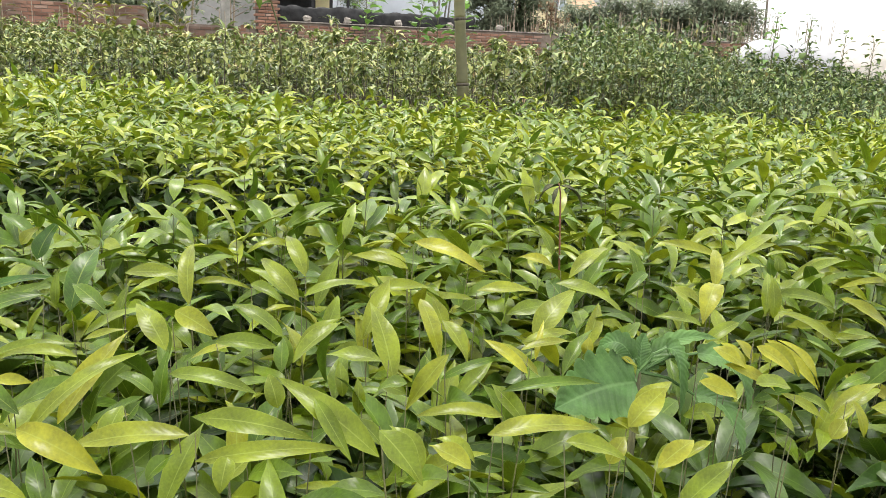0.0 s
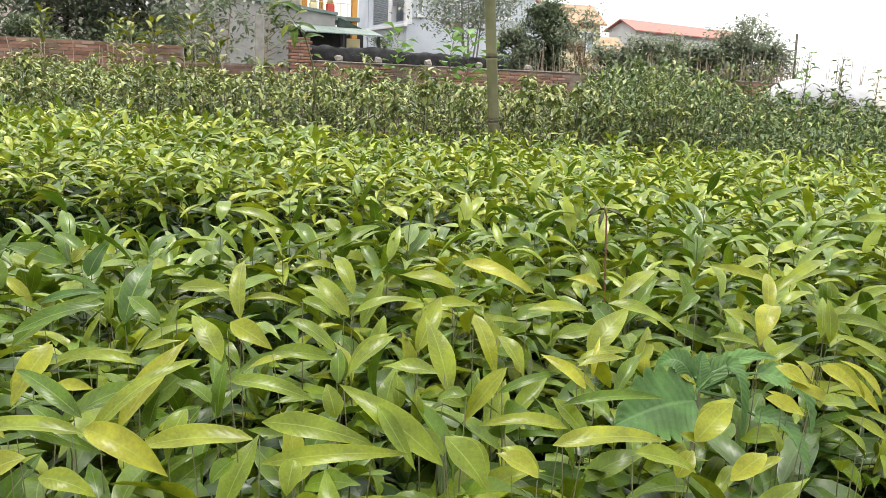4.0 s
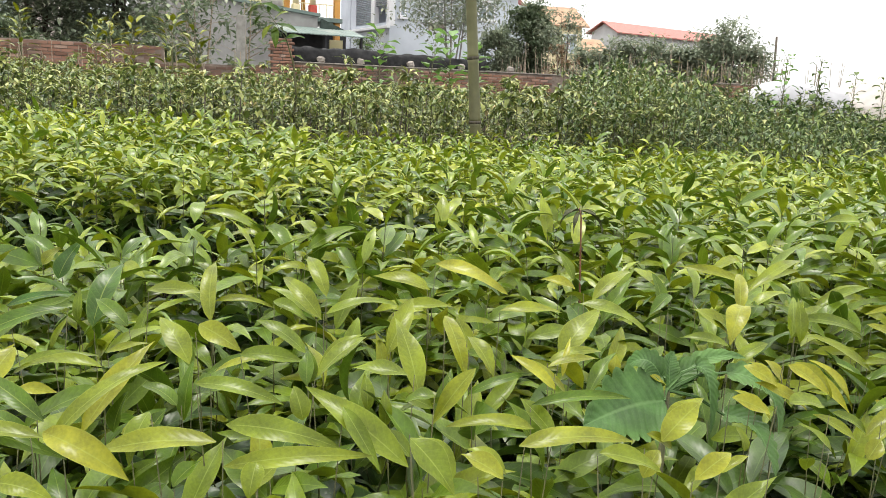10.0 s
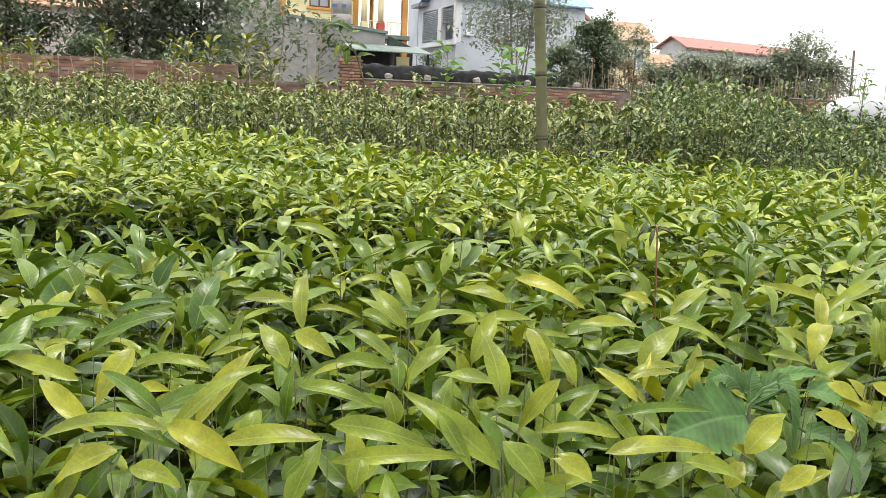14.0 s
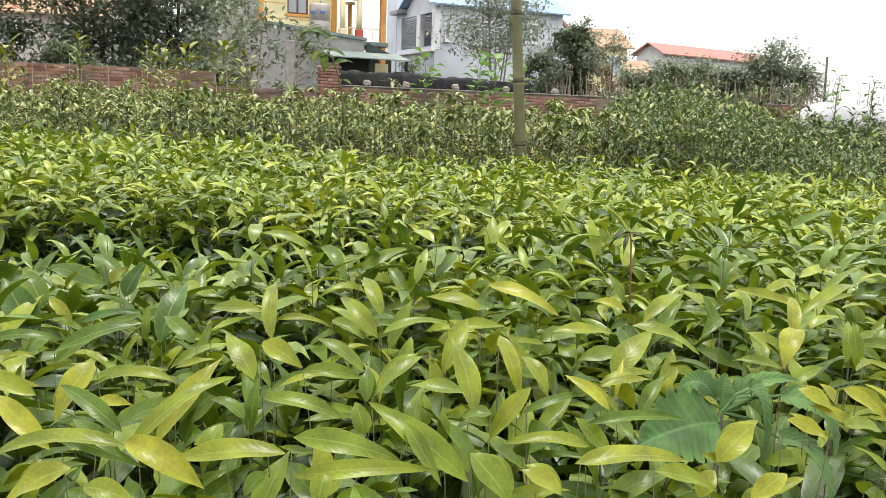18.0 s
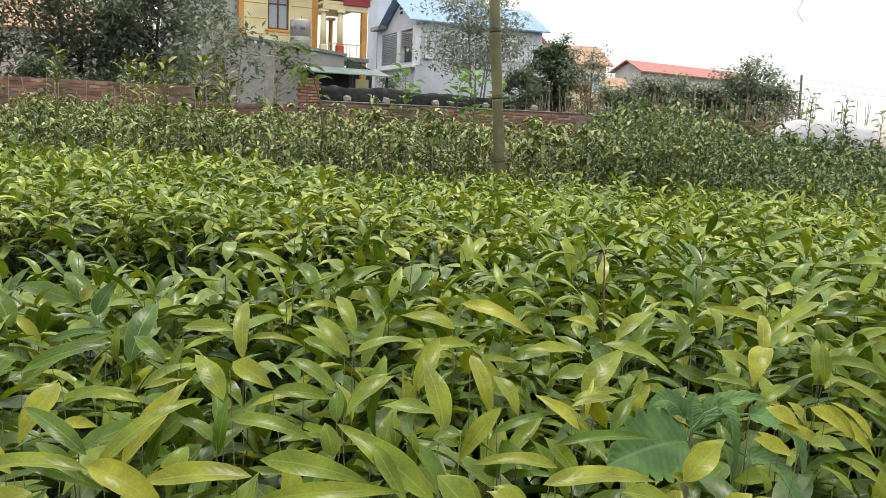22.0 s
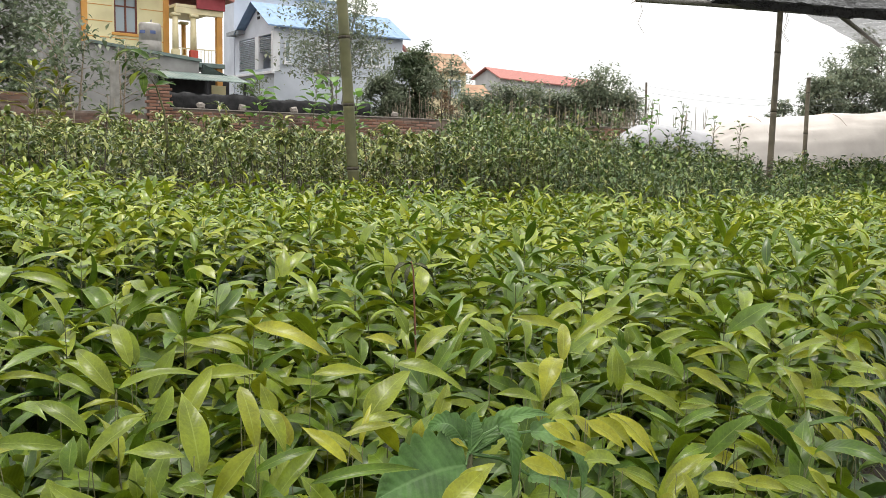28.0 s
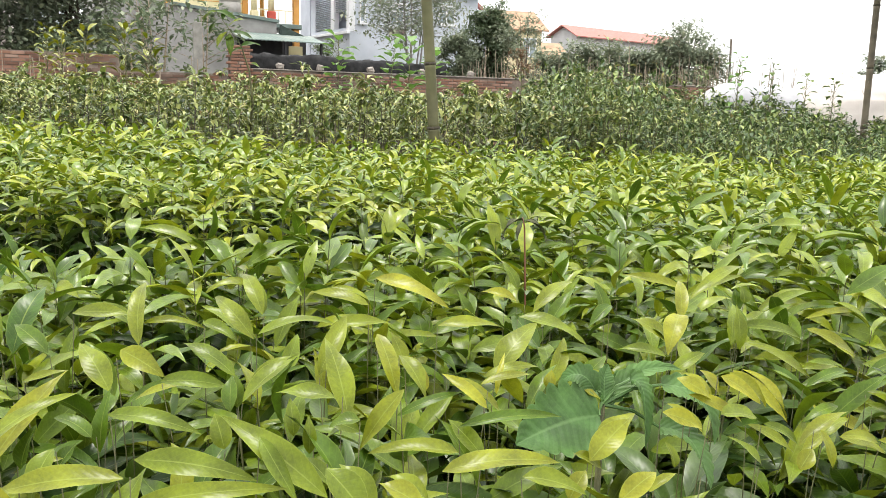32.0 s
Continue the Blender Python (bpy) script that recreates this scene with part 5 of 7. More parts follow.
bamboo("bamboo_post", "weathered bamboo post standing behind the seedling beds", (0.635, 6.29, 0), (0.418, 6.29, 2.6), 0.046, 0.495, "bamboo posts", 0.225)
bamboo("bamboo_post", "thin bamboo post carrying the shade net", (8.52, 13, 0), (8.42, 13, 3.42), 0.056, 1.0, "bamboo posts", 0.61, M_BAMBOO_DRY)
bamboo("bamboo_post", "short bamboo stake beside the white tunnel", (11.3, 16, 0), (11.18, 16, 2.5), 0.05, 0.9, "bamboo posts", skin=M_BAMBOO_DRY)

# ---- shade net on its bamboo frame ----


def wavy_sheet(corners, nx, ny, sag, wob, thick=0.004):
    """A sheet between four corners, sagging in the middle, rippled."""
    a, b, c, d = [Vector(p) for p in corners]
    bm = bmesh.new()
    g = []
    for j in range(ny + 1):
        v = j / ny
        g.append([])
        for i in range(nx + 1):
            u = i / nx
            p = a.lerp(b, u).lerp(d.lerp(c, u), v)
            p.z += -sag * math.sin(math.pi * u) * math.sin(math.pi * v) + wob * noise.noise((p.x * 1.3, p.y * 1.3, p.z * 2))
            g[-1].append(bm.verts.new(p))
    for j in range(ny):
        for i in range(nx):
            bm.faces.new((g[j][i], g[j][i + 1], g[j + 1][i + 1], g[j + 1][i]))
    return bm


shade = thing("shade_net_frame", "grey shade net sagging over a horizontal bamboo beam", "shade net")
bm = tube(bmesh.new(), [(5.75, 13.0, 3.36), (7.0, 13.02, 3.37), (9, 13.05, 3.36), (12, 13.1, 3.39), (19, 13.2, 3.4)], [0.058, 0.056, 0.055, 0.055, 0.05], 12)
part("beam", bm, M_GREYWOOD, shade, "bare grey bamboo beam", smooth=True)
bm = bmesh.new()
pts = [(6.6 + 0.25 * k, 13.0 + 0.008 * k + 0.02 * math.sin(k * 1.7), 3.4 + 0.025 * math.sin(k * 2.3)) for k in range(50)]
tube(bm, pts, [0.012 if k == 0 else min(0.085, 0.03 + 0.008 * k) * (1 + 0.25 * math.sin(k * 3.1)) for k in range(50)], 10)
part("rolled_net", bm, M_NETBLACK, shade, "dark net bunched along the beam", smooth=True)
part("net", wavy_sheet([(7.2, 13, 3.42), (3.0, 11.0, 3.75), (19, 6.5, 3.8), (19, 13.2, 3.45)], 24, 16, 0.12, 0.05), M_NET, shade, smooth=True)
part("net", wavy_sheet([(8.7, 13.06, 3.4), (19, 13.2, 3.42), (24, 18, 3.55), (13.3, 17.2, 3.45)], 18, 12, 0.1, 0.05), M_NET_THIN, shade, "thin pale net", smooth=True)
part("flap", wavy_sheet([(7.0, 12.92, 3.45), (19, 13.08, 3.52), (19, 13.08, 3.26), (7.7, 12.92, 3.29)], 40, 5, 0.0, 0.04), M_NET, shade, "net edge hanging over the beam", smooth=True)
part("strut", tube(bmesh.new(), [(9.66, 13.1, 3.34), (13.7, 17.1, 3.42)], [0.045, 0.04], 10), M_GREYWOOD, shade, smooth=True)
for k in range(9):
    a = random.uniform(0, 6.28)
    part("fibre", tube(bmesh.new(), [(5.78, 13, 3.36), (5.7 - 0.05 * random.random(), 13 + 0.05 * math.cos(a), 3.36 + 0.09 * math.sin(a))], [0.006, 0.002], 4), M_STICK, shade)
for x in (5.79, 8.47, 8.5):
    part("string", tube(bmesh.new(), [(x, 12.94, 3.34), (x + 0.05, 12.93, 3.15), (x - 0.02, 12.93, 2.95), (x + 0.1, 12.93, 2.8)], [0.005, 0.004, 0.004, 0.003], 4), M_STICK, shade)

# ---- white tunnels ----


def tunnel(name, label, x0, x1, y0, y1, heights, width, material, hoops):
    t = thing(name, label, "tunnel")
    bm = bmesh.new()
    n, k = 72, 36
    g = []
    for i in range(n + 1):
        u = i / n
        h = heights[0] + (heights[1] - heights[0]) * u - heights[2] * abs(math.sin(math.pi * u * hoops))
        cx, cy = x0 + (x1 - x0) * u, y0 + (y1 - y0) * u
        row = []
        for j in range(k + 1):
            a = math.pi * j / k
            w = 1 + 0.02 * noise.noise((cx * 2.0, j * 0.6, 3))
            w += 0.022 * noise.noise((cx * 0.5, j * 0.9, 7)) + 0.012 * noise.noise((cx * 1.1, j * 1.7, 9)) + 0.012 * math.sin(j * 2.2 + 0.9 * noise.noise((cx * 0.8, 0, 4)) * 3)
            grow = min(1, 0.55 + 0.06 * i)
            row.append(bm.verts.new((cx, cy - math.cos(a) * width * w * grow, abs(math.sin(a)) ** 0.7 * h * w * grow)))
        g.append(row)
    for i in range(n):
        for j in range(k):
            bm.faces.new((g[i][j], g[i][j + 1], g[i + 1][j + 1], g[i + 1][j]))
    bm.faces.new(g[0])
    bm.faces.new(g[-1][::-1])
    part("cover", bm, material, t, smooth=True)
    for q in range(1, hoops + 1):
        u = q / hoops
        h = heights[0] + (heights[1] - heights[0]) * u
        cx, cy = x0 + (x1 - x0) * u, y0 + (y1 - y0) * u
        pts = [(cx + 0.1 * math.cos(math.pi * j / 14), cy - math.cos(math.pi * j / 14) * (width + 0.012), math.sin(math.pi * j / 14) ** 0.7 * (h + 0.012)) for j in range(15)]
        part("hoop", tube(bmesh.new(), pts, [0.006] * 15, 6), M_STICK, t)


tunnel("grow_tunnel", "long low growing tunnel covered with cream fabric", 9.3, 22, 18.6, 15.5, (1.55, 2.5, 0.05), 1.1, M_FABRIC, 7)
bm = bmesh.new()
g = []
for i in range(25):
    u = i / 24
    row = []
    for j in range(13):
        v = j / 12
        prof = (math.sin(math.pi * min(u * 1.75, 1) ** 0.7 * 0.5)) * (1.45 - 0.16 * max(0, u - 0.45) / 0.55)
        a = math.pi * v
        row.append(bm.verts.new((7.0 + 2.9 * u, 18.0 - math.cos(a) * 0.8 * min(1, 0.4 + u), math.sin(a) ** 0.7 * prof * (1 + 0.04 * noise.noise((u * 6, v * 5, 1))))))
    g.append(row)
for i in range(24):
    for j in range(12):
        bm.faces.new((g[i][j], g[i][j + 1], g[i + 1][j + 1], g[i + 1][j]))
pl = thing("plastic_cover", "crumpled white plastic sheet over a low mound", "cover")
part("sheet", bm, M_PLASTIC, pl, smooth=True)

# ---- brick boundary wall ----
WALL_TURN = 16.06
wall = thing("brick_wall", "old weathered red brick boundary wall", "wall", pose(-2.45, 17.0, 0, 0, 0, WALL_TURN), kind="structure")
part("core", boxed(0.0, 13.0, 0.0, 0.2, 0, 1.31), M_BRICK_CORE, wall)
part("core", boxed(-16, -2.36, 0.0, 0.2, 0, 1.5), M_BRICK_CORE, wall)
part("core", boxed(-2.36, -0.29, 0.0, 0.2, 0, 1.2), M_BRICK_CORE, wall)
part("pillar_core", boxed(-0.28, 0.12, -0.08, 0.3, 0, 1.78), M_BRICK_CORE, wall)
part("coping", boxed(0.125, 13.0, -0.03, 0.23, 1.313, 1.34, bevel=0.006), M_STUMP, wall, "thin mortar coping")
for x in (0.75, 1.6, 2.72, 3.9, 5.1):
    bm = boxed(-0.08, 0.08, -0.05, 0.07, 0, 0.13, bevel=0.035)
    for v in bm.verts:
        v.co += Vector((random.uniform(-1, 1), random.uniform(-1, 1), random.uniform(-1, 1))) * 0.015
    s = part("mortar_stub", bm, M_STUMP, wall, "pale lump of mortar on the wall's top")
    s.location = (x, 0.1, 1.335)
cp = thing("concrete_post", "grey square concrete post beside the brick wall", "post", pose(-3.3, 16.6, 0, 0, 0.6, WALL_TURN))
part("shaft", boxed(-0.085, 0.085, -0.085, 0.085, 0, 2.18, bevel=0.012), M_POSTC, cp)
cloth = thing("shade_cloth", "black shade cloth bunched along the top of the wall", "cloth", pose(-2.45, 17.0, 0, 0, 0, WALL_TURN))
bm = bmesh.new()
g = []
for i in range(46):
    x = 0.05 + i * 0.1
    row = []
    low = 1.27 + 0.03 * math.sin(x * 3.1)
    high = 1.63 + 0.035 * math.sin(x * 1.3) + 0.02 * math.sin(x * 4.7)
    for j in range(13):
        a = 2 * math.pi * j / 12
        rz = (high - low) / 2
        row.append(bm.verts.new((x, 0.32 + 0.07 * math.cos(a) + 0.07 * noise.noise((x * 6, j * 1.3, 0)), (high + low) / 2 + rz * math.sin(a) + 0.05 * noise.noise((x * 5, j * 0.9, 5)))))
    g.append(row)
for i in range(45):
    for j in range(12):
        bm.faces.new((g[i][j], g[i][j + 1], g[i + 1][j + 1], g[i + 1][j]))
part("folds", bm, M_NETBLACK, cloth, smooth=True)

# ---- houses ----


def window(parent, x0, x1, z0, z1, y, frame_mat, mullions=1, transom=0.0, sill=None):
    w = thing("window", "", "")
    w.parent = parent
    f = 0.07
    bm = bmesh.new()
    box(bm, x0, x0 + f, y - 0.05, y + 0.04, z0, z1)
    box(bm, x1 - f, x1, y - 0.05, y + 0.04, z0, z1)
    box(bm, x0 + f, x1 - f, y - 0.05, y + 0.04, z1 - f, z1)
    box(bm, x0 + f, x1 - f, y - 0.05, y + 0.04, z0, z0 + f)
    for k in range(1, mullions + 1):
        xm = x0 + (x1 - x0) * k / (mullions + 1)
        box(bm, xm - 0.035, xm + 0.035, y - 0.045, y + 0.03, z0 + f, z1 - f)
    if transom:
        box(bm, x0 + f, x1 - f, y - 0.04, y + 0.03, z1 - transom - 0.03, z1 - transom + 0.03)
    part("frame", bm, frame_mat, w)
    part("pane", boxed(x0 + f, x1 - f, y, y + 0.02, z0 + f, z1 - f), M_GLASS, w)
    if sill:
        part("sill", boxed(x0 - 0.12, x1 + 0.12, y - 0.16, y + 0.02, z0 - 0.12, z0, bevel=0.01), sill, w)
    return w


def walled(parent, material, x0, x1, y, thick, z0, z1, holes):
    """Wall panels along x that leave rectangular openings (x0, x1, z0, z1), left to right."""
    at = x0
    for a, b, c, d in holes:
        part("wall_panel", boxed(at, a, y, y + thick, z0, z1), material, parent)
        part("wall_panel", boxed(a, b, y, y + thick, z0, c), material, parent)
        part("wall_panel", boxed(a, b, y, y + thick, d, z1), material, parent)
        at = b
    part("wall_panel", boxed(at, x1, y, y + thick, z0, z1), material, parent)


yellow = thing("yellow_house", "two-storey yellow house with orange corners and a pillared balcony", "house", pose(-8.4, 36, 0, 0, 0, 25))
walled(yellow, M_YELLOW, 0.14, 3.22, 0, 0.22, 3.2, 7.6, [(1.2, 2.14, 4.75, 6.25)])
part("side_wall", boxed(-0.32, -0.1, 0.05, 11, 0, 8.2), M_CONC, yellow, "bare grey rendered side wall")
part("base_wall", boxed(0.0, 6.2, 0.25, 10, 0, 3.18), M_CONC, yellow)
part("corner_pilaster", boxed(-0.1, 0.14, -0.06, 0.3, 3.2, 7.8, bevel=0.01), M_ORANGE, yellow)
part("corner_pilaster", boxed(3.22, 3.46, -0.08, 0.3, 3.2, 7.8, bevel=0.01), M_ORANGE, yellow)
part("corner_pilaster", boxed(5.27, 5.52, -0.98, -0.73, 0, 5.72, bevel=0.01), M_ORANGE, yellow)
part("inner_wall", boxed(3.3, 3.5, 0.3, 3.4, 3.2, 7.6), M_YELLOW, yellow)
part("floor_slab", boxed(3.3, 5.6, -1.1, 3.4, 3.5, 3.7, bevel=0.02), M_GREEN_ROOF, yellow)
part("porch_ceiling", boxed(3.47, 5.55, -1.0, 3.4, 5.98, 6.1), M_CREAM, yellow)
part("porch_beam", boxed(3.47, 5.55, -1.0, -0.72, 5.72, 5.97, bevel=0.015), M_CREAM, yellow)
part("fascia", boxed(4.35, 5.6, -1.1, -1.0, 5.98, 6.75), M_MAROON, yellow, "maroon painted fascia")
for z in (3.95, 4.5, 5.15, 5.8, 6.7):
    for a, c in ((0.14, 1.12), (2.24, 3.22)) if 4.6 < z < 6.4 else ((0.14, 3.22),):
        part("groove_band", boxed(a, c, -0.014, 0.0, z, z + 0.03), M_ORANGE, yellow)
for x, y in ((4.26, -0.86), (3.5, -0.8), (4.75, 2.0)):
    c = thing("column", "", "")
    c.parent = yellow
    part("shaft", tube(bmesh.new(), [(x, y, 4.2), (x, y, 4.8), (x, y, 5.62)], [0.14, 0.13, 0.115] if y < 0 else [0.1, 0.1, 0.1], 14), M_CREAM if y < 0 else M_ORANGE, c, smooth=True)
    part("capital", boxed(x - 0.19, x + 0.19, y - 0.19, y + 0.19, 5.6, 5.72, bevel=0.03), M_CREAM, c)
    part("plinth", boxed(x - 0.16, x + 0.16, y - 0.16, y + 0.16, 3.7, 4.2, bevel=0.02), M_REDPOT if x == 4.26 else M_CREAM, c)
rail = thing("railing", "", "")
rail.parent = yellow
part("handrail", boxed(3.66, 5.27, -0.86, -0.8, 4.25, 4.29), M_CREAM, rail)
for k in range(9):
    x = 3.8 + k * 0.16
    part("baluster", boxed(x - 0.012, x + 0.012, -0.84, -0.82, 3.7, 4.25), M_CREAM, rail)
window(yellow, 1.2, 2.14, 4.75, 6.25, 0.1, M_WOODFR, 1, 0.4, M_ORANGE)
part("window_hood", prism(bmesh.new(), [(0.95, 6.42), (2.4, 6.42), (2.3, 6.62), (1.05, 6.62)], -0.5, 0.0), M_ROOF_RED, yellow, "small red tiled hood over the window")
bm = bmesh.new()
prism(bm, [(4.0, 6.75), (5.95, 6.4), (5.95, 6.5), (4.9, 8.0), (3.2, 8.2)], -1.3, 3.6)
part("roof", bm, M_ROOF_RED, yellow, "red tiled roof")
part("upper_roof", boxed(-0.1, 3.9, -0.4, 10, 7.8, 8.1), M_ROOF_RED, yellow)
annex = thing("grey_annex", "single-storey grey rendered annex with a green roof edge", "building", pose(-8.4, 36, 0, 0, 0, 25))
part("wall", prism(bmesh.new(), [(-1.9, 0), (3.9, 0), (3.9, 3.6), (-1.9, 4.14)], -2.6, -0.3), M_CONC, annex)
part("roof", prism(bmesh.new(), [(-0.4, 4.005), (3.98, 3.597), (3.98, 3.72), (-0.4, 4.12)], -2.75, -0.26), M_GREEN_ROOF, annex, "green edged sloping roof")
part("blind_wall", boxed(-2.6, -0.34, -0.25, 6.0, 0, 8.6), M_CONC, annex, "tall blind grey rendered wall")
aw = thing("green_awning", "green corrugated metal awning over a dark opening", "awning", pose(-8.4, 36, 0, 0, 0, 25))
bm = bmesh.new()
g = [[bm.verts.new((1.9 + 0.08 * i, y, z + 0.02 * (i % 2))) for i in range(44)] for y, z in ((-2.76, 3.12), (-4.4, 2.78), (-4.4, 2.74), (-2.76, 3.06))]
for a, b in zip(g, g[1:]):
    for i in range(43):
        bm.faces.new((a[i], a[i + 1], b[i + 1], b[i]))
part("sheet", bm, M_GREEN_ROOF, aw)
part("gable", prism(bmesh.new(), [(3.95, 3.13), (5.3, 3.0), (4.0, 3.5)], -2.9, -2.7), surface("dark_green_sheet", (0.02, 0.035, 0.03), (0.05, 0.07, 0.06), scale=5), aw, "dark green gable sheet")
for x in (2.1, 3.7, 5.25):
    part("post", boxed(x - 0.04, x + 0.04, -4.3, -4.22, 0, 2.75), M_DARK, aw)
# dark back panels whose colour stands in for the shade under the awning
part("opening", boxed(2.2, 4.1, -2.7, -2.62, 0, 2.9), M_DARK, aw)
part("opening", boxed(4.12, 6.0, -0.5, -0.4, 0, 3.2), M_DARK, aw)
part("side_panel", boxed(4.6, 5.2, -2.2, -2.1, 0, 2.7), M_YELLOW, aw)
tank = thing("water_tank", "upright stainless steel water tank on the annex roof", "tank", pose(-5.62, 34.9, 3.885))
bm = tube(bmesh.new(), [(0, 0, 0), (0, 0, 0.04), (0, 0, 0.4), (0, 0, 0.42), (0, 0, 0.44), (0, 0, 1.04), (0, 0, 1.12), (0, 0, 1.15)], [0.42, 0.44, 0.44, 0.42, 0.44, 0.44, 0.4, 0.1], 24)
part("body", bm, M_STEEL, tank, smooth=True)
for x in (-0.22, 0.18):
    part("mark", boxed(x - 0.1, x + 0.1, -0.455, -0.4, 0.68, 0.8), surface("blue_mark", (0.1, 0.14, 0.3), (0.14, 0.18, 0.36)), tank, "blue painted mark")
part("inlet", tube(bmesh.new(), [(0.05, 0, 1.12), (0.05, 0, 1.27)], [0.03, 0.03], 8), M_STEEL, tank)

pale = thing("pale_house", "pale blue-grey house with a blue metal roof", "house", pose(-0.85, 43.2, 0, 0, 0, 22))
walled(pale, M_WHITE, 0.2, 7.6, 0, 0.2, 0, 6.3, [(2.28, 3.11, 4.35, 5.35), (5.15, 6.2, 4.6, 5.44)])
window(pale, 2.28, 3.11, 4.35, 5.35, 0.08, M_TRIM, 1, 0.25, M_TRIM)
window(pale, 5.15, 6.2, 4.6, 5.44, 0.08, M_TRIM, 1, 0.25, M_TRIM)
part("panel", boxed(2.2, 3.2, -0.03, 0.0, 3.85, 4.18), surface("brown_panel", (0.2, 0.14, 0.14), (0.28, 0.2, 0.2)), pale, "brown panel under the window")
for a, b, z in ((2.16, 3.23, 5.42), (5.03, 6.32, 5.51)):
    part("window_hood", boxed(a, b, -0.1, 0.0, z, z + 0.1, bevel=0.01), M_TRIM, pale)
part("corner_pillar", boxed(-0.1, 0.26, -0.04, 0.3, 3.9, 5.95, bevel=0.01), M_TRIM, pale, "white painted corner pillar")
window(pale, 0.52, 0.86, 4.4, 5.5, -0.02, M_TRIM, 0, 0.0, M_TRIM)
part("gable_wall", boxed(-0.02, 0.2, 0.0, 0.35, 0, 6.3), M_WHITE, pale)
part("gable_wall", boxed(-0.02, 0.2, 0.35, 6.4, 0, 4.1), M_WHITE, pale)
part("gable_wall", boxed(-0.02, 0.2, 0.35, 6.4, 5.85, 6.3), M_WHITE, pale)
part("pillar", boxed(-0.06, 0.24, 2.3, 2.85, 4.1, 5.85, bevel=0.01), M_TRIM, pale)
part("gable_wall", boxed(-0.02, 0.2, 5.57, 6.4, 4.1, 5.85), M_WHITE, pale)
part("ledge", boxed(-0.22, -0.02, -0.1, 6.4, 3.78, 3.92, bevel=0.01), M_TRIM, pale)
part("recess", boxed(0.9, 1.0, 0.35, 6.4, 4.1, 5.85), M_WHITE, pale)
part("dark_door", boxed(0.84, 0.9, 0.9, 1.35, 4.1, 5.4), M_DARK, pale)
for k in range(16):
    part("louvre", boxed(0.02, 0.12, 2.86, 5.56, 4.2 + k * 0.1, 4.25 + k * 0.1), M_LOUVRE, pale)
for k in range(8):
    part("louvre", boxed(0.02, 0.12, 0.36, 2.28, 5.0 + k * 0.1, 5.05 + k * 0.1), M_LOUVRE, pale)
bm = bmesh.new()
va = [bm.verts.new(p) for p in ((-0.02, 0, 6.3), (-0.02, 4.62, 6.3), (-0.02, 2.31, 7.5))]
vb = [bm.verts.new(p) for p in ((0.2, 0, 6.3), (0.2, 4.62, 6.3), (0.2, 2.31, 7.5))]
bm.faces.new(va), bm.faces.new(vb[::-1])
for i in range(3):
    bm.faces.new((va[i], vb[i], vb[(i + 1) % 3], va[(i + 1) % 3]))
part("gable", bm, M_WHITE, pale)
for y0, z0, y1, z1 in ((-0.4, 6.2, 2.31, 7.62), (5.02, 6.2, 2.31, 7.62)):
    bm = bmesh.new()
    n = 40
    lo = [bm.verts.new((-0.5 + 8.4 * i / n, y0, z0 + 0.03 * (i % 2))) for i in range(n + 1)]
    hi = [bm.verts.new((-0.5 + 8.4 * i / n, y1, z1 + 0.03 * (i % 2))) for i in range(n + 1)]
    lo2 = [bm.verts.new((-0.5 + 8.4 * i / n, y0, z0 - 0.06)) for i in range(n + 1)]
    for i in range(n):
        bm.faces.new((lo[i], lo[i + 1], hi[i + 1], hi[i]))
        bm.faces.new((lo2[i], lo2[i + 1], lo[i + 1], lo[i]))
    part("roof", bm, M_BLUE_ROOF, pale, "blue corrugated metal roof")
# vent holes are surface blocks, their inner shade given by the dark colour
for z in (7.0, 6.75):
    for y in (2.2, 2.42):
        part("vent_hole", boxed(-0.06, -0.02, y - 0.06, y + 0.06, z, z + 0.14), M_DARK, pale)
part("eave_band", boxed(-0.45, 0.0, 4.62, 6.6, 6.15, 6.35), M_LOUVRE, pale)
part("rear_block", boxed(0.0, 7.0, 6.62, 8.5, 0, 8.75), M_WHITE, pale)
part("rear_block", boxed(2.0, 7.0, 8.5, 14, 0, 8.75), M_WHITE, pale)
part("rear_roof", boxed(-0.2, 7.3, 6.45, 8.5, 8.75, 8.9), M_BLUE_ROOF, pale)
part("rear_roof", boxed(1.9, 7.3, 8.5, 14.3, 8.75, 8.9), M_BLUE_ROOF, pale)
part("red_gable_edge", prism(bmesh.new(), [(7.3, 6.55), (7.5, 6.6), (9.3, 5.2), (9.1, 5.15)], 1.0, 1.3), M_ROOF_RED, pale)
part("wing_window", boxed(7.7, 8.0, 0.55, 0.6, 5.0, 5.45), M_GLASS, pale)
part("side_wing", boxed(7.4, 8.6, 0.6, 5, 0, 5.6), M_WHITE, pale)
heater = thing("solar_water_heater", "round white rooftop water heater with tilted tubes", "water heater", pose(-0.05, 53.2, 8.9))
part("tank", tube(bmesh.new(), [(0, -0.7, 0.95), (0, -0.66, 0.95), (0, 0.66, 0.95), (0, 0.7, 0.95)], [0.36, 0.47, 0.47, 0.36], 18), M_TRIM, heater, smooth=True)
for x, y in ((-0.3, -0.5), (0.3, -0.5), (-0.3, 0.5), (0.3, 0.5)):
    part("leg", tube(bmesh.new(), [(x, y, 0.0), (x, y, 0.66)], [0.025, 0.025], 6), M_LOUVRE, heater)
part("collector", tube(bmesh.new(), [(-2.2, -0.3, 0.15), (-0.4, -0.2, 0.8)], [0.1, 0.1], 8), M_DARK, heater)


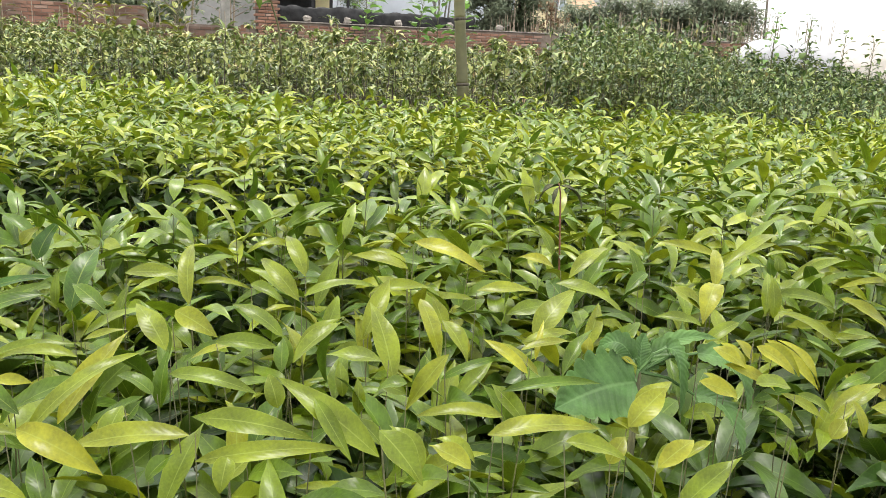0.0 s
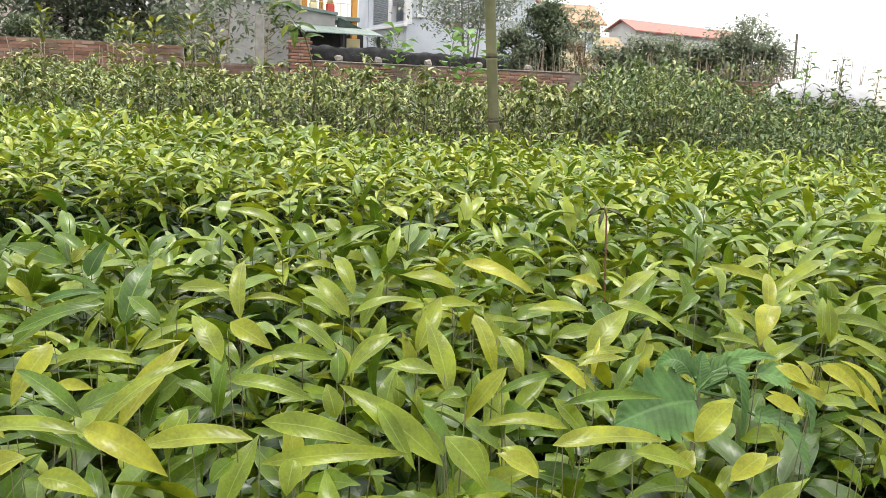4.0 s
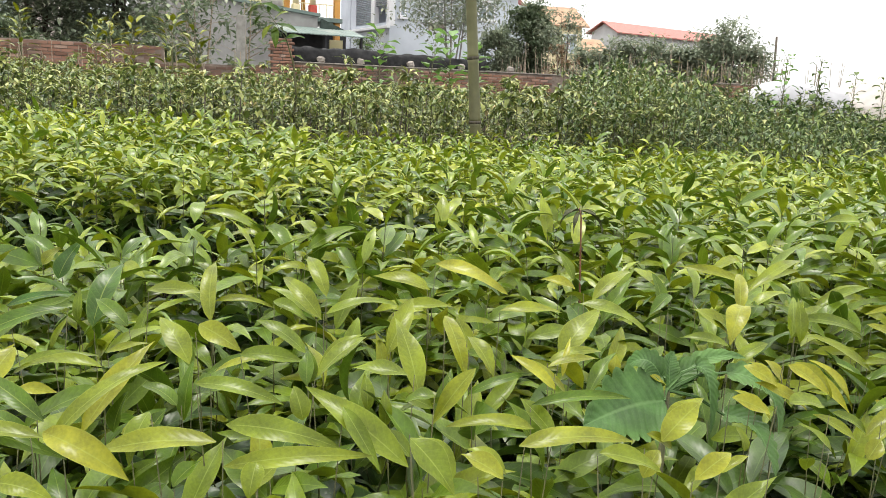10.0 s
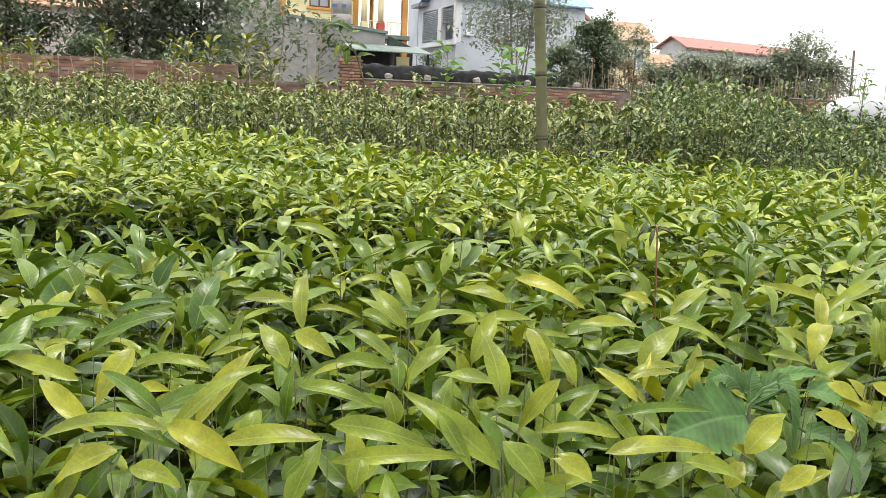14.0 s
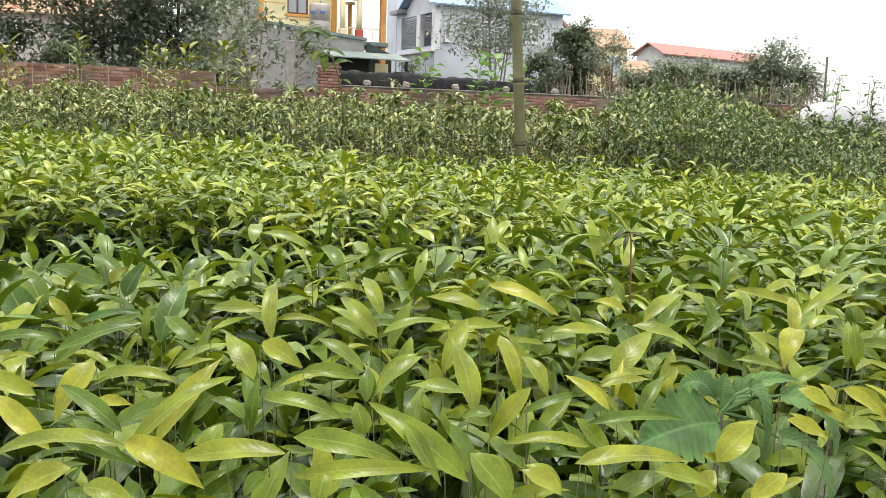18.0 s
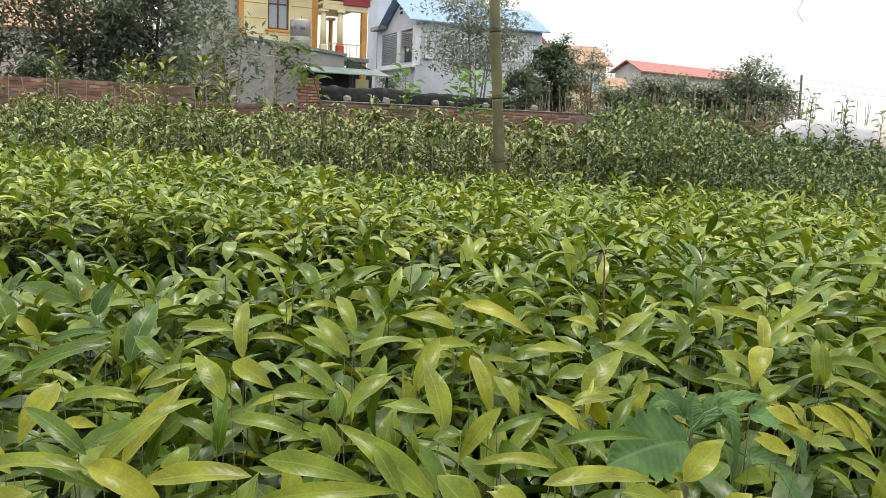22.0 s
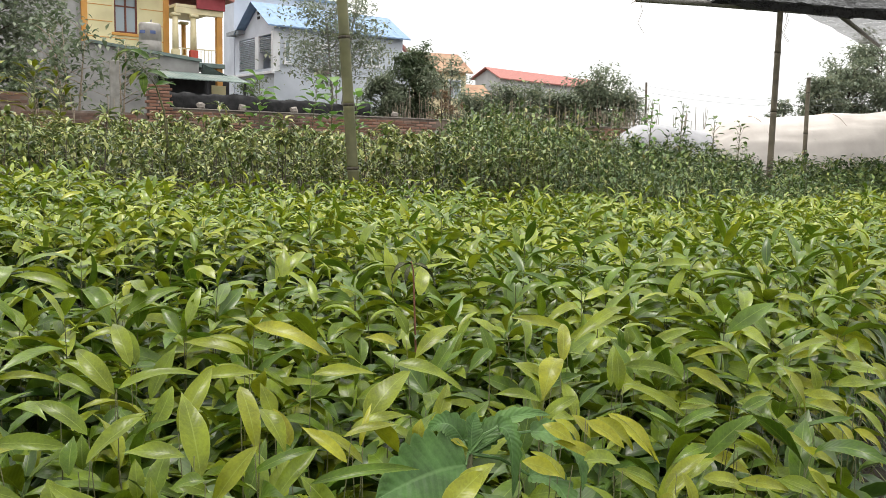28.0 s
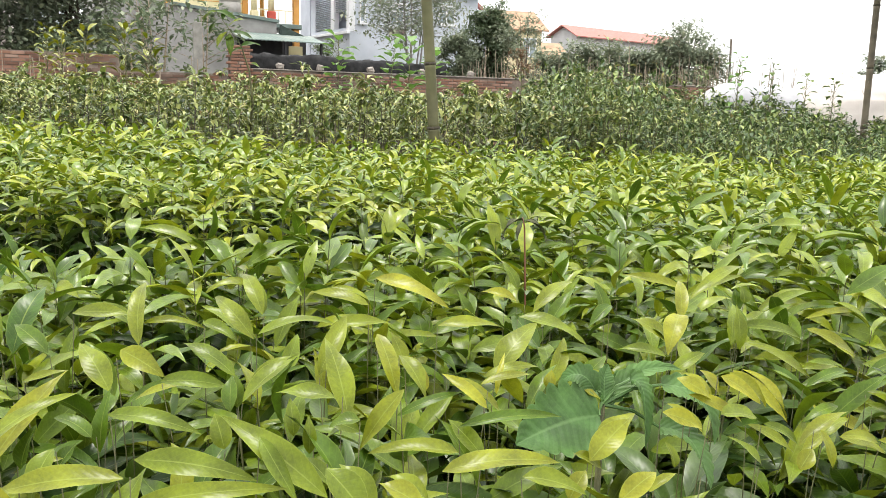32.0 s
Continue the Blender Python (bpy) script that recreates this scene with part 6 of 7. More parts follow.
def gable_house(name, label, m, length, width, eave, ridge, wall_mat, roof_mat, wins=0):
    """A house with its ridge along x."""
    h = thing(name, label, "house", m)
    bm = bmesh.new()
    box(bm, 0, length, 0, width, 0, eave)
    part("wall", bm, wall_mat, h)
    for x in (0.0, length - 0.15):
        bm = bmesh.new()
        a = [bm.verts.new((x, y, z)) for y, z in ((0, eave), (width, eave), (width / 2, ridge - 0.08))]
        b = [bm.verts.new((x + 0.15, y, z)) for y, z in ((0, eave), (width, eave), (width / 2, ridge - 0.08))]
        bm.faces.new(a), bm.faces.new(b[::-1])
        for i in range(3):
            bm.faces.new((a[i], b[i], b[(i + 1) % 3], a[(i + 1) % 3]))
        part("gable", bm, wall_mat, h)
    for y0, s in ((-0.35, 1), (width + 0.35, -1)):
        bm = bmesh.new()
        zl = eave - 0.35 * (ridge - eave) / (width / 2)
        vs = [bm.verts.new(p) for p in ((-0.4, y0, zl), (length + 0.4, y0, zl), (length + 0.4, width / 2, ridge), (-0.4, width / 2, ridge))]
        ws = [bm.verts.new(v.co + Vector((0, 0, 0.1))) for v in vs]
        bm.faces.new(vs), bm.faces.new(ws[::-1])
        for i in range(4):
            bm.faces.new((vs[i], ws[i], ws[(i + 1) % 4], vs[(i + 1) % 4]))
        part("roof", bm, roof_mat, h)
    for k in range(wins):
        x = length * (k + 0.6) / (wins + 0.2)
        window(h, x - 0.5, x + 0.5, eave - 1.9, eave - 0.6, -0.03, M_TRIM, 1)
    return h


gable_house("orange_roof_house", "cream house with an orange tiled roof behind trees", pose(9.0, 56, 0, 0, 0, 8), 3.2, 6, 5.4, 6.75, M_CREAM, M_ROOF_ORANGE, 2)
gable_house("orange_roof_house", "low house with an orange tiled roof", pose(13.7, 62, 0, 0, 0, 8), 1.5, 4, 4.0, 4.9, M_CREAM, M_ROOF_ORANGE, 1)
gable_house("long_red_roof_building", "long grey building with a red metal roof", pose(18.2, 70.1, 0, 0, 0, 34), 16, 3.0, 6.15, 6.95, surface("pale_grey_render", (0.44, 0.44, 0.45), (0.54, 0.54, 0.55), scale=2), M_ROOF_RED, 0)
gable_house("pale_pink_house", "pale pink house beyond the trees", pose(-27, 46, 0, 0, 0, 10), 7, 6, 5.4, 7.2, surface("pink_paint", (0.5, 0.42, 0.4), (0.6, 0.52, 0.5), scale=2), M_ROOF_ORANGE, 2)
gable_house("white_far_house", "white far house beyond the trees", pose(-24.5, 54, 0, 0, 0, 5), 4, 6, 6.0, 7.0, M_WHITE, M_ROOF_ORANGE, 2)

# ---- trees and bushes ----


def tree(name, label, foot, height, crown, leaves, leaf, leaf_mat_, trunk_r=0.08, stems=1, gaps=0.35, low=0.3, branches=9, category="tree", fat=0.85, bark=None):
    """Tapered trunk(s) with limbs; leaves in clumps round the twigs, with gaps between them. crown: half width."""
    t = thing(name, label, category, pose(*foot))
    tips = []
    for q in range(stems):
        bm = bmesh.new()
        a = random.uniform(0, 6.28)
        lean = Vector((math.cos(a), math.sin(a), 0)) * crown * (0.35 if stems > 1 else 0.08)
        top = Vector((lean.x, lean.y, height * random.uniform(0.82, 0.95)))
        pts = [Vector((0.06 * q, 0, -0.05)), top * 0.35 + Vector((random.uniform(-1, 1), random.uniform(-1, 1), 0)) * 0.05 * crown, top * 0.7, top]
        tube(bm, pts, [trunk_r, trunk_r * 0.75, trunk_r * 0.45, trunk_r * 0.12], 8)
        part("trunk", bm, bark or M_BARK, t, smooth=True)
        bm = bmesh.new()
        for k in range(branches):
            s = low + (0.96 - low) * (k + random.random()) / branches
            p = pts[0].lerp(pts[1], s / 0.35) if s < 0.35 else pts[1].lerp(pts[2], (s - 0.35) / 0.35) if s < 0.7 else pts[2].lerp(pts[3], (s - 0.7) / 0.3)
            b = random.uniform(0, 6.28)
            reach = crown * (1.15 - 0.7 * abs(s - 0.55) / 0.45) * random.uniform(0.6, 1.0)
            e = p + Vector((math.cos(b) * reach, math.sin(b) * reach, reach * random.uniform(0.15, 0.7)))
            mid = p.lerp(e, 0.5) + Vector((0, 0, 0.08 * reach))
            tube(bm, [p, mid, e], [trunk_r * 0.35, trunk_r * 0.2, trunk_r * 0.06], 5)
            tips += [mid, p.lerp(e, 0.75), e, e + Vector((random.gauss(0, 0.2), random.gauss(0, 0.2), random.gauss(0.05, 0.15))) * crown]
        part("branchwork", bm, bark or M_BARK, t, smooth=True)
    tips = np.array([tuple(v) for v in tips])
    keep = RNG.random(len(tips)) > gaps * 0.5
    tips = tips[keep] if keep.any() else tips
    pick = tips[RNG.integers(0, len(tips), leaves)]
    pos = pick + RNG.normal(0, 1, (leaves, 3)) * crown * np.array([0.15, 0.15, 0.12])
    ang, el = RNG.uniform(0, 6.28, leaves), RNG.normal(-0.1, 0.5, leaves)
    way = np.stack([np.cos(ang) * np.cos(el), np.sin(ang) * np.cos(el), np.sin(el)], 1)
    ln = leaf * RNG.uniform(0.6, 1.4, leaves)
    leaves_part("crown", t, leaf_mat_, pos, way, ln, ln * RNG.uniform(0.35, 0.55, leaves), RNG.uniform(0, 1, leaves), RNG.uniform(0, 0.5, leaves), segs=0, fat=fat)
    return t


for x, y, h, c, n in ((-14.5, 23.5, 6.5, 2.0, 3800), (-10.6, 24.5, 7.5, 2.1, 11000), (-8.3, 24.0, 7.5, 1.9, 14000), (-17.5, 26, 7, 2.2, 7000)):
    tree("dark_tree", "dense dark green tree with several thin trunks", (x, y, 0), h, c, n, 0.2, M_TREE_HAZED, 0.06, 4, 0.5, 0.12, 16)
for x, y, h, c in ((-15, 20.5, 2.2, 1.0), (-12.2, 20.5, 2.0, 0.9), (-10, 20.8, 2.1, 0.9), (-7.6, 21, 2.0, 0.8), (-17.5, 20, 2.3, 1.0), (-6.0, 20.5, 1.9, 0.5)):
    tree("dark_shrub", "low dark shrub behind the brick wall", (x, y, 0), h, c, 5000, 0.13, M_TREE, 0.03, 3, 0.1, 0.15, 8, "shrub")
tree("slender_tree", "small grey-green tree with pale bare branches", (-4.6, 18.6, 0), 3.4, 1.1, 800, 0.17, M_TREE, 0.035, 4, 0.5, 0.35, 8, bark=M_STICK)
tree("slender_tree", "small leafy tree growing behind the brick pillar", (-3.6, 19.0, 0), 3.0, 0.8, 420, 0.16, M_TREE, 0.03, 2, 0.5, 0.4, 8, bark=M_STICK)
tree("airy_tree", "tall airy grey-leaved tree before the pale house", (2.0, 34, 0), 7.0, 1.9, 4600, 0.19, M_TREE_HAZE_GREY, 0.05, 5, 0.55, 0.42, 16, bark=M_GREYWOOD)
tree("dark_evergreen", "dense dark green evergreen tree by the pale house", (4.0, 38, 0), 4.0, 1.15, 8000, 0.2, M_TREE_HAZED, 0.1, 2, 0.1, 0.1, 22)
tree("dark_evergreen", "dense dark green evergreen tree by the pale house", (6.2, 39, 0), 5.7, 1.15, 12000, 0.2, M_TREE, 0.12, 2, 0.05, 0.1, 24)
tree("thin_tree", "thin yellowish tree with sparse browning leaves", (4.95, 25, 0), 4.0, 0.75, 2200, 0.11, M_TREE_HAZE_GREY, 0.03, 2, 0.5, 0.3, 12)
tree("thin_tree", "thin bush with dry brown leaves", (4.7, 24.5, 0), 2.8, 0.5, 900, 0.11, M_DRY, 0.03, 2, 0.4, 0.3, 9)
for x, y, h, c, n in ((6.6, 29, 2.7, 0.9, 2600), (7.5, 29, 3.0, 0.9, 3000), (8.4, 28.5, 2.9, 0.9, 3000), (9.2, 29, 3.0, 0.9, 3000), (10.0, 28.5, 2.9, 0.9, 3000), (10.7, 28.8, 3.0, 0.9, 3000), (11.4, 28.5, 3.5, 1.2, 5000), (12.1, 28.5, 2.9, 0.9, 3000)):
    tree("round_bush", "rounded grey-green bush below the long building", (x, y, 0), h, c, int(1.15 * n), 0.17, M_TREE_HAZE_GREY, 0.05, 3, 0.3, 0.12, 14, "bush")
# far foliage takes the leaf grey that stands in for haze
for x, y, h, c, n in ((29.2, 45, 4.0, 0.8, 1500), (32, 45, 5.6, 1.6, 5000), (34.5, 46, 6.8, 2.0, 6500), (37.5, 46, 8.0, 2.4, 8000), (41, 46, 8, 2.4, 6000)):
    tree("far_tree", "dark leafy tree beyond the growing tunnel", (x, y, 0), h, c, int(1.1 * n), 0.26, M_TREE_HAZE_GREY, 0.12, 2, 0.35, 0.2, 14)
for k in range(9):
    tree("hazy_tree", "distant grey-green tree on the skyline", (-52 + 4.2 * k, 62 + (k % 3) * 3, 0), 6.5 + (k * 7 % 4), 2.6, 3500, 0.4, M_TREE_HAZE_GREY, 0.15, 2, 0.15, 0.15, 12)
tree("dark_shrub", "low dark shrub behind the brick wall", (-12.8, 22, 0), 4.2, 1.3, 5000, 0.17, M_TREE, 0.05, 3, 0.1, 0.15, 10, "shrub")
tree("low_bush", "dark bush between the two houses", (-1.9, 38, 0), 3.3, 0.8, 2500, 0.13, M_TREE, 0.05, 3, 0.1, 0.1, 12, "bush")

# dry stakes standing among the far saplings
stk = thing("dry_stakes", "many thin dry upright stakes", "stakes", kind="stuff")
S0, S1 = [], []
for k in range(260):
    x = random.choice((random.uniform(2.4, 5.0), random.uniform(5.2, 11.0), random.uniform(5.2, 11.0), random.uniform(5.5, 13.0)))
    y = 22 + random.uniform(-0.8, 0.8) + 0.1 * x
    h = random.gauss(1.58, 0.22) + (0.03 * x if x > 5.2 else 0)
    S0.append((x, y, 0))
    S1.append((x + random.gauss(0, 0.09), y, h))
for k in range(60):
    x = random.uniform(-10.5, -3.0)
    S0.append((x, 15.6 + 0.2 * x + 1.2 + random.uniform(-0.6, 0.1), 0))
    S1.append((x + random.gauss(0, 0.12), S0[-1][1], random.gauss(1.4, 0.13)))
ob = new("stakes", stems_mesh("stakes", np.array(S0), np.array(S1), 0.011, 0.007, M_STICK, 0.03))
ob.parent = stk
ob["kind"] = "stuff"

pole = thing("utility_pole", "thin grey pole carrying wires", "pole", pose(13.8, 30, 0))
part("shaft", tube(bmesh.new(), [(0.15, 0, 0), (0, 0, 3.28)], [0.05, 0.04], 10), M_BARK, pole, smooth=True)
for k, dz in enumerate((0.0, 0.25)):
    pts = [(13.8 + (30 - 13.8) * u, 30 + 8 * u, 3.15 - dz + 0.6 * u - 1.6 * u * (1 - u)) for u in np.linspace(0, 1, 14)]
    w = thing("overhead_wire", "thin dark overhead wire", "wire")
    part("strand", tube(bmesh.new(), pts, [0.004] * 14, 5), M_LOUVRE, w)

# ---- single plants among the saplings ----


def broad_plant(name, label, foot, top, n, leaf, mat, seed, spread=0.0, low=0.45, elev=0.25, droop=(0.3, 1.3), wide=0.42, group=""):
    """One plant: a thin stem from foot to top, each leaf a part."""
    rg = np.random.default_rng(seed)
    t = thing(name, label, "plant", group=group)
    foot, top = np.array(foot, float), np.array(top, float)
    part("stem", tube(bmesh.new(), [tuple(foot), tuple(foot * 0.5 + top * 0.5 + np.array([0.02, 0, 0])), tuple(top)], [0.009, 0.007, 0.003], 6), M_STEM, t, smooth=True)
    for k in range(n):
        s = low + (1 - low) * (k + 0.7) / n
        a = k * 2.4 + rg.uniform(-0.4, 0.4)
        e = elev + 0.5 * (k / n) ** 3 + rg.normal(0, 0.2)
        way = np.array([[math.cos(a) * math.cos(e), math.sin(a) * math.cos(e), math.sin(e)]])
        ln = np.array([leaf * rg.uniform(0.7, 1.15)])
        base = (foot + (top - foot) * s)[None] + way * spread * rg.uniform(0.3, 1)
        if spread > 0.03:
            part("twig", tube(bmesh.new(), [tuple(foot + (top - foot) * (s - 0.04)), tuple(base[0])], [0.003, 0.0015], 4), M_STEM, t)
        leaves_part("leaf", t, mat, base, way, ln, ln * wide * rg.uniform(0.85, 1.15), rg.uniform(*droop, 1), rg.uniform(0.1, 0.5, 1), segs=5, wave=0.05)
    return t


ts = thing("tall_sapling", "tall sapling with long drooping dark green leaves", "sapling")
part("stem", tube(bmesh.new(), [(-0.98, 7.0, 0), (-0.910, 7.000, 0.880), (-0.931, 7.000, 1.113), (-0.993, 7.000, 1.314), (-1.090, 7.000, 1.452), (-1.195, 7.000, 1.592)], [0.011, 0.01, 0.008, 0.006, 0.004, 0.003], 6), M_STEM, ts, smooth=True)
placed_leaf(ts, (-1.195, 7.000, 1.592), (-1.338, 7.050, 1.456), 0.070, 0.30)
placed_leaf(ts, (-1.195, 7.000, 1.592), (-1.028, 7.000, 1.487), 0.065, 0.10)
placed_leaf(ts, (-1.108, 7.000, 1.428), (-1.179, 6.950, 1.284), 0.075, 0.45)
placed_leaf(ts, (-1.090, 7.000, 1.415), (-1.079, 6.950, 1.230), 0.070, 0.25)
placed_leaf(ts, (-1.055, 7.000, 1.431), (-0.893, 7.050, 1.368), 0.065, 0.05)
placed_leaf(ts, (-0.998, 7.000, 1.318), (-0.830, 7.050, 1.324), 0.065, 0.15)
placed_leaf(ts, (-0.922, 7.000, 1.179), (-0.839, 7.050, 1.137), 0.045, 0.30)
placed_leaf(ts, (-1.165, 7.000, 1.539), (-1.277, 7.050, 1.376), 0.065, 0.10)
placed_leaf(ts, (-1.090, 7.000, 1.474), (-0.958, 6.950, 1.523), 0.050, 0.45)
placed_leaf(ts, (-1.046, 7.000, 1.394), (-1.135, 6.950, 1.341), 0.055, 0.25)
placed_leaf(ts, (-1.143, 7.000, 1.517), (-1.098, 7.050, 1.625), 0.045, 0.05)
placed_leaf(ts, (-0.976, 7.000, 1.296), (-1.092, 7.000, 1.245), 0.050, 0.15)
for k, (x, y, h, dx) in enumerate(((-0.4, 12, 1.68, 0.04), (0.25, 12, 1.6, 0.2), (0.62, 12, 1.66, 0.06), (1.0, 12.2, 1.5, 0.05))):
    broad_plant("bright_weed", "light green broad-leaved weed above the saplings", (x, y, 0), (x + dx, y, h), 26, 0.19, M_BRIGHT, 2 + k, 0.13, 0.5, 0.3, (0.3, 1.0), 0.8, "bright weeds")
for k, (x, y, h) in enumerate(((-2.55, 9, 1.42), (-3.1, 9.4, 1.36), (-4.6, 10, 1.5), (-3.7, 10.4, 1.45), (-6.6, 11, 1.45), (-7.4, 11.5, 1.4), (-4.1, 11, 1.5), (-5.3, 9.6, 1.36), (-2.2, 8.6, 1.25), (-5.9, 10, 1.3))):
    broad_plant("bright_sapling", "sapling with fresh yellow-green leaves", (x, y, 0), (x + 0.05, y, h + 0.1), 38, 0.18, M_TONE[3 + k % 2], 9 + k, 0.13, 0.5, 0.4, (0.3, 1.2), 0.36, "bright saplings")
for k, (x, y, h) in enumerate(((3.95, 9.2, 1.28), (4.3, 9.1, 1.4), (4.75, 9.2, 1.38), (4.05, 9.6, 1.3), (5.3, 9.4, 1.2), (5.6, 9.3, 1.15))):
    broad_plant("broad_weed", "tall weed with heart-shaped green leaves", (x, y, 0), (x + 0.05, y, h + 0.1), 26, 0.1, M_BRIGHT if k == 1 else M_BUSH, 20 + k, 0.08, 0.5, 0.1, (0.4, 1.4), 0.75, "tall weeds")

# a wilted seedling standing above the others
wilt = thing("wilted_seedling", "thin reddish seedling stem with curled dark dead leaves", "seedling")
M_RED_STEM = surface("reddish_stem", (0.14, 0.05, 0.03), (0.22, 0.09, 0.05), scale=60, rough=0.6, bump=0.1)
M_DEAD = surface("dead_leaf", (0.03, 0.035, 0.012), (0.07, 0.075, 0.025), scale=80, rough=0.7, bump=0.4)
part("stem", tube(bmesh.new(), [(0.315, 1.25, 0), (0.312, 1.25, 0.6), (0.3, 1.25, 0.8), (0.296, 1.25, 0.815)], [0.002, 0.0018, 0.0013, 0.001], 6), M_RED_STEM, wilt, smooth=True)
for way, ln, dr in (((-0.5, -0.2, 0.1), 0.05, 1.6), ((-0.3, -0.5, -0.2), 0.045, 1.2), ((0.5, -0.2, 0.0), 0.055, 1.5)):
    leaves_part("leaf", wilt, M_DEAD, np.array([[0.298, 1.25, 0.81]]), np.array([way]), np.array([ln]), np.array([0.011]), np.array([dr]), np.array([0.9]), segs=8, wave=0.2)

# white weed flowers
fl = thing("white_flowers", "small white weed flowers among the bushes", "flowers", kind="stuff")
n = 70
cx, cy = RNG.uniform(1.6, 8, n), RNG.uniform(6.6, 9.5, n)
cz = RNG.uniform(0.85, 1.22, n)
B, W = [], []
for k in range(5):
    a = k * 1.2566
    B.append(np.stack([cx, cy, cz], 1))
    W.append(np.tile([[math.cos(a), math.sin(a), 0.25]], (n, 1)))
B, W = np.concatenate(B), np.concatenate(W)
leaves_part("petals", fl, M_FLOWER, B, W, np.full(len(B), 0.016), np.full(len(B), 0.011), np.full(len(B), 0.3), np.full(len(B), 0.1), segs=2, kind="stuff")

# ---- serrated weed in the front bed ----
weed = thing("serrated_weed", "blue-green weed with large serrated drooping leaves", "weed")
C = Vector((0.283, 0.750, 0.711))
part("stem", tube(bmesh.new(), [(C.x + 0.01, C.y + 0.01, 0), (C.x + 0.004, C.y, 0.4), C], [0.005, 0.004, 0.003], 6), M_STEM, weed, smooth=True)


def toothed_leaf(base, bend, tip, width, face, teeth):
    """A broad leaf with a toothed edge and sunken veins that arches from base past bend to tip, its upper side towards face."""
    base, bend, tip, face = Vector(base), Vector(bend), Vector(tip), Vector(face).normalized()
    teeth = max(5, round(teeth * 0.75))
    n = teeth * 4
    bm = bmesh.new()
    uvl = bm.loops.layers.uv.new("UVMap")
    rows, us = [], []
    cols = (-1, -0.8, -0.55, -0.3, -0.06, 0.06, 0.3, 0.55, 0.8, 1)
    for i in range(n + 1):
        s = i / n
        mid = base * (1 - s) ** 2 + bend * 2 * s * (1 - s) + tip * s * s
        ahead = ((bend - base) * (1 - s) + (tip - bend) * s).normalized()
        side = ahead.cross(face).normalized()
        up = side.cross(ahead)
        w = width * 0.5 * (math.sin(math.pi * min(1, 0.03 + 0.97 * s) ** 0.72) ** 0.75 + 0.02)
        tooth = (1.0, 1.08, 1.02, 0.86)[i % 4]
        row = []
        for v in cols:
            out = w * v * (tooth if abs(v) > 0.9 else 1)
            vein = math.sin((s * teeth - 0.9 * abs(v)) * 2 * math.pi)
            lift = 0.24 * abs(v) + 0.045 * vein * abs(v) + 0.05 * math.sin(5 * s + 4 * v) - (0.03 if abs(v) < 0.1 else 0)
            row.append(bm.verts.new(mid + side * out + up * w * lift))
        rows.append(row)
        us.append(s)
    for i in range(n):
        for j in range(len(cols) - 1):
            f = bm.faces.new((rows[i][j], rows[i + 1][j], rows[i + 1][j + 1], rows[i][j + 1]))
            f.smooth = True
            for lp, (u, v) in zip(f.loops, ((us[i], cols[j]), (us[i + 1], cols[j]), (us[i + 1], cols[j + 1]), (us[i], cols[j + 1]))):
                lp[uvl].uv = (u, v)
    part("leaf", bm, M_WEED, weed)
    if (base - C).length > 0.012:
        part("stalk", tube(bmesh.new(), [C, C.lerp(base, 0.5) + Vector((0, 0, 0.006)), base], [0.0022, 0.0018, 0.0014], 5), M_WEED, weed)


toothed_leaf((0.276, 0.735, 0.706), (0.237, 0.735, 0.702), (0.187, 0.690, 0.698), 0.072, (0.1, -0.75, 0.65), 9)
toothed_leaf((0.311, 0.755, 0.734), (0.328, 0.750, 0.739), (0.320, 0.725, 0.676), 0.034, (0.75, -0.6, 0.35), 11)
toothed_leaf((0.347, 0.765, 0.725), (0.403, 0.760, 0.725), (0.393, 0.735, 0.674), 0.034, (0.6, -0.55, 0.6), 12)
toothed_leaf((0.345, 0.755, 0.684), (0.378, 0.735, 0.691), (0.377, 0.700, 0.646), 0.04, (0.6, -0.6, 0.5), 12)
toothed_leaf((0.275, 0.750, 0.725), (0.261, 0.755, 0.752), (0.242, 0.760, 0.730), 0.024, (-0.3, -0.6, 0.7), 8)
toothed_leaf((0.285, 0.750, 0.715), (0.284, 0.760, 0.738), (0.293, 0.770, 0.744), 0.02, (0.2, -1, 0.2), 7)
toothed_leaf((0.287, 0.755, 0.710), (0.321, 0.775, 0.750), (0.370, 0.775, 0.737), 0.02, (0.0, -0.6, 0.8), 9)
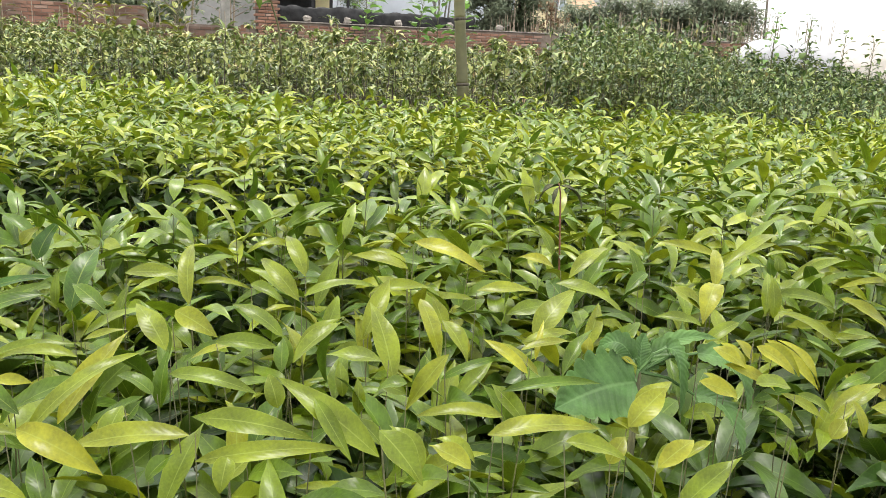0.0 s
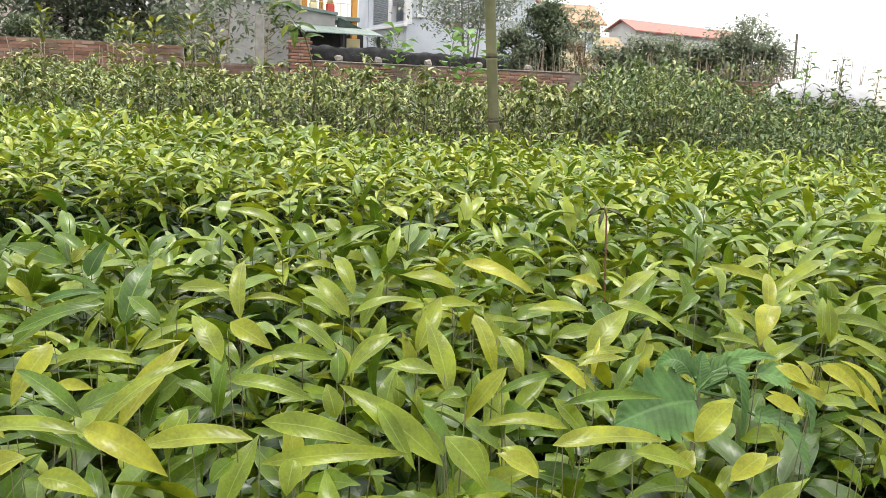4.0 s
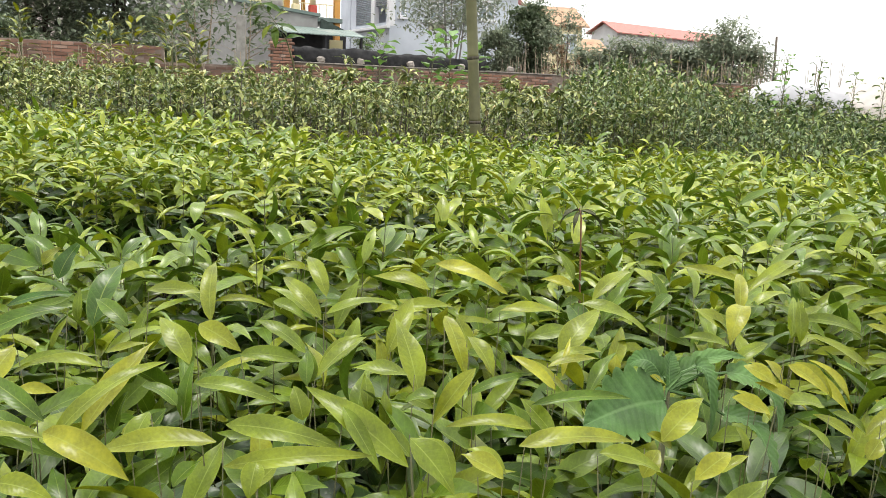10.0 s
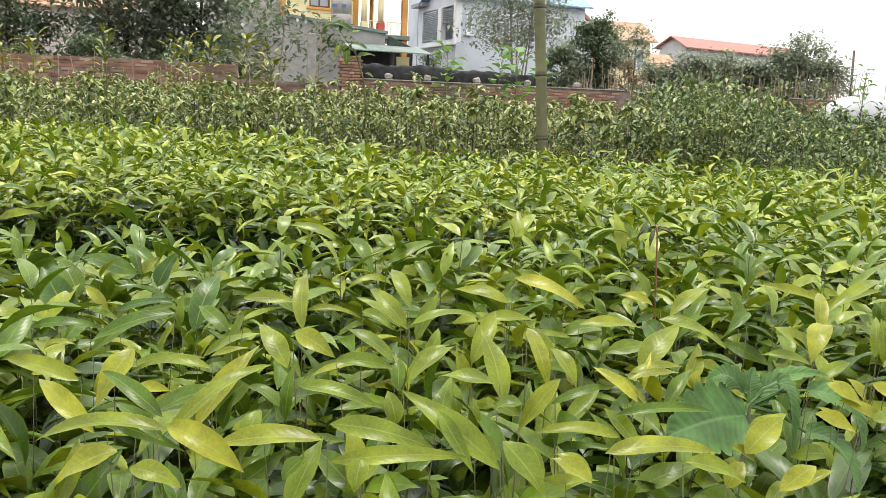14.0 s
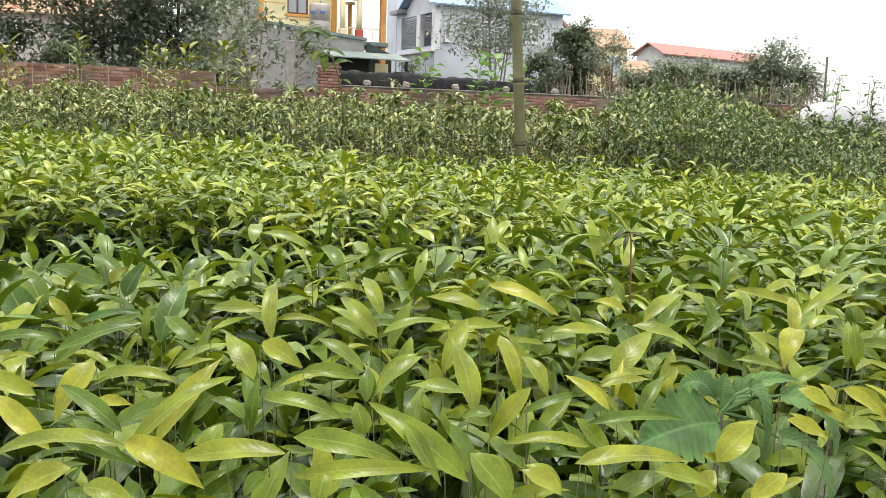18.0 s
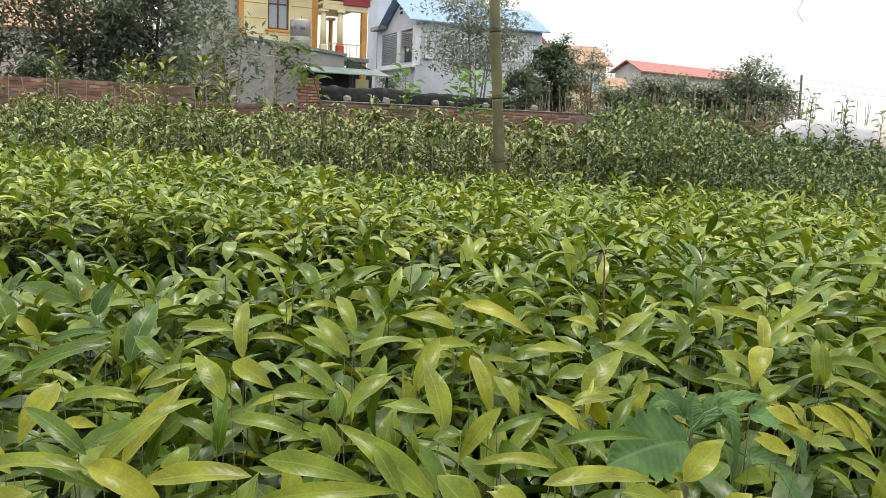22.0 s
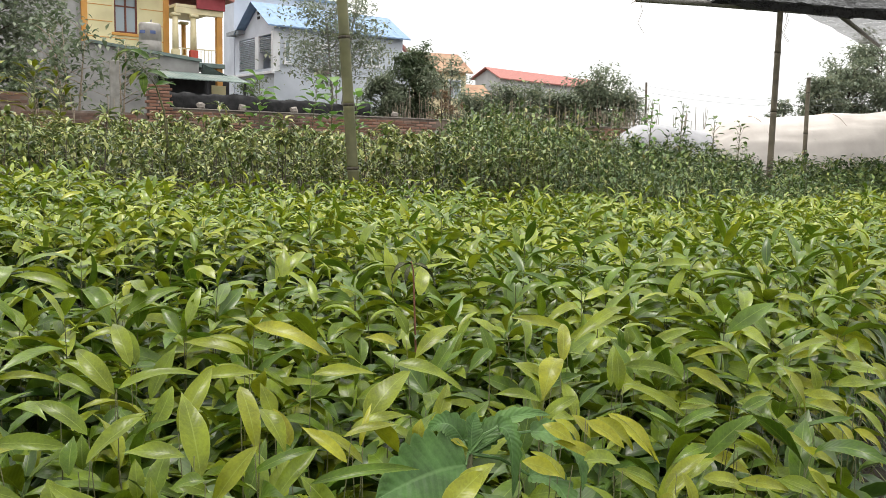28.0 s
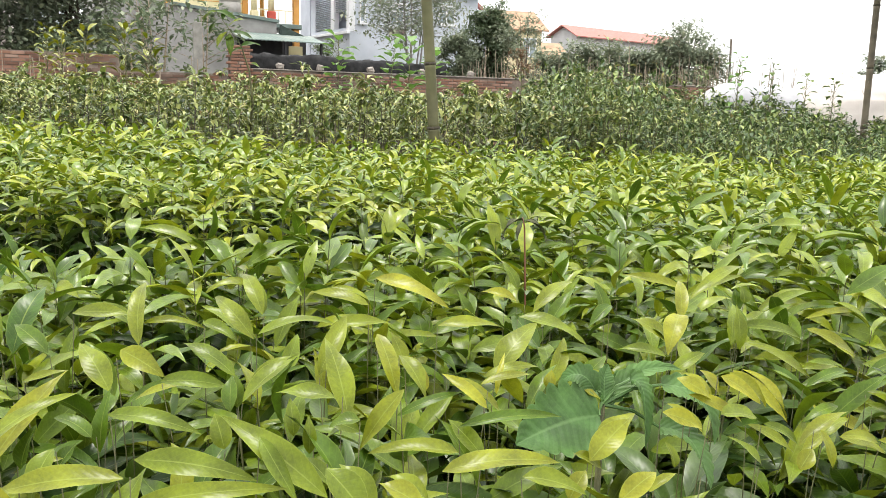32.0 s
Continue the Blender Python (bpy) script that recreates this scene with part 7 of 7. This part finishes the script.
toothed_leaf((0.285, 0.755, 0.711), (0.308, 0.770, 0.731), (0.329, 0.780, 0.730), 0.026, (0.2, -0.7, 0.7), 8)
toothed_leaf((0.286, 0.760, 0.714), (0.284, 0.790, 0.725), (0.268, 0.800, 0.707), 0.022, (-0.2, -0.5, 0.8), 7)

# ---- bricks ----
bm = boxed(-0.1, 0.1, -0.012, 0.04, 0, 0.052, bevel=0.007)
brick_a = bpy.data.meshes.new("brick")
bm.to_mesh(brick_a)
bm.free()
brick_a.materials.append(M_BRICK)
bm = boxed(-0.095, 0.095, -0.008, 0.3, 0, 0.05, bevel=0.008)
brick_b = bpy.data.meshes.new("pillar_brick")
bm.to_mesh(brick_b)
bm.free()
brick_b.materials.append(M_BRICK)


def lay(me, x, y, z, dx=0.006):
    ob = new("brick", me)
    ob.parent = wall
    ob.matrix_basis = pose(x + random.gauss(0, 0.003), y + random.gauss(0, dx * 0.6), z, 0, 0, random.gauss(0, 1.0)) @ Matrix.Diagonal((random.uniform(0.93, 1.03), 1, random.uniform(0.92, 1.03), 1))


for c in range(9, 28):
    for x in (-0.18, 0.02) if c % 2 else (-0.23, -0.03, 0.07):
        lay(brick_b, x, -0.09, c * 0.064)
for c in range(11, 20):
    for k in range(28):
        x = 0.12 + k * 0.214 + (c % 2) * 0.107
        if random.random() > 0.03:
            lay(brick_a, x, 0.0, c * 0.064)
bm = bmesh.new()
for c in range(8, 24):
    for k in range(75):
        x = -15.8 + k * 0.225 + (c % 2) * 0.11
        top = 1.49 if x < -2.45 else 1.19 if x < -0.55 else 1.3
        z = c * 0.065
        if x < -0.45 and z + 0.04 < top and random.random() > 0.04:
            j = random.gauss(0, 0.008)
            box(bm, x - 0.105, x + 0.105, -0.012 + j, 0.03, z, z + 0.051)
    for k in range(22):
        x = 8.22 + k * 0.225 + (c % 2) * 0.11
        z = c * 0.065
        if z + 0.06 < 1.3 and random.random() > 0.04:
            box(bm, x - 0.105, x + 0.105, -0.012, 0.03, z, z + 0.051)
ob = part("far_bricks", bm, M_BRICK, wall)
ob["kind"] = "stuff"
